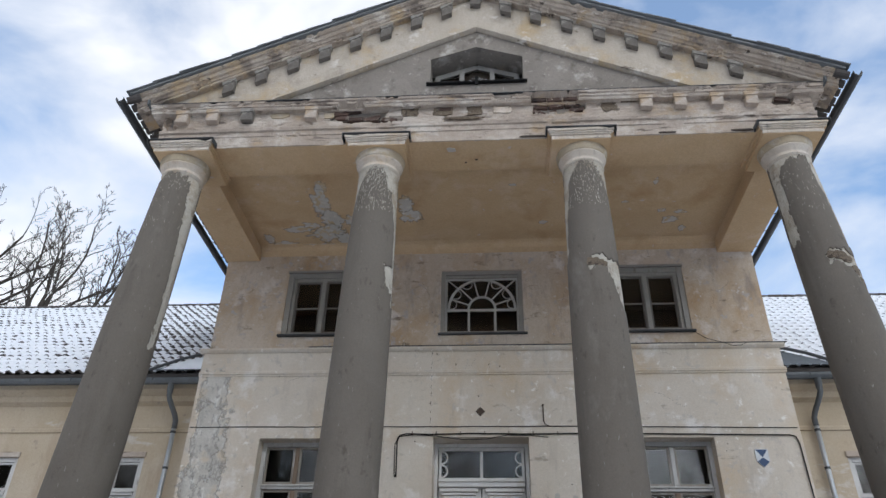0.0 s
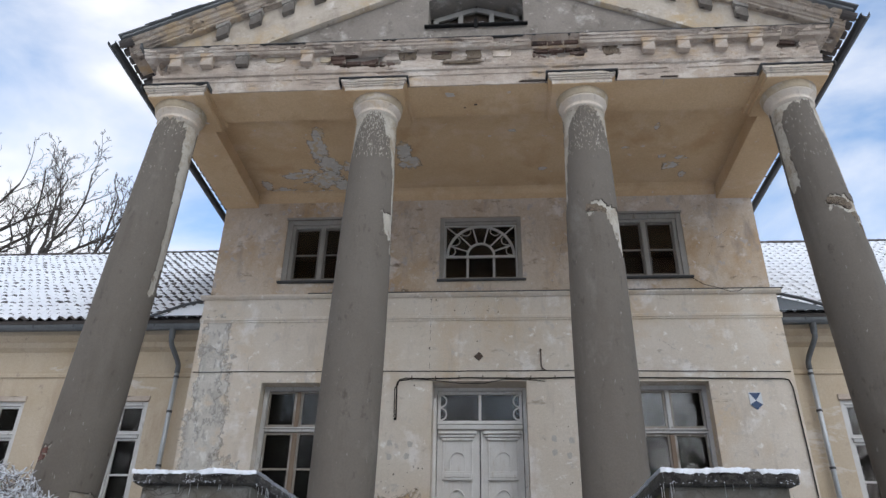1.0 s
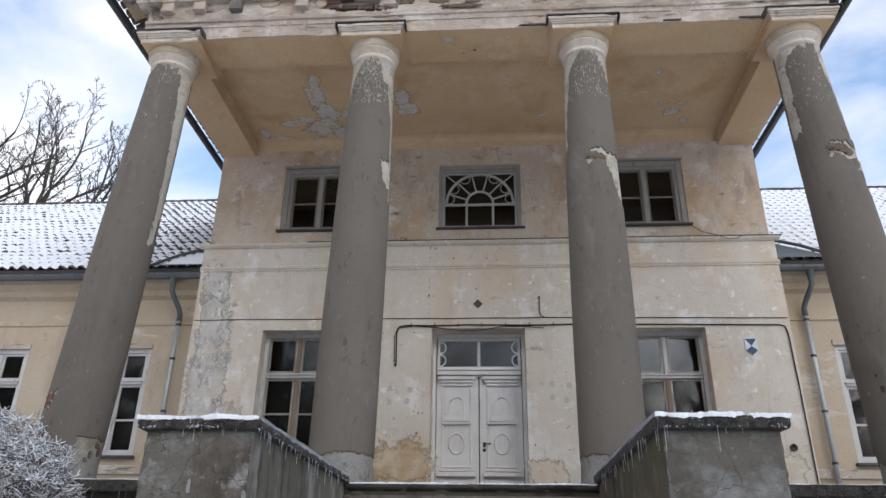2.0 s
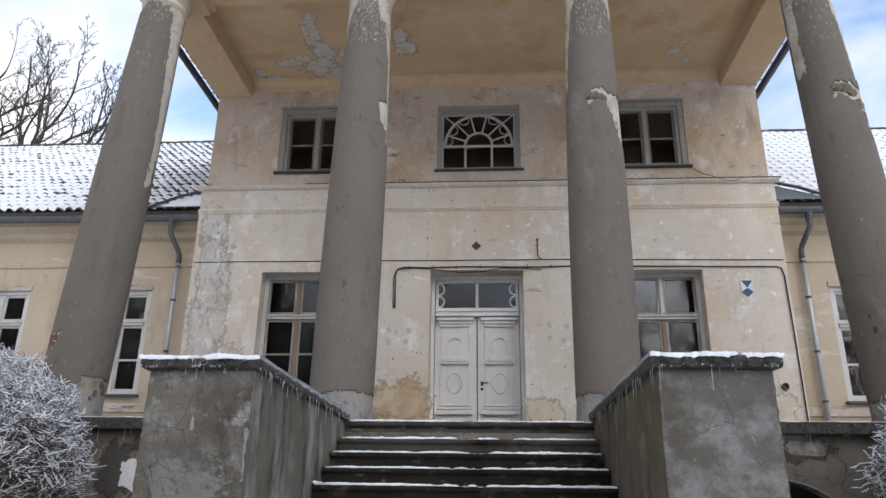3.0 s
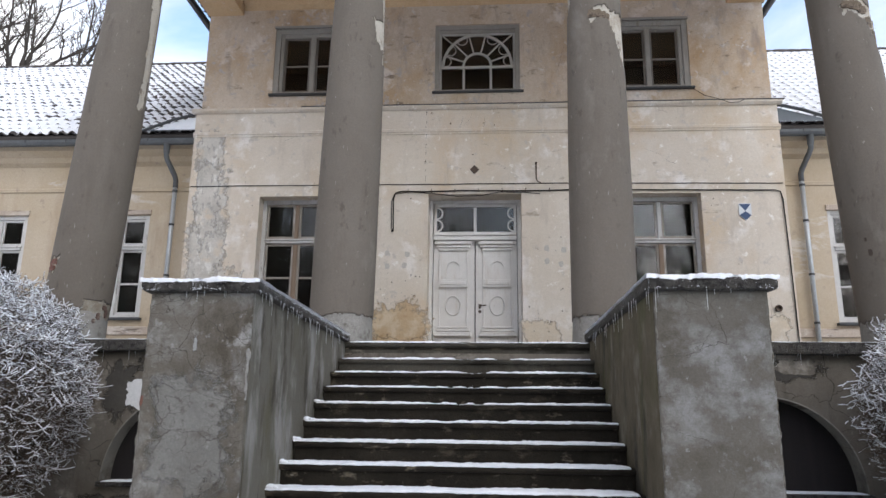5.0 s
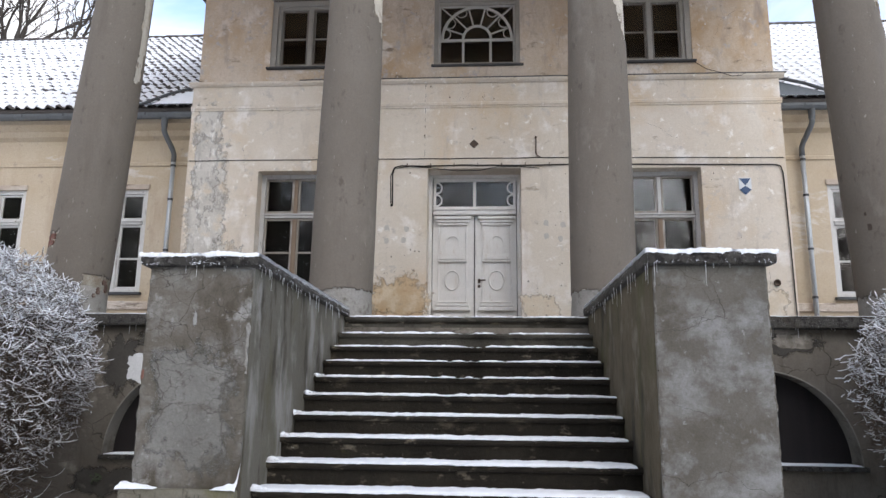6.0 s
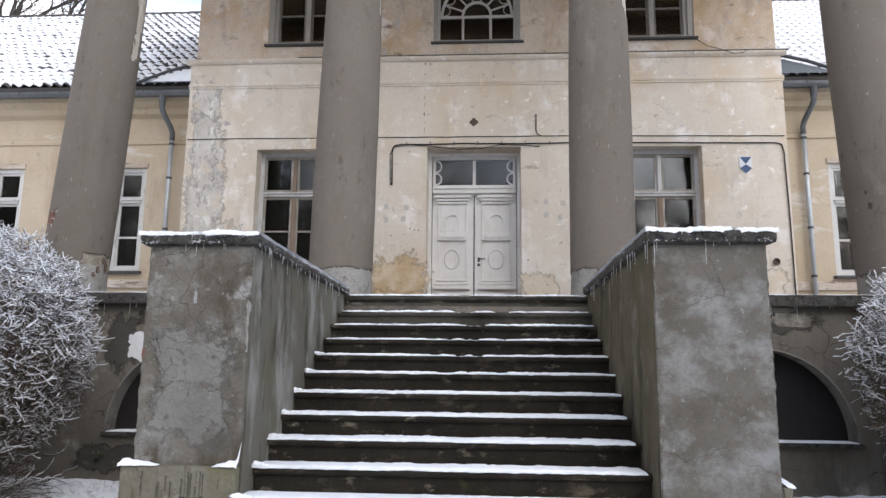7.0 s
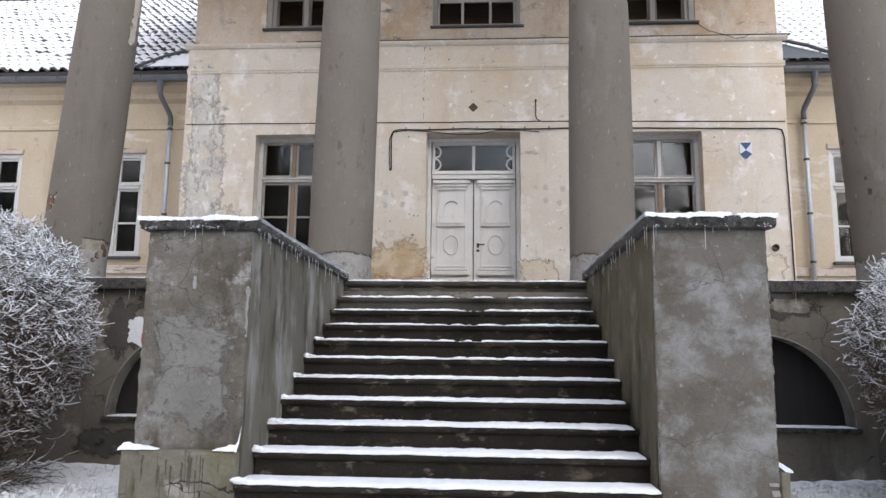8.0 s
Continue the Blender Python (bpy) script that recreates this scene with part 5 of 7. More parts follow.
# places where the plaster has come off the frieze and shows brick
def ragged_plate(cx, cz, w, h, y, out, seed, steps=26):
    """An irregular plate standing on a wall face at y, its front at y - out."""
    bm, front, back = bmesh.new(), [], []
    for k in range(steps):
        a = 2 * math.pi * k / steps
        c, s = math.cos(a), math.sin(a)
        sq = max(abs(c), abs(s)) ** -0.7
        r = sq * (1 + 0.30 * noise.noise((1.6 * c + seed, 1.6 * s, 3 * seed)) + 0.12 * noise.noise((5 * c, 5 * s + seed, seed)))
        front.append(bm.verts.new((cx + w / 2 * r * c, y - out, cz + h / 2 * r * s)))
        back.append(bm.verts.new((cx + w / 2 * r * c * 1.02, y, cz + h / 2 * r * s * 1.02)))
    bm.faces.new(front)
    for k in range(steps):
        j = (k + 1) % steps
        bm.faces.new((front[k], back[k], back[j], front[j]))
    bmesh.ops.recalc_face_normals(bm, faces=bm.faces)
    return bm


# dark_gap plates put the shade of the hollows into the frieze breaks
for n, (x, z, w, h, m, out) in enumerate(((-1.92, 9.49, 0.95, 0.24, dark_gap, -0.10), (1.36, 9.50, 0.86, 0.2, dark_gap, -0.09), (2.15, 9.51, 0.25, 0.25, broken_brown, 0.0), (-1.11, 9.50, 0.27, 0.22, broken_brown, 0.012), (-0.56, 9.49, 0.32, 0.2, broken_brown, 0.012), (-0.035, 9.49, 0.24, 0.23, broken_brown, 0.012),
                                     (-0.2, 9.33, 0.62, 0.05, broken_brown, 0.004), (4.9, 9.50, 0.28, 0.16, dark_gap, -0.06), (0.95, 8.885, 0.5, 0.03, dark_gap, 0.012), (4.15, 8.885, 0.3, 0.03, dark_gap, 0.012), (3.0, 8.88, 0.25, 0.02, dark_gap, 0.012), (-2.46, 9.47, 0.17, 0.12, capital_ochre, 0.006), (-3.3, 9.50, 0.30, 0.10, capital_ochre, 0.006), (0.42, 9.47, 0.3, 0.16, cream, 0.012), (2.5, 9.58, 0.3, 0.06, broken_brown, 0.01))):
    part("bare_patch", ragged_plate(x, z, w, h, ENT_Y - out + 0.012, 0.012 + 0.001 * n, 3.3 + n), m, entablature, "broken plaster showing what lies beneath")


def brick_mesh(seed):
    bm = boxes((-0.12, 0.12, -0.07, 0.05, -0.034, 0.034), bevel=0.008)
    for v in bm.verts:
        v.co += 0.012 * noise.noise_vector(v.co * 14 + Vector((seed, 0, 0)))
    return mesh_of("brick", bm, brick_red)


brick_shapes = [brick_mesh(7.7 * k) for k in range(4)]
for k, (x, z, y, turn) in enumerate(((-2.27, 9.52, 0.02, 3), (-2.25, 9.44, 0.03, -2), (-2.0, 9.38, 0.0, 2), (-1.72, 9.44, 0.06, -6), (-1.75, 9.365, 0.0, 1), (-1.45, 9.355, 0.02, 4), (-2.05, 9.585, 0.0, -4), (-2.28, 9.60, -0.01, 6), (1.0, 9.44, 0.05, 14), (1.04, 9.54, 0.03, 4), (1.30, 9.55, 0.01, -3), (1.56, 9.55, 0.02, 2), (1.2, 9.45, 0.08, -8), (1.63, 9.45, 0.02, -2), (1.02, 9.625, -0.06, 1), (1.28, 9.62, -0.05, -2), (1.54, 9.625, -0.06, 2), (4.9, 9.52, 0.02, 5), (-0.55, 9.52, -0.02, 3))):
    ob = new("brick", brick_shapes[k % 4])
    ob.parent = entablature
    ob.matrix_local = pose(x, ENT_Y + 0.06 + y, z, 0, turn, turn)

# side gutters of the portico, with the brackets that hold them
def portico_gutter(s):
    g = thing("gutter", "dark sheet metal eaves gutter of the portico roof", "gutter", (0, 0, 0), "gutters")
    x, z = s * 5.99, 9.69
    bm = bmesh.new()
    prof = [(-0.065, 0.05), (-0.065, 0.0), (-0.045, -0.045), (0.0, -0.062), (0.045, -0.045), (0.065, 0.0), (0.065, 0.05), (0.058, 0.05), (0.055, 0.0), (0.0, -0.05), (-0.055, 0.0), (-0.058, 0.05)]
    a = [bm.verts.new((x + px, -3.84, z + pz)) for px, pz in prof]
    b = [bm.verts.new((x + px, 3.0, z + pz - 0.06)) for px, pz in prof]
    for i in range(12):
        bm.faces.new((a[i], a[(i + 1) % 12], b[(i + 1) % 12], b[i]))
    bm.faces.new(a)
    channel = part("channel", bm, zinc_dark, g)
    for k in range(10):
        y = -3.7 + 0.62 * k
        bm = boxes((min(s * 5.70, x), max(s * 5.70, x), y - 0.015, y + 0.015, z + 0.035, z + 0.043))
        part("bracket", bm, iron, channel, "flat iron bracket")
    part("eaves_board", boxes((s * 5.56 - 0.015, s * 5.56 + 0.015, -3.7, 9.5, 9.70, 9.80)), slate, g, "weathered grey eaves board")


eaves_me = mesh_of("eaves_tile", lathe(bmesh.new(), [(0.07, -0.1), (0.072, 0.0), (0.066, 0.12)], 0, 0, 12), tile_clay)
for s in (-1, 1):
    for k in range(34):
        ob = new("eaves_tile", eaves_me)
        ob.parent = roof_c
        ob.matrix_local = pose(s * 5.77, -3.76 + 0.19 * k, 9.762, 0, s * 112, 0)
portico_gutter(-1)
portico_gutter(1)
# the cornice turns the corners and runs along the portico's sides
for s in (-1, 1):
    x0, x1 = sorted((s * 5.30, s * 5.42))
    x2, x3 = sorted((s * 5.30, s * 5.48))
    bm = boxes((x0, x1, -3.60, 10, 9.56, 9.63), bevel=0.01)
    box(bm, x2, x3, -3.66, 10, 9.63, 9.71)
    structure("cornice_side", bm, stone_trim, "weathered plaster cornice under the portico eaves", "cornice")
    xb0, xb1 = sorted((s * 4.6, s * 5.31))
    structure("beam_side_wall", boxes((xb0, xb1, -2.74, 0.1, 9.5, 10.0)), stone_trim, "plaster top of the side beam", "beam")

# slates along the gable edge
slate_me = mesh_of("slate", boxes((-0.26, 0.26, -0.03, 0.3, -0.006, 0.012)), slate)
for s in (-1, 1):
    for k in range(14):
        x = 0.2 + 0.42 * k
        ob = new("slate", slate_me)
        ob.parent = roof_c
        ob.matrix_local = pose(s * x, -3.853 + random.uniform(-0.015, 0.02), ROOF_APEX + 0.075 - SLOPE * x, 0, s * (math.degrees(math.atan(SLOPE)) - 2.2), random.uniform(-1, 1))

# wing gutters, rain pipes, valley flashing
def wing_gutter(x0, x1):
    g = thing("gutter", "grey zinc half-round gutter along the wing eaves", "gutter", (0, 0, 0), "gutters")
    bm, y, z = bmesh.new(), 0.10, 6.28
    prof = [(-0.08, 0.03), (-0.075, -0.02), (-0.045, -0.065), (0.0, -0.08), (0.045, -0.065), (0.075, -0.02), (0.08, 0.03), (0.07, 0.03), (0.0, -0.07), (-0.07, 0.03)]
    run_x(bm, [(y + a, z + b) for a, b in prof], x0, x1)
    channel = part("channel", bm, zinc_dull, g)
    n = int((x1 - x0) / 0.8)
    for k in range(n):
        xx = x0 + 0.4 + 0.8 * k
        part("bracket", boxes((xx - 0.012, xx + 0.012, y - 0.088, y + 0.09, z + 0.028, z + 0.036), (xx - 0.012, xx + 0.012, y - 0.090, y - 0.083, z - 0.03, z + 0.03)), zinc_dark, channel)
    return g


wing_gutter(-17, -5.31)
wing_gutter(5.36, 15)


def rain_pipe(x_top, x_low):
    p = thing("rain_pipe", "galvanised rain pipe bent below the gutter beside the wall corner", "drainpipe", (0, 0, 0), "rain pipes")
    bm = tube(bmesh.new(), [(x_top, 0.10, 6.22), (x_top, 0.12, 6.04)], [0.062, 0.055], 14)
    part("outlet", bm, zinc_dull, p, "short outlet spout")
    bm = tube(bmesh.new(), [(x_top, 0.12, 6.08), (x_top, 0.12, 5.99), (x_top + 0.15 * (x_low - x_top), 0.15, 5.92), (x_top + 0.85 * (x_low - x_top), 0.36, 5.68), (x_low, 0.40, 5.60), (x_low, 0.40, 5.45)], 0.048, 14)
    part("elbow", bm, zinc_dull, p, "dull grey bent elbow", True)
    bm = tube(bmesh.new(), [(x_low, 0.40, 5.52), (x_low, 0.40, 4.0), (x_low, 0.40, 2.3)], 0.042, 16)
    down = part("pipe", bm, zinc, p, "shiny zinc pipe", True)
    for z in (5.38, 4.72, 3.75, 2.9):
        part("pipe_clamp", tube(bmesh.new(), [(x_low, 0.40, z - 0.02), (x_low, 0.40, z + 0.02)], 0.050, 16), zinc_dark, down)
    return p


rain_pipe(-5.86, -5.755)
rain_pipe(5.90, 5.80)
for s in (-1, 1):
    bm = bmesh.new()
    x = s * 5.31 if s < 0 else 5.35
    f = [bm.verts.new(q) for q in ((x, 0.05, 6.46), (x + s * 0.95, 0.05, 6.46), (x, 0.10, 6.76))]
    b = [bm.verts.new(q) for q in ((x, 0.4, 6.7), (x + s * 1.0, 0.12, 6.5), (x, 0.45, 6.95))]
    bm.faces.new(f)
    for i in range(3):
        bm.faces.new((f[i], b[i], b[(i + 1) % 3], f[(i + 1) % 3]))
    bm.faces.new(b[::-1])
    bmesh.ops.recalc_face_normals(bm, faces=bm.faces)
    if s < 0:
        top = bmesh.new()
        top.faces.new([top.verts.new((q[0], q[1] - 0.012, q[2])) for q in ((x - 0.01, 0.045, 6.475), (x - 0.80, 0.045, 6.475), (x - 0.42, 0.075, 6.64), (x - 0.01, 0.095, 6.745))])
        tagged(part("flashing_snow", top, snow), "thin snow frozen on the sheet flashing", "snow")
    structure("valley_flashing", bm, flash_grey, "grey sheet metal flashing where wing roof meets the block", "flashing")
    bm = tube(bmesh.new(), [(x, 0.05, 6.80), (x + s * 0.45, 0.04, 6.68), (x + s * 1.02, 0.04, 6.47)], 0.03, 6)
    structure("flashing_edge", bm, zinc_dark, "dark rolled edge of the sheet flashing", "flashing")

# ---- roof tiles and snow ----
def mesh_from(name, verts, faces, material, smooth=False):
    me = bpy.data.meshes.new(name)
    me.from_pydata(verts, [], faces)
    me.update()
    me.materials.append(material)
    if smooth:
        me.shade_smooth()
    return me


TILE_W, TILE_L, TILE_N = 0.2, 0.305, 22
ROOF_ANGLE = math.atan2(10.74 - 6.42, 5.5 - 0.12)


def tile_wave(u):
    """Height of a pantile's S shape across its width, u from 0 to 1."""
    return 0.033 * math.sin(2 * math.pi * u + 0.6) + 0.004


def tile_pieces(l0=0.0, l1=TILE_L + 0.06, lift=0.03, thick=0.018, cols=7):
    """Vertices and faces of one tile in the roof's own axes: u along the eaves, v up the slope, w off the roof."""
    verts, faces = [], []
    for v, up in ((l0, lift), (l1, 0.0)):
        for k in range(cols):
            u = k / (cols - 1)
            verts.append(((u - 0.5) * (TILE_W + 0.02), v, up + tile_wave(u)))
    for k in range(cols):
        u = k / (cols - 1)
        verts.append(((u - 0.5) * (TILE_W + 0.02), l0, lift + tile_wave(u) - thick))
    for k in range(cols - 1):
        faces += [(k, k + 1, cols + k + 1, cols + k), (2 * cols + k, 2 * cols + k + 1, k + 1, k)]
    return verts, faces


tile_me = mesh_from("tile", *tile_pieces(), tile_clay)


def roof_frame(x, course):
    v = 0.02 + course * TILE_L
    return Matrix.Translation((x, 0.10 + v * math.cos(ROOF_ANGLE), 6.425 + v * math.sin(ROOF_ANGLE))) @ pose(0, 0, 0, math.degrees(ROOF_ANGLE), 0, 0)


def cover_roof(roof, x0, x1, near, cover):
    """Tiles: those the camera is nearest to as single pieces, the rest joined; and a skin of snow with ragged lower edges on each."""
    rest_v, rest_f, snow_v, snow_f = [], [], [], []
    tv, tf = tile_pieces()
    n = int((x1 - x0) / TILE_W)
    for c in range(TILE_N):
        for i in range(n):
            x = x0 + (i + 0.5) * TILE_W
            m = roof_frame(x + random.uniform(-0.006, 0.006), c) @ pose(0, 0, random.uniform(0, 0.008), random.uniform(-0.8, 0.8), random.uniform(-1.2, 1.2), random.uniform(-1.0, 1.0))
            if near(x, c):
                ob = new("tile", tile_me)
                ob.parent = roof
                ob.matrix_local = m
            else:
                base = len(rest_v)
                rest_v += [m @ Vector(p) for p in tv]
                rest_f += [tuple(base + q for q in f) for f in tf]
            amount = cover(x, c) + 0.26 * noise.noise((x * 0.9, c * 0.35, 4.0)) + 0.42 * noise.noise((x * 2.3, c * 1.9, 9.0)) + 0.2 * noise.noise((x * 6.1, c * 4.7, 1.0)) + 0.12 * noise.noise((x * 0.3, c * 3.1, 2.0))
            if amount < 0.12:
                continue
            amount = min(1.0, amount)
            base, cols = len(snow_v), 9
            lower = [TILE_L * max(0.0, (1 - amount) * (0.75 + 0.9 * noise.noise((x * 7 + k * 0.55, c * 3.3, 2.0)))) + 0.004 for k in range(cols)]
            full = max(0.0, min(1.0, (amount - 0.84) / 0.16))
            for row in range(4):
                for k in range(cols):
                    u = k / (cols - 1)
                    a, b = lower[k], TILE_L + 0.02
                    v = a + (b - a) * (0, 0.12, 0.6, 1)[row]
                    v -= 0.016 * full if row == 0 else 0.0
                    w = 0.03 * (1 - v / (TILE_L + 0.06)) - (0.026 * full if row == 0 else 0.0) + tile_wave(u) * (0.8 - 0.55 * full if row else 1.0 - 0.35 * full) + (0.002 + 0.02 * full, 0.016 + 0.012 * amount + 0.012 * full, 0.026 + 0.012 * full, 0.02 + 0.012 * full)[row]
                    snow_v.append(m @ Vector(((u - 0.5) * TILE_W * 1.01, v, w)))
            for row in range(3):
                for k in range(cols - 1):
                    q = base + row * cols + k
                    snow_f.append((q, q + 1, q + cols + 1, q + cols))
    rest = new("tiles", mesh_from("tiles", rest_v, rest_f, tile_clay))
    rest.parent = roof
    tagged(rest, "dark pantiles in rows", "", "", "stuff")
    ob = new("roof_snow", mesh_from("roof_snow", snow_v, snow_f, snow, True))
    tagged(ob, "thin old snow lying on the roof tiles", "snow", "", "stuff")


cover_roof(roof_w, -17, -5.27, lambda x, c: x > -8.6 and c < 16, lambda x, c: 0.90 - 0.46 * max(0.0, min(1.0, (x + 8.6 + 0.07 * c) / 2.4)))
cover_roof(roof_e, 5.33, 14.8, lambda x, c: x < 8.4 and c < 16, lambda x, c: 1.5 - 0.75 * max(0.0, 1 - c / 5))
for roof, x0, n in ((roof_w, -5.45, 30), (roof_e, 5.5, 24)):
    me = mesh_of("ridge_tile", lathe(bmesh.new(), [(0.075, 0.0), (0.085, 0.06), (0.078, 0.36)], 0, 0, 10), tile_clay, True)
    for k in range(n):
        ob = new("ridge_tile", me)
        ob.parent = roof
        s = -1 if x0 < 0 else 1
        ob.matrix_local = pose(x0 + s * 0.36 * k, 5.5, 10.75, 0, 90 + random.uniform(-2, 2), 0)


def snow_strip(x0, x1, y0, y1, z, thick, nx, seed, hole=None, ragged=0.02, ny=5, lip=0.0, skirt=0.007):
    """A rounded, lumpy layer of snow; hole(x) from 0 to 1 says how much of it is trodden away."""
    bm, rows = bmesh.new(), []
    for j in range(ny + 1):
        row = []
        for i in range(nx + 1):
            x = x0 + (x1 - x0) * i / nx
            f = j / ny
            y = y0 + (y1 - y0) * f
            if j == 0:
                y += ragged * noise.noise((x * 5, seed, 1)) + 0.5 * ragged * noise.noise((x * 17, seed, 5))
            edge = min(1.0, 4 * min(f, 1 - f) + 0.0, 12 * min(i, nx - i) / nx + 0.25)
            edge = max(edge, lip)
            h = thick * (0.75 + 0.45 * noise.noise((x * 3.1, y * 3, seed)) + 0.35 * noise.noise((x * 11, y * 9, seed)) + 0.36 * noise.noise((x * 34, y * 30, seed)) + 0.2 * noise.noise((x * 71, y * 40, seed)))
            gone = hole(x) if hole else 0.0
            row.append(bm.verts.new((x, y, z + (max(0.002, h * (1 - gone)) * edge ** 0.5 if gone < 0.8 else -0.012))))
        rows.append(row)
    for a, b in zip(rows, rows[1:]):
        for k in range(nx):
            bm.faces.new((a[k], a[k + 1], b[k + 1], b[k]))
    front = [bm.verts.new((v.co.x, v.co.y + 0.006, z - skirt - (0.008 + 1.6 * (skirt - 0.007)) * abs(noise.noise((v.co.x * 9, seed, 3)) + 0.6 * noise.noise((v.co.x * 31, seed, 8))))) for v in rows[0]]
    for k in range(nx):
        bm.faces.new((front[k], front[k + 1], rows[0][k + 1], rows[0][k]))
    return bm


def trodden(i):
    def hole(x):
        c = -0.02 + 0.05 * math.sin(2.1 * i)
        inside = max(0.0, 1 - abs(x - c) / 0.75)
        return min(1.0, max(0.0, 2.6 * inside * (0.22 + noise.noise((x * 6.5, i * 3.7, 2.0)) + 0.4 * noise.noise((x * 19, i * 3.7, 5.0))))) if i < 6 else 0.0
    return hole


for i in range(STEPS):
    y, z = TER_Y - 0.04 - RUN * i, TER_Z - RISE * i if i else LANDING
    end = 0.0 if i else 0.02
    bm = snow_strip(STAIR_X - STAIR_W - 0.012 + 0.075 * max(0.0, 1 - i / 8), STAIR_X + STAIR_W - 0.03 - 0.02 * math.sin(i), y - 0.006, y + (RUN + 0.02 if i else 0.35), z - 0.003, 0.0215 - 0.0005 * i, 340, 2.7 * i + 1, trodden(i), 0.034 - 0.0008 * i)
    if i > 3:
        for k in range(3):
            lump = bmesh.ops.create_icosphere(bm, subdivisions=2, radius=(0.012 + 0.0017 * i) * (1, 0.75, 0.6)[k])["verts"]
            shift = Vector((STAIR_X - STAIR_W + 0.015 + 0.033 * k + 0.01 * math.sin(5 * i + k), y + 0.03 + 0.012 * math.cos(3 * i + 2 * k), z + 0.014 - 0.004 * k))
            for v in lump:
                v.co = Vector((v.co.x * 1.45, v.co.y * 1.1, v.co.z * 0.8)) * (1 + 0.75 * noise.noise(v.co * 38 + Vector((i, k, 0)))) + shift
    s = tagged(part("step_snow", bm, snow, None, "", True), "white snow band lying on a stone step, trodden in the middle" if i < 6 else "white snow band lying on a stone step", "snow", "snow on the steps")
for side in (-1, 1):
    a, b = sorted(PIER[side])
    bm = snow_strip(a - 0.062, b + 0.062, -7.275, TER_Y + 0.03, 2.166 if side < 0 else 2.188, 0.027, 110, 5 + side, None, 0.05, 140, 0.55, 0.013)
    tagged(part("coping_snow", bm, snow, None, "", True), "snow lying on the parapet coping", "snow", "snow on the copings")
    a, b = sorted((side * 6.12, side * 2.27 - 0.06))
    tagged(part("ledge_snow", snow_strip(a, b, TER_Y - 0.125, TER_Y + 0.28, 2.10, 0.014, 60, 9 + side), snow, None, "", True), "thin snow on the terrace ledge", "snow", "snow on the ledges")
    tagged(part("sill_snow", snow_strip(side * 3.25 - 1.0, side * 3.25 + 1.0, TER_Y - 0.05, TER_Y + 0.3, 0.478, 0.012, 40, 14 + side), snow, None, "", True), "thin snow on the cellar opening's sill", "snow", "snow on the ledges")
    part("sill", boxes((side * 3.25 - 1.06, side * 3.25 + 1.06, TER_Y - 0.06, TER_Y + 0.35, 0.42, 0.475), bevel=0.012), cap_stone, terrace, "stone sill of the cellar opening")
    # an added thin lining inside each arch, paler than the wall
    bm = bmesh.new()
    arc_bar(bm, side * 3.25, 0.478, 1.04 if side < 0 else 1.02, 0.007, TER_Y - 0.006, TER_Y + 0.236, 0, 180, 48)
    part("arch_lining", bm, arch_cement, terrace, "thin paler lining added inside the arch")


def snow_heap(x0, x1, y0, y1, z, high, climb, seed):
    """A small heap in a corner, thinning towards x1 and climbing the wall behind it by as much as climb."""
    bm, rows, n, m = bmesh.new(), [], 26, 8
    for j in range(m + 1):
        f, row = j / m, []
        for i in range(n + 1):
            g = i / n
            x = x0 + (x1 - x0) * g
            h = high * (1 - g) ** 0.7 * min(1.0, 5 * g + 0.55) * (1 + 0.5 * noise.noise((x * 22, j * 0.5, seed)))
            bulge = math.sin(math.pi * min(1.0, 0.08 + 0.62 * f))
            row.append(bm.verts.new((x, y0 + (y1 - y0) * f - 0.010 * (f < 0.2) * (1 - g) + 0.004 * noise.noise((x * 40, f * 3, seed)), z - 0.012 * (f == 0) * (1 - g) + h * bulge + climb * f * f * max(0.0, 1 - 7 * g))))
        rows.append(row)
    for p, q in zip(rows, rows[1:]):
        for i in range(n):
            bm.faces.new((p[i], p[i + 1], q[i + 1], q[i]) if x1 > x0 else (p[i + 1], p[i], q[i], q[i + 1]))
    return bm


bm = snow_heap(-2.335, -2.07, -7.278, -7.195, 0.540, 0.040, 0.02, 33)
tagged(part("plinth_snow", bm, snow, None, "", True), "small snow heap on the pier plinth", "snow", "snow on the plinths")
bm = snow_heap(-1.498, -1.68, -7.278, -7.195, 0.540, 0.042, 0.16, 35)
tagged(part("plinth_snow", bm, snow, None, "", True), "small snow heap in the plinth corner", "snow", "snow on the plinths")
bm = snow_strip(2.17, 2.225, -7.21, -6.3, 0.472, 0.035, 6, 37, None, 0.01, 12)
tagged(part("plinth_snow", bm, snow, None, "", True), "small snow patch on the pier plinth", "snow", "snow on the plinths")

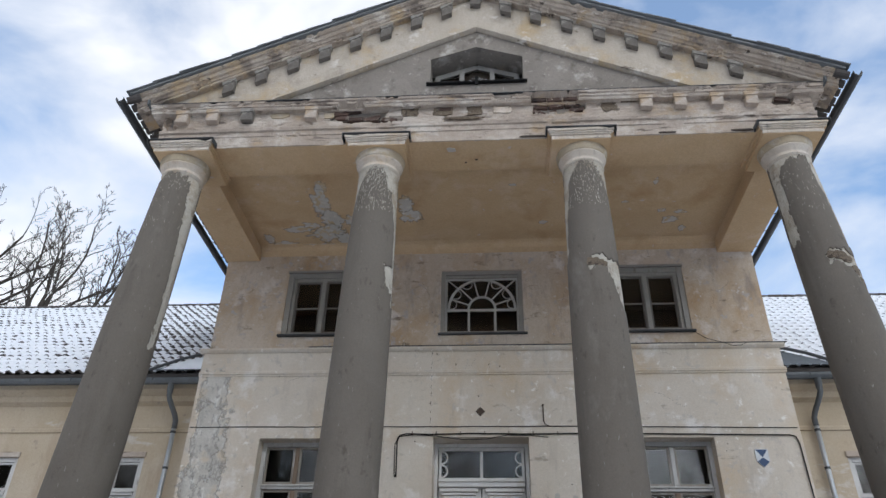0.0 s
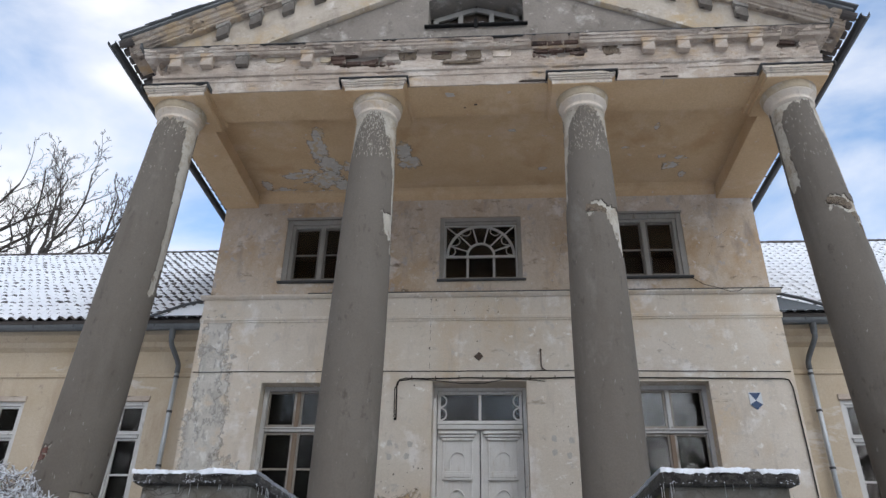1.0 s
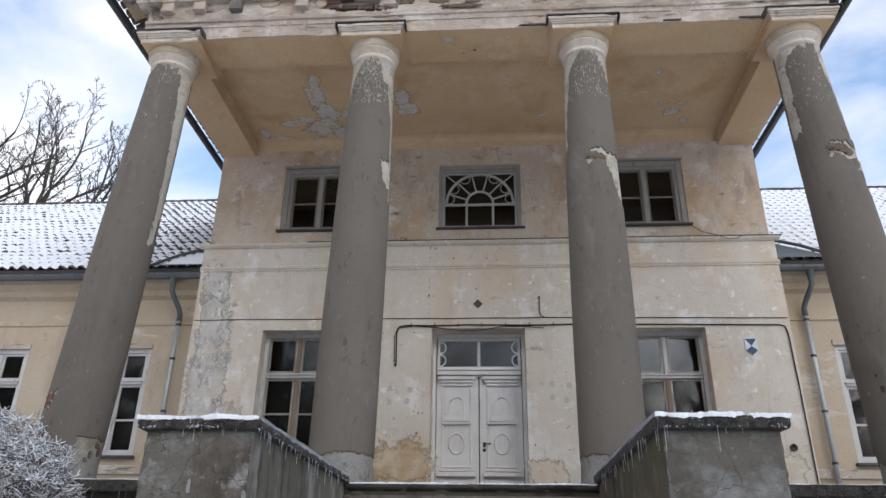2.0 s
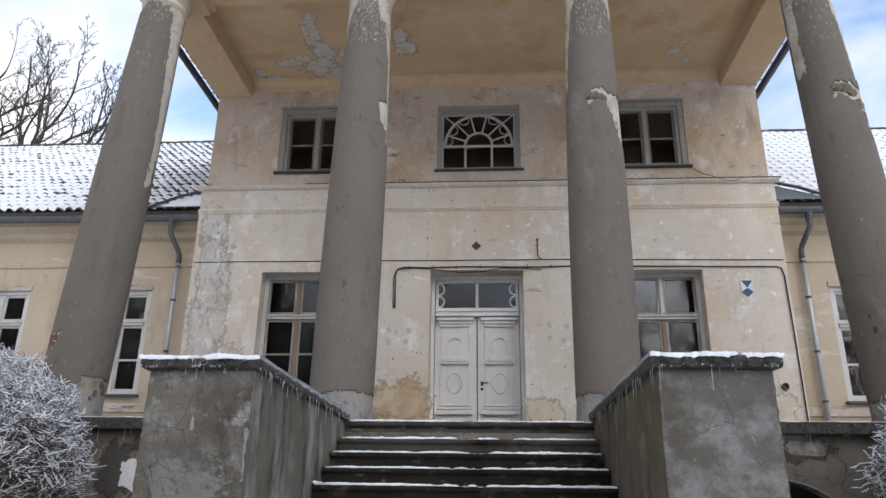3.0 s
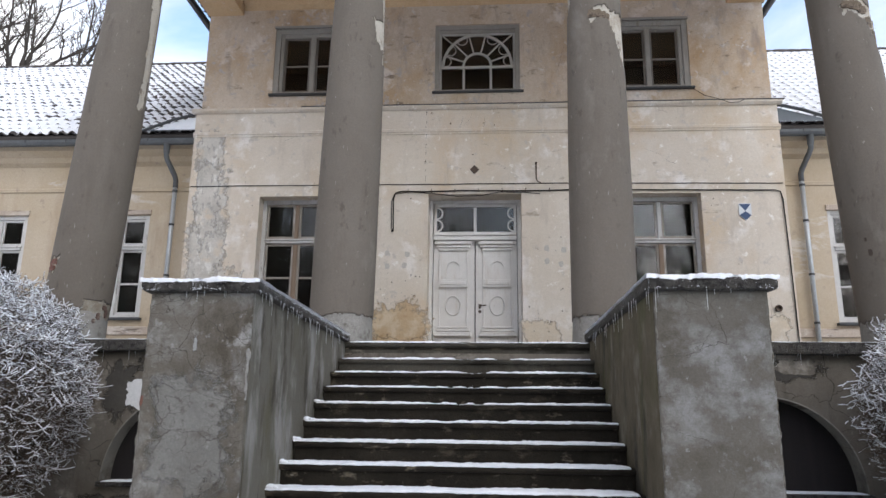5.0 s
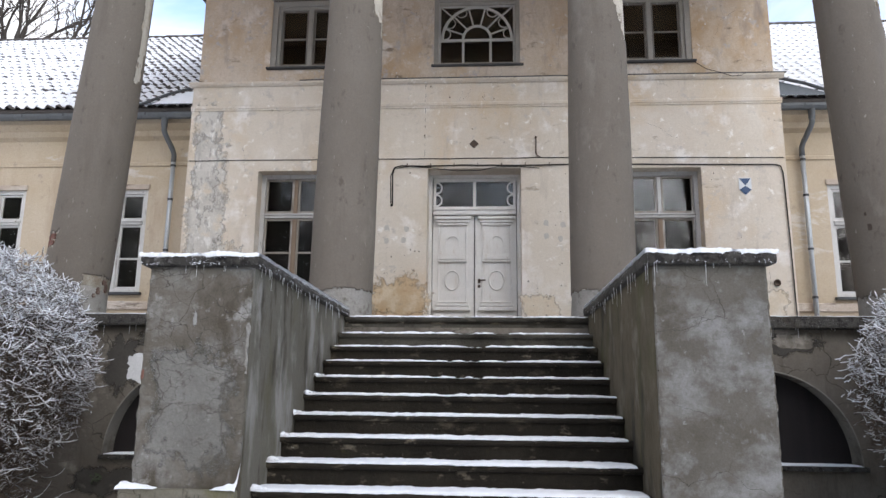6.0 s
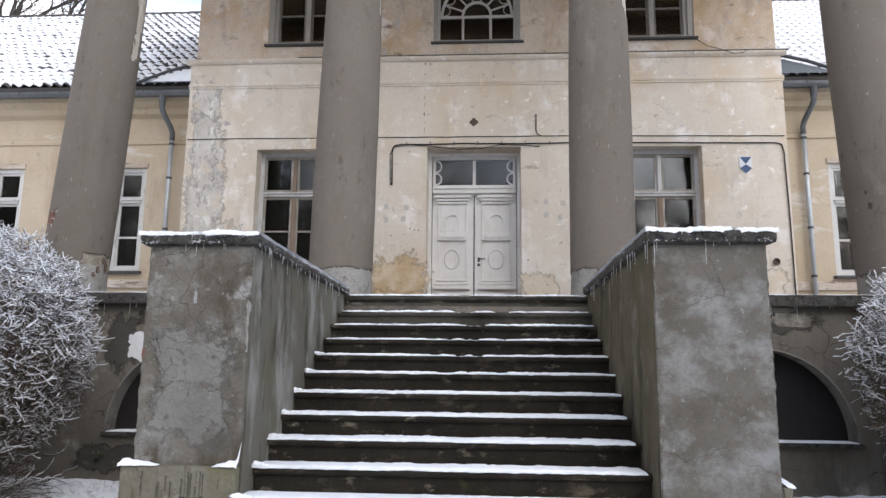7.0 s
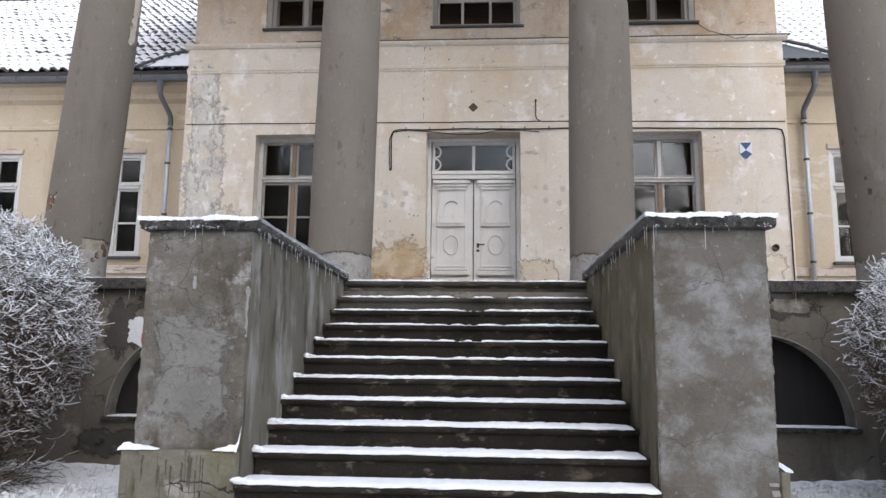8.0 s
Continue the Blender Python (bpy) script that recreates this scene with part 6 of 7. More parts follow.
# crumbs of frozen snow caught on the rough front and inner edges of the copings
def coping_frost(side, count, seed):
    rng, v, f = random.Random(seed), [], []
    a, b = sorted(PIER[side])
    low, top = (2.088, 2.168) if side < 0 else (2.10, 2.19)
    for _ in range(count):
        size, down = rng.uniform(0.002, 0.0052), rng.random() ** 2.2
        z = top + 0.004 - (top - low) * down
        if rng.random() < 0.55:
            c = Vector((rng.uniform(a - 0.05, b + 0.05), -7.262 + 0.02 * (1 - down) * rng.random(), z))
        else:
            c = Vector((PIER[side][0] - side * 0.055, rng.uniform(-7.25, TER_Y), z))
        if noise.noise(c * 7 + Vector((seed, 0, 0))) < -0.05 - 0.3 * (1 - down):
            continue
        k = len(v)
        v += [c + Vector((size * rng.uniform(0.7, 1.5) * p, size * rng.uniform(0.7, 1.3) * q, size * rng.uniform(0.6, 1.1) * w)) for p, q, w in ((1, 0, 0), (0, 1, 0), (-1, 0, 0), (0, -1, 0), (0, 0, 1), (0, 0, -1))]
        f += [(k + i, k + (i + 1) % 4, k + 4) for i in range(4)] + [(k + (i + 1) % 4, k + i, k + 5) for i in range(4)]
    ob = new("coping_frost", mesh_from("coping_frost", v, f, snow, True))
    tagged(ob, "crumbs of frozen snow on the coping edges", "snow", "", "stuff")


coping_frost(-1, 2300, 3)
coping_frost(1, 600, 4)

# icicles under the copings and ledges
def icicles(name, spots, parent, seed):
    bm = bmesh.new()
    rng = random.Random(seed)
    for x, y, z in spots:
        if rng.random() < 0.66 - 0.3 * noise.noise((x * 3, y * 3, seed)):
            continue
        n = rng.choice((1, 1, 2))
        for _ in range(n):
            h, r = rng.choice((0.03, 0.05, 0.07, 0.13)) * rng.uniform(0.7, 1.3), rng.uniform(0.002, 0.0045)
            px, py = x + rng.uniform(-0.02, 0.02), y + rng.uniform(-0.005, 0.005)
            tube(bm, [(px, py, z + 0.01), (px, py, z - 0.45 * h), (px, py, z - h)], [r, 0.6 * r, 0.0006], 5)
    tagged(part(name, bm, ice, parent, "", True), "row of short clear icicles", "icicles", "", "stuff")


for side in (-1, 1):
    a, b = sorted(PIER[side])
    inner = PIER[side][0] - side * 0.05
    low = 2.092 if side < 0 else 2.104
    spots = [(a - 0.03 + 0.05 * k, -7.236, low) for k in range(int((b - a + 0.06) / 0.05) + 1)]
    spots += [(inner, -7.2 + 0.06 * k, low) for k in range(50)]
    icicles("icicles", spots, None, 5 + side)
    c, d = sorted((side * 4.6, side * 2.27 - 0.06))
    icicles("icicles", [(c + 0.045 * k, TER_Y - 0.11, 1.972) for k in range(int((d - c) / 0.045))], None, 25 + side)

# ---- shrubs and trees ----
def strands(lines, sides=3):
    """Many thin bent tubes at once: rows of (points, radii). Returns vertices and faces."""
    verts, faces = [], []
    for pts, radii in lines:
        base = len(verts)
        for i, p in enumerate(pts):
            d = (pts[min(i + 1, len(pts) - 1)] - pts[max(i - 1, 0)]).normalized()
            side = d.cross(Vector((0.31, 0.22, 0.93)))
            if side.length < 0.1:
                side = d.cross(Vector((1, 0, 0)))
            side.normalize()
            other = d.cross(side)
            for k in range(sides):
                a = 2 * math.pi * k / sides
                verts.append(p + radii[i] * (math.cos(a) * side + math.sin(a) * other))
        for i in range(len(pts) - 1):
            for k in range(sides):
                a, b = base + i * sides + k, base + i * sides + (k + 1) % sides
                faces.append((a, b, b + sides, a + sides))
    return verts, faces


def snowy_shrub(cx, cy, cz, rx, ry, rz, seed, shoots, low_load, label):
    """A clipped leafless shrub: stems from the ground, a dense shell of twigs, and snow lying along the twigs."""
    rng = random.Random(seed)
    shrub = thing("shrub", label, "shrub", (0, 0, 0), "clipped shrubs by the stairs")
    foot = Vector((cx, cy, -0.15))

    def shell(a, h, grow=1.0):
        c = math.sqrt(max(0.0, 1 - h * h))
        d = Vector((math.cos(a) * c, math.sin(a) * c, h))
        lump = 1 + 0.10 * noise.noise(d * 2.2 + Vector((seed, 0, 0))) + 0.05 * noise.noise(d * 6)
        if h < -0.2:
            c *= 1 - 0.35 * (-h - 0.2)
        return Vector((cx + rx * d.x * grow * lump, cy + ry * d.y * grow * lump, cz + rz * d.z * grow * lump)), d

    stems, twigs, white = [], [], []
    for k in range(170):
        end, d = shell(rng.uniform(0, 2 * math.pi), rng.uniform(-0.9, 0.9), rng.uniform(0.7, 1.0))
        start = foot + Vector((rng.uniform(-0.25, 0.25), rng.uniform(-0.25, 0.25), 0.0))
        mid = start.lerp(end, 0.5) + Vector((rng.uniform(-0.16, 0.16), rng.uniform(-0.16, 0.16), 0.12 * rz))
        stems.append(([start, start.lerp(mid, 0.5) + Vector((0, 0, 0.05)), mid, mid.lerp(end, 0.55) + Vector((rng.uniform(-0.06, 0.06), rng.uniform(-0.06, 0.06), 0.03)), end], [0.016, 0.013, 0.010, 0.007, 0.004]))

    def spray(p, way, n, r, load, steps):
        """One crooked twig and the snow along its upper side; returns its points."""
        pts, d = [p], way
        for _ in range(steps):
            d = (d + 0.42 * Vector((rng.uniform(-1, 1), rng.uniform(-1, 1), rng.uniform(-0.8, 0.9)))).normalized()
            pts.append(pts[-1] + d * (n / steps))
        twigs.append((pts, [r * (1.2 - 0.6 * k / steps) for k in range(steps + 1)]))
        if rng.random() < load:
            s = rng.uniform(0.0030, 0.0078) * (0.75 + 0.35 * load)
            run = [q + Vector((0, 0, r + 0.6 * s)) for q in pts]
            white.append((run, [s * rng.uniform(0.65, 1.3) * (0.75 if k in (0, len(run) - 1) else 1) for k in range(len(run))]))
        return pts

    for k in range(9000):
        h = rng.uniform(-0.95, 1.0)
        grow = rng.uniform(0.86, 1.0) if rng.random() < 0.72 else rng.uniform(0.6, 0.88)
        p, d = shell(rng.uniform(0, 2 * math.pi), h, grow)
        load = (low_load + (0.9 - low_load) * (h * 0.5 + 0.5) ** 1.2) * (1.0 if grow > 0.86 else 0.5)
        way = (0.35 * d + Vector((rng.uniform(-1, 1), rng.uniform(-1, 1), rng.uniform(-0.45, 0.6)))).normalized()
        n, r = rng.uniform(0.09, 0.22), rng.uniform(0.0020, 0.0038)
        pts = spray(p - way * 0.55 * n, way, n, r, load, 5)
        for q in rng.sample(pts[1:], 2):
            spray(q, (way + 1.0 * Vector((rng.uniform(-1, 1), rng.uniform(-1, 1), rng.uniform(-0.5, 0.9)))).normalized(), rng.uniform(0.04, 0.09), 0.8 * r, load, 2)
    # long bare shoots low down
    for k in range(shoots):
        p, d = shell(rng.uniform(0, 2 * math.pi), rng.uniform(-1.0, 0.10), rng.uniform(0.6, 0.97))
        way = (0.6 * d + Vector((rng.uniform(-1, 1), rng.uniform(-1, 1), rng.uniform(-0.7, 0.5)))).normalized()
        if k % 4 == 0:
            # shoots that sprawl over the ground round the foot
            a, out, up = rng.uniform(0, 2 * math.pi), rng.uniform(0.35, 0.84), rng.random() ** 1.6
            p = Vector((cx + rx * out * math.cos(a), cy + ry * out * math.sin(a), -0.03 + 0.55 * up))
            way = Vector((math.cos(a) + rng.uniform(-0.7, 0.7), math.sin(a) + rng.uniform(-0.7, 0.7), rng.uniform(-0.25, 0.7))).normalized()
        spray(p - way * 0.15, way, rng.uniform(0.18, 0.40), rng.uniform(0.0022, 0.0042), 0.07 + 0.5 * low_load, 5)
    for name, rows, mat, lab in (("stem_cluster", stems, twig_bark, "brown stems"), ("twigs", twigs, twig_bark, "tangled bare brown twigs"), ("twig_snow", white, snow, "snow lying along the twigs")):
        v, f = strands(rows, 3 if name != "stem_cluster" else 5)
        ob = new(name, mesh_from(name, v, f, mat, True))
        ob.parent = shrub
        tagged(ob, lab, "", "", "stuff")
    return shrub


snowy_shrub(-5.04, -5.45, 1.38, 1.29, 1.26, 1.25, 3, 4600, 0.20, "round clipped leafless shrub covered in snow beside the stairs")
snowy_shrub(4.95, -5.45, 1.27, 1.32, 1.28, 1.26, 8, 6800, 0.05, "round clipped leafless shrub, snowy on top and bare below")


def bare_tree(trunk_len, stems, stem_len, fan, lean, seed, label, at, girth=0.30, fine=4):
    """A leafless tree: a tapered trunk, a fan of upright crooked boughs, and branches that divide into fine twigs."""
    rng = random.Random(seed)
    tree = thing("tree", label, "tree", at, "bare trees")
    trunk, boughs, twigs = [], [], []

    def grow(p, d, length, r, level):
        pts, radii, q = [p.copy()], [r], p.copy()
        n = 8 if level < 2 else 6 if level < 4 else 4
        wild = 0.04 if level == 0 else 0.21 + 0.05 * level
        for i in range(n):
            d = (d + Vector((rng.uniform(-1, 1), rng.uniform(-1, 1), rng.uniform(-0.5, 0.5))) * wild + Vector((0, 0, 0.07 if level else 0))).normalized()
            q = q + d * (length / n)
            pts.append(q.copy())
            radii.append(max(0.011, r * (1 - 0.62 * (i + 1) / n)))
            if 0 < level < fine and i > 0 and rng.random() < 0.90:
                side = d.cross(Vector((rng.uniform(-1, 1), rng.uniform(-1, 1), rng.uniform(-1, 1)))).normalized()
                grow(q, (d + side * rng.uniform(0.45, 0.95)).normalized(), length * rng.uniform(0.26, 0.52) * (1 - 0.35 * i / n), radii[-1] * rng.uniform(0.5, 0.7), level + 1)
        (trunk if level == 0 else boughs if level < 3 else twigs).append((pts, radii))
        return q, radii[-1]

    top, r = grow(Vector((0, 0, -0.2)), Vector((0, 0, 1)), trunk_len, girth, 0)
    for k in range(stems):
        a = radians(fan) * ((2 * k + 1) / stems - 1 + rng.uniform(-0.12, 0.12))
        way = Vector((math.sin(a) + lean, rng.uniform(-0.35, 0.35) * math.sin(radians(fan)), math.cos(a))).normalized()
        grow(top - Vector((0, 0, rng.uniform(0.0, 0.05) * trunk_len)), way, stem_len * rng.uniform(0.75, 1.05), r * rng.uniform(0.55, 0.85), 1)
    for name, rows, sides in (("trunk", trunk, 10), ("boughs", boughs, 6), ("twigs", twigs, 3)):
        v, f = strands(rows, sides)
        ob = new(name, mesh_from(name, v, f, bark, True))
        ob.parent = tree
        if name != "trunk":
            tagged(ob, "fine crooked twigs" if name == "twigs" else "crooked dark boughs", "", "", "stuff")
    return tree


tree_a = bare_tree(15.2, 7, 6.4, 30, 0.22, 11, "leafless tree with many upright boughs behind the snowy roof", (-20.7, 16.0, 0), 0.30, 5)
tree_b = bare_tree(16.2, 11, 7.4, 82, 0.15, 23, "tall leafless tree with wide crooked branches", (-26.8, 16.5, 0), 0.46)
tree_c = bare_tree(15.6, 3, 4.6, 34, 0.35, 31, "slender forked leafless tree behind the roof", (-18.3, 16.5, 0), 0.26, 5)
tree_d = bare_tree(17.0, 7, 4.2, 40, 0.0, 43, "small leafless tree far behind the roof", (-26.6, 23.0, 0), 0.22, 5)
for src, x, y, turn in ((tree_b, -9.0, -34.0, 40), (tree_a, 1.0, -36.0, 120), (tree_b, 9.0, -40.0, 200), (tree_b, -20.0, -33.0, 75), (tree_a, 24.0, -42.0, 10), (tree_b, -14.0, -42.0, 300), (tree_b, -2.0, -44.0, 160),
                        (tree_a, -28.0, -38.0, 20), (tree_b, -34.0, -30.0, 230), (tree_c, -5.5, -31.0, 90), (tree_b, 36.0, -36.0, 140),
                        (tree_b, -6.0, -27.0, 15), (tree_b, 5.0, -29.0, 260), (tree_b, -13.0, -28.0, 110), (tree_b, 13.0, -27.0, 330), (tree_b, -24.0, -27.0, 180), (tree_b, 19.0, -30.0, 60),
                        (tree_b, -17.5, -26.0, 330), (tree_b, -28.0, -25.0, 50)):
    copy_thing(src, pose(x, y, -7.0, 0, 0, turn))


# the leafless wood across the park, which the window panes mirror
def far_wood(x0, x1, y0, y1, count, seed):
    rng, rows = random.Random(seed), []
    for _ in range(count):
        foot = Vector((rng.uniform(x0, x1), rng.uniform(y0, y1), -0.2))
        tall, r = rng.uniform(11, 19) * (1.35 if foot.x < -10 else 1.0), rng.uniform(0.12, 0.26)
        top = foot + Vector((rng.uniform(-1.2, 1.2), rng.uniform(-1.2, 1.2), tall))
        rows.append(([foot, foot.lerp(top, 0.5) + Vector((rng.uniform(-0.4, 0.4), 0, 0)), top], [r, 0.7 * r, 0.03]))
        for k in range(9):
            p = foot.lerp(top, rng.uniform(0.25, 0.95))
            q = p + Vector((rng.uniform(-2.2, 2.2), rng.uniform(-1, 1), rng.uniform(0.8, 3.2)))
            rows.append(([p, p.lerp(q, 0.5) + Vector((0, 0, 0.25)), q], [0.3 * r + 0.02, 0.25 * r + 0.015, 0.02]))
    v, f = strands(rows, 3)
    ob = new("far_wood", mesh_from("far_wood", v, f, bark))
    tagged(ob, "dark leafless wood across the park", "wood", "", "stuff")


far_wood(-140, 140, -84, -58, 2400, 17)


# crumbs of frozen snow and blades of dead grass on the lawn beside the stairs
def lawn_litter(x0, x1, y0, y1, lumps, blades, seed):
    rng, sv, sf, gv, gf = random.Random(seed), [], [], [], []
    for _ in range(lumps):
        x, y, r = rng.uniform(x0, x1), rng.uniform(y0, y1), rng.uniform(0.012, 0.045)
        z, b = ground_z(x, y) + 0.25 * r, len(sv)
        sv += [Vector((x + r * rng.uniform(0.6, 1.3) * a, y + r * rng.uniform(0.6, 1.3) * c, z + 0.6 * r * e)) for a, c, e in ((1, 0, 0), (0, 1, 0), (-1, 0, 0), (0, -1, 0), (0, 0, 1), (0, 0, -1))]
        sf += [(b + p, b + (p + 1) % 4, b + 4) for p in range(4)] + [(b + (p + 1) % 4, b + p, b + 5) for p in range(4)]
    for _ in range(blades):
        x, y = rng.uniform(x0, x1), rng.uniform(y0, y1)
        if noise.noise((x * 1.3, y * 1.3, seed)) < 0.0:
            continue
        z, h, a, b = ground_z(x, y), rng.uniform(0.03, 0.09), rng.uniform(0, 6.3), len(gv)
        dx, dy = math.cos(a), math.sin(a)
        gv += [Vector((x - 0.003 * dy, y + 0.003 * dx, z)), Vector((x + 0.003 * dy, y - 0.003 * dx, z)), Vector((x + 0.5 * h * dx, y + 0.5 * h * dy, z + h))]
        gf.append((b, b + 1, b + 2))
    ob = new("snow_crumbs", mesh_from("snow_crumbs", sv, sf, snow, True))
    tagged(ob, "crumbs of frozen snow on the lawn", "snow", "", "stuff")
    ob = new("grass", mesh_from("grass", gv, gf, dead_grass))
    tagged(ob, "short dead grass poking through thin snow", "grass", "", "stuff")


dead_grass = surface("dead_grass", (0.13, 0.11, 0.06), (0.20, 0.17, 0.10), 0.9, 9, 40, 0.0)
lawn_litter(-8.0, -2.35, -7.6, -4.0, 4200, 2600, 5)
lawn_litter(2.25, 8.0, -7.2, -4.0, 3200, 2000, 6)

# ---- small things on the walls ----
def cable(name, pts, r, label, group="cables"):
    dense = []
    for a, b in zip(pts, pts[1:]):
        a, b = Vector(a), Vector(b)
        n = max(1, int((b - a).length / 0.12))
        for k in range(n):
            p = a.lerp(b, k / n)
            dense.append(p + Vector((0.004 * noise.noise((p.x * 4, p.z * 4, 1)), 0, 0.010 * noise.noise((p.x * 2.3, p.z * 2.3, 7)))))
    dense.append(Vector(pts[-1]))
    ob = part(name, tube(bmesh.new(), dense, r, 6), cable_black, None, "", True)
    return tagged(ob, label, "cable", group)


cable("cable", [(-5.27, -0.012, 5.335), (-1.6, -0.012, 5.33), (0.9, -0.012, 5.325), (1.04, -0.012, 5.33), (5.3, -0.012, 5.29)], 0.007, "thin black cable running across the cream wall")
cable("cable", [(-1.50, -0.02, 4.48), (-1.51, -0.02, 5.05), (-1.47, -0.02, 5.17), (-1.36, -0.02, 5.20), (-0.95, -0.02, 5.19), (-0.3, -0.02, 5.20), (0.9, -0.02, 5.19), (2.0, -0.02, 5.20), (5.15, -0.02, 5.16), (5.24, -0.02, 5.13), (5.27, -0.02, 5.0), (5.29, -0.02, 3.9), (5.30, -0.02, 2.08)], 0.011, "black cable bent round the door head and down the corner")
cable("cable", [(-1.53, -0.035, 4.5), (-1.545, -0.035, 5.0), (-1.49, -0.035, 5.14), (-1.2, -0.035, 5.185), (-0.8, -0.03, 5.15), (-0.35, -0.03, 5.09), (0.05, -0.03, 5.10), (0.4, -0.03, 5.17), (0.8, -0.03, 5.16), (1.1, -0.03, 5.13)], 0.0075, "loose black cable sagging over the door")
cable("loose_wire", [(3.92, 0.06, 7.13), (4.1, 0.02, 6.98), (4.3, -0.09, 6.86), (4.5, -0.09, 6.78), (4.66, -0.09, 6.79), (4.75, -0.09, 6.84)], 0.005, "thin loose wire hanging below the window", "cables")
for z0, z1 in ((5.38, 5.50), (5.58, 5.63), (5.72, 5.80), (5.90, 5.98), (6.04, 6.09), (6.18, 6.30), (6.50, 6.56), (6.66, 6.72)):
    cable("thin_wire", [(-0.945, -0.004, z0), (-0.94, -0.004, z1)], 0.0024, "short rusted length of old wire on the wall", "cables")
for k in range(9):
    x = -1.25 + 0.42 * k
    tagged(part("cable_clip", boxes((x - 0.008, x + 0.008, -0.045, 0.0, 5.175, 5.235), bevel=0.003), iron), "small iron cable clip", "clip", "cable clips")
bm = lathe(bmesh.new(), [(0.0, -0.022), (0.018, -0.018), (0.024, 0.0), (0.018, 0.02), (0.0, 0.024)], 0, 0, 12)
ob = tagged(part("cable_end", bm, cable_black, None, "", True), "black taped end of the old cable", "cable end")
ob.matrix_world = pose(-1.512, -0.027, 4.47)
bm = tube(bmesh.new(), [(1.04, 0.0, 5.70), (1.04, -0.06, 5.70), (1.04, -0.05, 5.66), (1.04, -0.02, 5.5), (1.04, -0.02, 5.42), (1.06, -0.02, 5.37), (1.12, -0.02, 5.335)], [0.018, 0.018, 0.012, 0.011, 0.011, 0.010, 0.009], 8)
tagged(part("iron_hook", bm, iron), "small iron bracket with a cable end on the wall", "bracket")
bm = boxes((-0.06, 0.06, -0.02, 0.0, -0.06, 0.06), bevel=0.006)
ob = tagged(part("diamond_plate", bm, iron), "small rusty square plate set on its corner", "plate")
ob.matrix_world = pose(-0.06, -0.001, 5.60, 0, 45, 0)


def blue_shield(x, z):
    """A heritage shield: a blue square on its corner, a blue triangle above, white at both sides."""
    s = thing("shield_sign", "small blue and white enamel shield sign on the wall", "sign")
    w, h, y = 0.105, 0.155, -0.004

    def flat(name, pts, mat, y0, y1):
        bm = bmesh.new()
        a = [bm.verts.new((x + px, y0, z + pz)) for px, pz in pts]
        b = [bm.verts.new((x + px, y1, z + pz)) for px, pz in pts]
        bm.faces.new(a)
        bm.faces.new(b[::-1])
        n = len(pts)
        for i in range(n):
            bm.faces.new((a[i], b[i], b[(i + 1) % n], a[(i + 1) % n]))
        bmesh.ops.recalc_face_normals(bm, faces=bm.faces)
        part(name, bm, mat, s)

    flat("plate", [(-w, h), (-w, -0.35 * h), (0, -h), (w, -0.35 * h), (w, h)], enamel_white, y - 0.008, y)
    flat("blue_triangle", [(-0.92 * w, 0.93 * h), (0, 0.1 * h), (0.92 * w, 0.93 * h)], enamel_blue, y - 0.011, y - 0.0085)
    flat("blue_square", [(-0.95 * w, -0.38 * h), (0, -0.95 * h), (0.95 * w, -0.38 * h), (0, 0.08 * h)], enamel_blue, y - 0.011, y - 0.0085)


blue_shield(4.62, 4.77)
bm = lathe(bmesh.new(), [(0.055, 0.0), (0.06, 0.03), (0.04, 0.03), (0.038, -0.02), (0.0, -0.02)], 0, 0, 18)
ob = tagged(part("vent_pipe_end", bm, iron, None, "", True), "short rusty pipe end in the wall", "pipe")
ob.matrix_world = pose(5.02, -0.004, 3.09, 90, 0, 0)

# bolts and old holes in the plaster
hole_me = mesh_of("bolt_hole", lathe(bmesh.new(), [(0.018, 0.0), (0.015, 0.006), (0.0, 0.008)], 0, 0, 8), dark_gap)
rng = random.Random(4)
spots = [(-0.94, 6.73), (-0.95, 6.44), (-0.94, 6.1), (-0.94, 5.94), (-0.95, 5.77), (-0.09, 5.89), (-0.25, 6.47), (-0.5, 6.5), (0.1, 6.5), (0.3, 6.46), (-4.09, 4.96), (-4.1, 4.59), (-4.14, 4.3), (-4.55, 3.9), (-4.45, 3.9), (-4.5, 3.7), (-1.75, 5.06), (-1.2, 5.07), (1.55, 5.03), (1.25, 4.34), (1.45, 4.34), (1.36, 4.1), (4.1, 5.02), (4.06, 4.9), (-0.85, 6.72), (-4.62, 3.86)]
spots += [(rng.uniform(-1.75, -0.95), rng.uniform(3.2, 3.75)) for _ in range(14)] + [(rng.uniform(0.85, 1.5), rng.uniform(2.3, 3.6)) for _ in range(12)] + [(rng.uniform(-4.9, -4.0), rng.uniform(2.6, 5)) for _ in range(8)]
for x, z in spots:
    ob = new("bolt_hole", hole_me)
    ob.parent = wall_low
    s = rng.uniform(0.3, 0.7)
    ob.matrix_local = pose(x, 0.0, z, 90, 0, 0) @ Matrix.Diagonal((s, s * rng.uniform(0.8, 1.6), 1, 1))

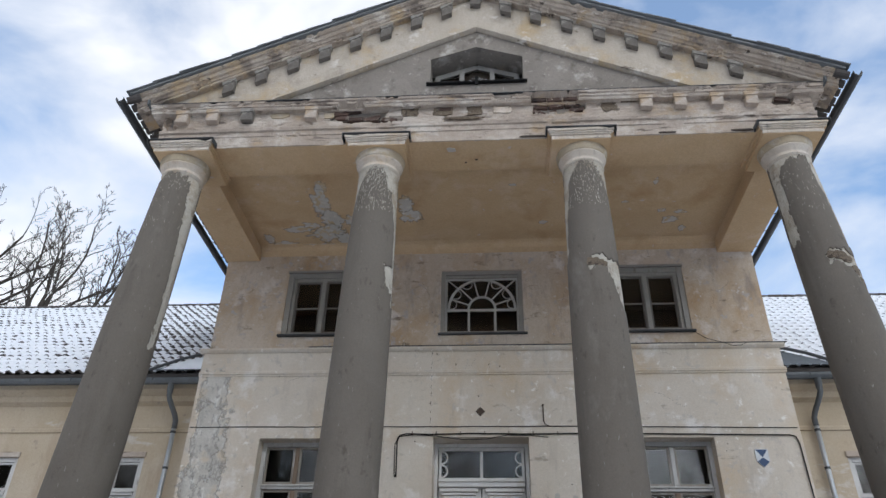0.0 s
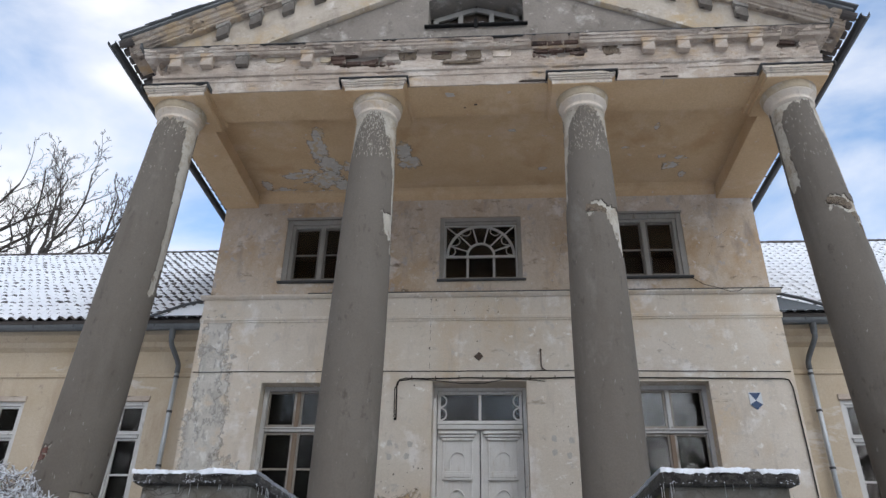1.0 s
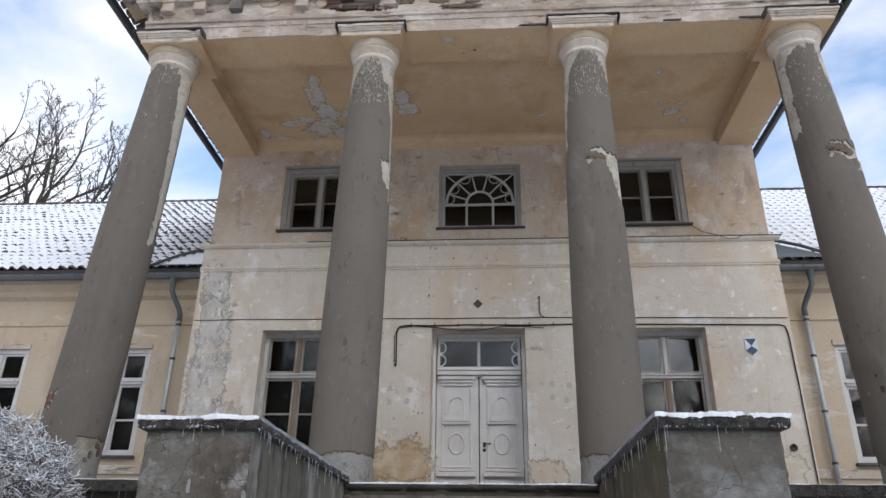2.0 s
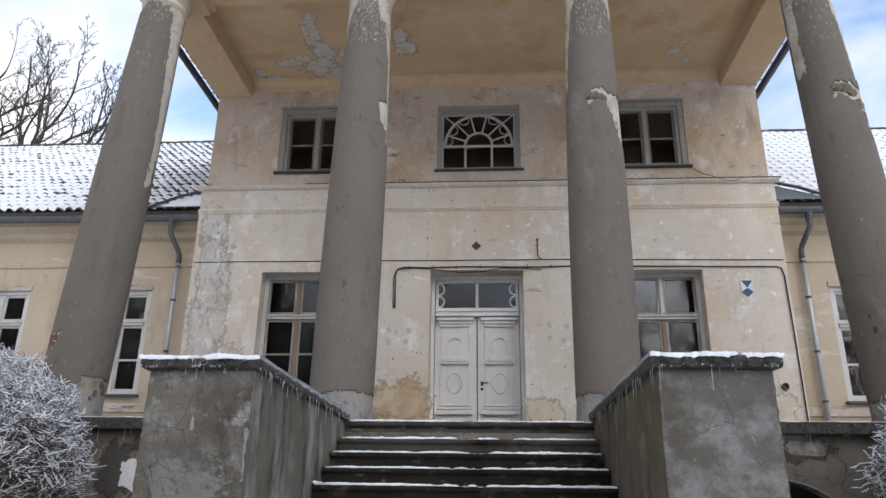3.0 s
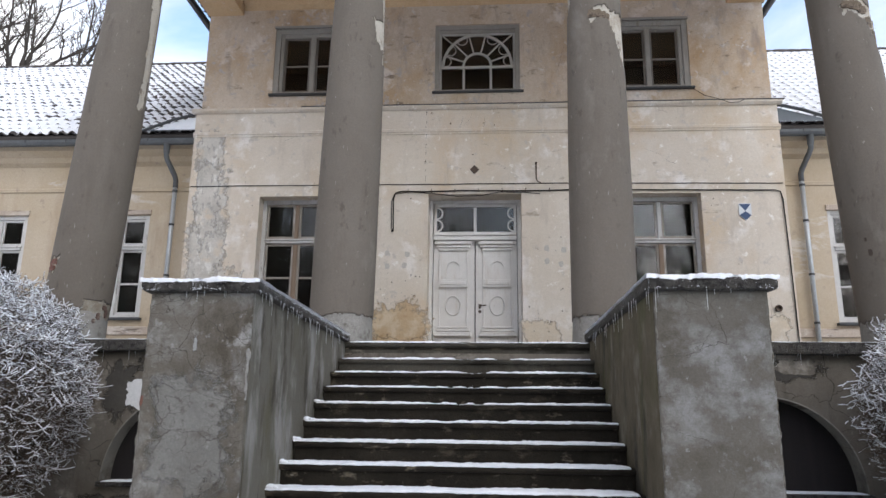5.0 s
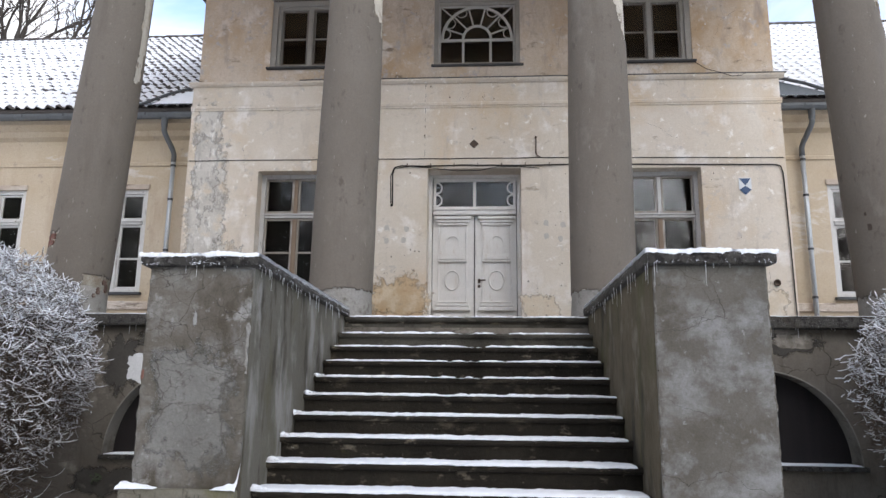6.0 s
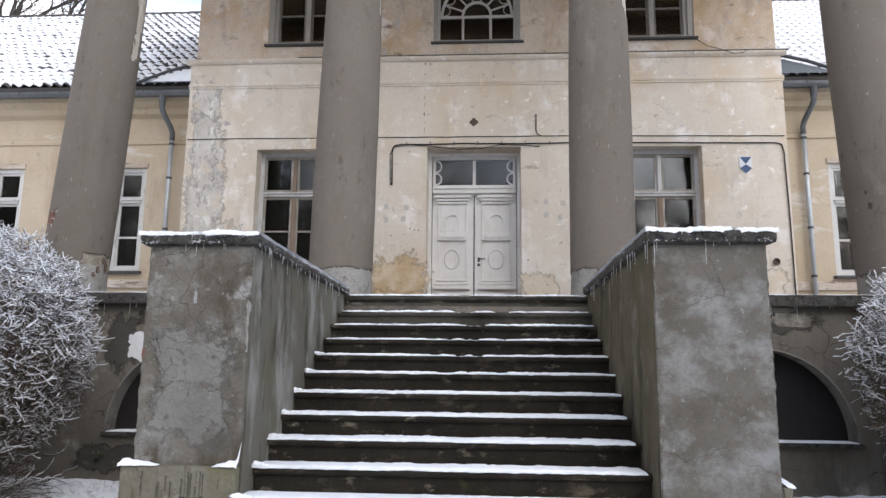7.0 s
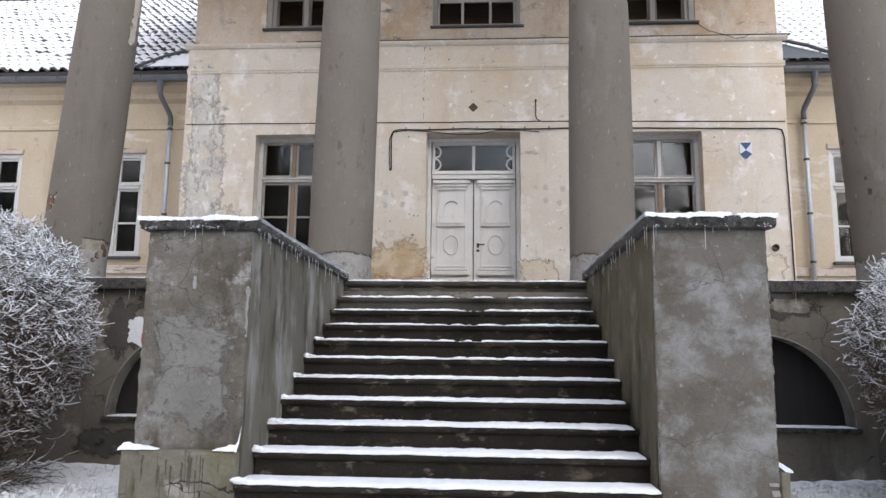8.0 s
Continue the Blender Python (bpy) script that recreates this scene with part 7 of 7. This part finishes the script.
# patches where paint or plaster has changed: thin layers of their own
ochre_bare = surface("bare_ochre_plaster", (0.50, 0.35, 0.205), (0.54, 0.40, 0.255), 0.93, 2.6, 26, 0.7, spread=0.35, layers=(((0.61, 0.495, 0.355), 3.0, 0.47, 0.62, UP), ((0.388, 0.24, 0.1228), 4.0, 0.60, 0.70, UP), ((0.4042, 0.3067, 0.2097), 7.0, 0.62, 0.67, UP)), fade=0.9)
ochre_pale = surface("flaked_pale_ochre_plaster", (0.64, 0.525, 0.39), (0.68, 0.59, 0.47), 0.93, 2.6, 26, 0.7, spread=0.35, layers=(((0.70, 0.63, 0.54), 3.0, 0.50, 0.62, UP), ((0.50, 0.39, 0.275), 5.0, 0.60, 0.70, UP)), fade=1.2)
grey_bare = surface("peeled_grey_white_limewash", (0.52, 0.48, 0.425), (0.64, 0.60, 0.54), 0.93, 3.0, 26, 0.8, spread=0.3, layers=(((0.72, 0.69, 0.64), 5.0, 0.53, 0.60, (1.2, 1.2, 0.7)), ((0.36, 0.33, 0.295), 8.0, 0.55, 0.61, (1.3, 1.3, 0.7)), ((0.33, 0.30, 0.265), 1.8, 0.56, 0.74, (2, 2, 0.5)), ((0.60, 0.51, 0.40), 2.2, 0.55, 0.63, UP)), fade=0.9)
dab = surface("grey_mortar_dab", (0.47, 0.43, 0.38), (0.54, 0.50, 0.445), 0.95, 8, 40, 0.5)
soffit_grey = surface("bare_grey_ceiling_plaster", (0.50, 0.465, 0.415), (0.57, 0.535, 0.49), 0.93, 3, 30, 0.4, spread=0.4, layers=(((0.50, 0.38, 0.24), 5, 0.50, 0.58, UP), ((0.62, 0.585, 0.53), 7, 0.56, 0.64, UP)), fade=0.95)


def worn(ob):
    """Marks the middle of a patch with 1 and its rim with 0, for layers that flake away at the rim."""
    rim = ob.data.attributes.new("fade", "FLOAT", "POINT")
    rim.data[0].value = 1.0


def patch(x, z, w, h, mat, seed, wall, y=0.0, out=0.002, steps=64, span=(-99, 99)):
    """An irregular thin layer on a wall, its outline broken at two scales."""
    bm, ring = bmesh.new(), []
    for k in range(steps):
        a = 2 * math.pi * k / steps
        c, s = math.cos(a), math.sin(a)
        sq = max(abs(c), abs(s)) ** -0.5
        r = sq * (1 + 0.34 * noise.noise((1.3 * c + seed, 1.3 * s, 3 * seed)) + 0.22 * noise.noise((4 * c, 4 * s + seed, seed)) + 0.12 * noise.noise((11 * c + seed, 11 * s, 2)))
        ring.append((min(span[1], max(span[0], x + w / 2 * r * c)), z + h / 2 * r * s))
    mid = bm.verts.new((x, y - out, z))
    vs = [bm.verts.new((px, y - out, pz)) for px, pz in ring]
    for k in range(steps):
        bm.faces.new((mid, vs[k], vs[(k + 1) % steps]))
    ob = part("plaster_patch", bm, mat, wall)
    worn(ob)


for n, (x, z, w, h, m) in enumerate(((-1.36, 2.58, 1.25, 1.65, ochre_bare), (-1.30, 2.25, 1.2, 0.9, ochre_bare), (1.1, 2.5, 0.75, 1.1, ochre_pale), (4.85, 2.62, 0.75, 1.0, ochre_pale), (-4.92, 4.1, 0.9, 4.4, grey_bare), (-4.95, 6.0, 0.7, 1.1, grey_bare), (-4.45, 3.1, 0.8, 1.9, grey_bare), (-4.95, 5.0, 0.6, 2.0, grey_bare)
                                     )):
    patch(x, z, w, h, m, 1.7 + 2.1 * n, wall_low, 0.0, 0.002 + 0.0005 * n)
for n, (x, z) in enumerate(((-1.59, 4.06), (-1.24, 4.04), (-1.59, 3.83), (-1.29, 3.84), (1.2, 4.14), (1.49, 4.11), (1.2, 3.91), (1.44, 3.86))):
    patch(x, z, 0.085, 0.10, dab, 7 + n, wall_low, 0.0, 0.009, 20)

def ceiling_patch(x, y, w, d, seed, steps=72):
    bm = bmesh.new()
    mid = bm.verts.new((x, y, 9.166 - 0.0006 * (seed - 3.7) / 1.3))
    vs = []
    for k in range(steps):
        a = 2 * math.pi * k / steps
        c, s = math.cos(a), math.sin(a)
        r = 1 + 0.42 * noise.noise((1.5 * c + seed, 1.5 * s, seed)) + 0.30 * noise.noise((4.5 * c, 4.5 * s + seed, seed)) + 0.15 * noise.noise((13 * c + seed, 13 * s, 2))
        vs.append(bm.verts.new((x + w / 2 * r * c, y + d / 2 * r * s, 9.166 - 0.0006 * (seed - 3.7) / 1.3)))
    for k in range(steps):
        bm.faces.new((mid, vs[(k + 1) % steps], vs[k]))
    worn(part("peeled_patch", bm, soffit_grey, ceiling, "bare grey plaster where paint has peeled"))


for n, row in enumerate(((-2.98, -1.45, 0.36, 0.9), (-2.9, -0.95, 0.42, 0.5), (-3.05, -0.45, 0.7, 0.5), (-2.75, -0.25, 0.35, 0.4), (-3.6, -0.62, 0.5, 0.22), (-3.35, -0.75, 0.3, 0.2), (-4.0, -0.12, 0.5, 0.18), (-4.3, -0.3, 0.2, 0.3), (-2.55, -0.9, 0.16, 0.35), (-1.40, -1.35, 0.3, 0.5), (-1.36, -1.0, 0.34, 0.4),
                         (-2.9, -2.0, 0.2, 0.25), (3.15, -1.9, 0.08, 0.2), (3.6, -0.7, 0.25, 0.2), (3.75, -0.95, 0.18, 0.12), (3.4, -1.0, 0.15, 0.12), (0.6, -1.9, 0.12, 0.08), (2.7, -1.3, 0.12, 0.07), (-3.3, -0.05, 0.6, 0.09), (1.2, -0.7, 0.15, 0.1), (3.9, -0.4, 0.12, 0.2))):
    ceiling_patch(row[0], row[1], 1.45 * row[2], 1.4 * row[3], 3.7 + 1.3 * n)
# the plaster cove between ceiling and wall
structure("cove", run_x(bmesh.new(), [(0.098, 8.98), (0.06, 9.08), (-0.02, 9.14), (-0.10, 9.165), (0.098, 9.165)], -4.57, 4.63), soffit_paint, "ochre plaster cove under the ceiling", "moulding")

# pale patch, cracks and a weed on the terrace wall
white_mortar = surface("fresh_pale_mortar", (0.58, 0.58, 0.57), (0.66, 0.66, 0.65), 0.9, 4, 30, 0.3)
patch(-3.93, 1.465, 0.33, 0.33, white_mortar, 77, terrace, TER_Y - 0.004, 0.004, 40)
pale_cement = surface("pale_cracked_cement", (0.153, 0.146, 0.1302), (0.2091, 0.202, 0.1843), 0.95, 2.6, 30, 0.8, spread=0.35, shine=0.2, cracks=((2.4, 0.008, (0.0714, 0.064, 0.0532), 0.36, 0.46), (5.5, 0.013, (0.0969, 0.088, 0.07505), 0.40, 0.48), (11.0, 0.018, (0.1122, 0.104, 0.09025), 0.46, 0.54)), layers=(
    ((0.102, 0.093, 0.076), 2.6, 0.54, 0.66, (1.0, 1.0, 1.6)), ((0.2754, 0.268, 0.2489), 4.5, 0.60, 0.70, UP), ((0.0867, 0.078, 0.0627), 8.0, 0.60, 0.68, UP)), fade=0.9)
streak_white = surface("white_lime_streak", (0.24, 0.236, 0.2223), (0.32, 0.316, 0.3003), 0.93, 6, 30, 0.4, fade=0.9)
patch(-1.88, 1.10, 0.84, 0.98, pale_cement, 21.0, parapets[0], -7.2, 0.003, 96, (-2.245, -1.52))
patch(-1.898, 1.71, 0.04, 0.15, streak_white, 5.0, parapets[0], -7.2, 0.003, 40)
wall_dark = surface("dark_wall_blotch", (0.045, 0.040, 0.034), (0.075, 0.068, 0.058), 0.93, 3, 28, 0.5, spread=0.4, layers=(((0.13, 0.12, 0.10), 4.0, 0.58, 0.68, UP),), fade=0.9)
# darker blotches under the ledge, beside the west arch and near its foot
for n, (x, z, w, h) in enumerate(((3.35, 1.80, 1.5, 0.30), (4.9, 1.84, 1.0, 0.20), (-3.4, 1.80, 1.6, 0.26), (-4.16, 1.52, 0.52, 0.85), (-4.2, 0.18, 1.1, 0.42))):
    patch(x, z, w, h, wall_dark, x + 11, terrace, TER_Y, 0.0025 + 0.0006 * n, 72)
for x, z, w, h in ((3.65, 1.82, 0.42, 0.16), (-4.45, 1.80, 0.35, 0.3)):
    patch(x, z, w, h, terrace_cement, x + 40, terrace, TER_Y, 0.007, 40)
weed = thing("weed", "small green weed growing from a wall crack", "plant")
bm = bmesh.new()
rng = random.Random(9)
for k in range(16):
    c = Vector((-4.32 + rng.uniform(-0.07, 0.07), TER_Y - 0.03 - rng.uniform(0, 0.05), 0.20 + rng.uniform(-0.06, 0.08)))
    u = Vector((rng.uniform(-1, 1), rng.uniform(-1, 0), rng.uniform(-0.5, 1))).normalized() * 0.035
    w = u.cross(Vector((0.3, -0.8, 0.4))).normalized() * 0.016
    bm.faces.new([bm.verts.new(p) for p in (c - u, c + w, c + u, c - w)])
part("leaves", bm, surface("weed_leaf", (0.035, 0.045, 0.022), (0.05, 0.065, 0.03), 0.7, 20, 60, 0.1), weed)


brick_bare = surface("broken_red_brick", (0.144, 0.06, 0.0425), (0.2016, 0.096, 0.07225), 0.94, 9, 50, 0.9, depth=0.01, layers=(((0.2592, 0.24, 0.2125), 12.0, 0.56, 0.64, UP), ((0.0648, 0.036, 0.02975), 10.0, 0.58, 0.66, UP)))


def drip_stain(x, z, long, wide, seed):
    """A dark trickle down the plinth: narrow, crooked and thinning out."""
    bm, pair, n = bmesh.new(), None, 18
    for k in range(n + 1):
        f = k / n
        cx = x + 0.006 * noise.noise((seed, 5 * f, 1))
        w = wide * (1 - 0.55 * f) * (1 + 0.7 * noise.noise((seed, 9 * f, 4))) * (0.35 if k == n else 1)
        row = [bm.verts.new((cx + q * max(0.0015, w / 2), -7.2722, z - long * f)) for q in (-1, 1)]
        if pair:
            bm.faces.new((pair[0], row[0], row[1], pair[1]))
        pair = row
    part("drip_stain", bm, drip_dark, parapets[0], "dark wet trickle")


drip_dark = surface("wet_dark_trickle", (0.045, 0.040, 0.029), (0.080, 0.072, 0.052), 0.7, 6, 30, 0.4)
rng = random.Random(44)
for k in range(13):
    x = rng.gauss(-1.88, 0.15)
    drip_stain(min(-1.56, max(-2.22, x)), 0.505 - 0.10 * rng.random() ** 2, rng.uniform(0.05, 0.28), rng.uniform(0.006, 0.020), 3.1 * k)
for x, z, w, h, side in ((-2.252, 1.31, 0.018, 0.07, 0), (2.10, 0.385, 0.07, 0.022, 1), (2.11, 0.33, 0.05, 0.04, 1)):
    ob = part("brick", ragged_plate(0, 0, w, h, 0.008, 0.012, 9 * z, 16), brick_bare if side == 0 else foot_grey, parapets[side], "bare broken brick" if side == 0 else "broken cement lump")
    ob.matrix_local = pose(x, -7.204, z, 0, 0, 0)
# bricks that show at the foot of the outer column and small broken places
for a, z, w, h in ((-31, 3.15, 0.11, 0.055), (-36, 3.07, 0.13, 0.055), (-48, 3.15, 0.11, 0.055), (-55, 3.07, 0.12, 0.05), (72, 2.47, 0.06, 0.07), (84, 2.585, 0.07, 0.05), (91, 2.52, 0.05, 0.09), (64, 2.40, 0.05, 0.04)):
    t = radians(a)
    ob = part("brick", ragged_plate(0, 0, w, 1.3 * h, 0.03, 0.036, a + z, 14), brick_bare if a < 0 else brick_red, columns[0], "bare red brick")
    r = turned_at(SHAFT_Z, SHAFT_R, z) + (0.004 if a < 0 else 0.010)
    ob.matrix_local = pose(-5.27 + 0.061 * (z - 2.38) + r * math.sin(t), -3.14 - r * math.cos(t), z, 0, random.uniform(-6, 6), a)
for col, cx, a, z, s in ((0, -5.222, 98, 3.20, 0.05), (3, 5.145, -48, 3.25, 0.055), (3, 5.135, -52, 3.42, 0.03)):
    t = radians(a)
    bm = ragged_plate(0, 0, s, 1.5 * s, 0, 0.004, 5.5 + z, 16)
    ob = part("broken_hole", bm, dark_gap, columns[col], "small dark broken hole")
    ob.matrix_local = pose(cx + 0.409 * math.sin(t), -3.14 - 0.409 * math.cos(t), z, 0, 0, a)
for col, cx, lean, rows in ((2, 1.655, 0.004, ((-8, 6.54, 0.16, 0.11), (6, 6.52, 0.14, 0.10), (17, 6.50, 0.10, 0.08))), (3, 5.19, -0.053, ((-8, 6.58, 0.15, 0.10), (5, 6.56, 0.17, 0.12), (18, 6.50, 0.14, 0.12), (32, 6.34, 0.12, 0.16), (44, 6.16, 0.09, 0.16)))):
    for n, (a, z, w, h) in enumerate(rows):
        t = radians(a)
        ob = part("broken_mortar", ragged_plate(0, 0, w, h, 0, 0.018, 2.2 + a + z, 22), broken_brown, columns[col], "rough brown broken mortar")
        r = 0.358 - 0.001 * n
        ob.matrix_local = pose(cx + lean * (z - 2.38) + r * math.sin(t), -3.14 - r * math.cos(t), z, 0, 0, a)

# small holes in the underside of the front beam
for n, (x, y, w, d) in enumerate(((-0.42, -3.28, 0.14, 0.10), (-0.02, -3.02, 0.05, 0.04), (-0.2, -2.95, 0.03, 0.03))):
    bm = ragged_plate(0, 0, w, d, 0, 0.004, 4.4 + n, 18)
    part("broken_hole", bm, dab if n == 0 else dark_gap, entablature, "small broken place in the ochre underside").matrix_local = pose(x, y, ENT_Z - 0.0045, 90, 0, 0)

# hairline cracks in the plaster: thin dark broken lines
def hairline(x, z, length, turn, seed, wall, y=0.0, r=0.0017):
    pts, a = [], radians(turn)
    n = max(4, int(length / 0.04))
    for k in range(n + 1):
        pts.append((x, y - 0.001, z))
        a += 0.5 * noise.noise((k * 0.6, seed, 1.0))
        x, z = x + length / n * math.cos(a), z + length / n * math.sin(a)
    part("crack", tube(bmesh.new(), pts, [r * (0.5 + 0.6 * abs(noise.noise((k * 0.9, seed, 3)))) for k in range(n + 1)], 4), dark_gap, wall)


for n, (x, z, length, turn) in enumerate(((-0.35, 6.30, 0.35, 80), (-0.22, 6.48, 0.25, 65), (0.12, 6.42, 0.18, 100), (-3.6, 6.2, 0.5, 20), (3.0, 5.95, 0.6, -25), (4.6, 3.6, 0.7, -80), (-4.3, 5.6, 0.5, -70), (2.2, 6.1, 0.35, 60), (4.9, 2.7, 0.6, 100), (-2.3, 5.75, 0.4, 10))):
    hairline(x, z, length, turn, 2.3 * n + 1, wall_low)
for n, (x, z, length, turn) in enumerate(((-2.0, 7.4, 0.6, 85), (1.5, 7.5, 0.6, 95), (4.3, 7.6, 0.8, 80), (-1.2, 8.3, 0.4, -60))):
    hairline(x, z, length, turn, 1.9 * n + 30, wall_up, 0.1)
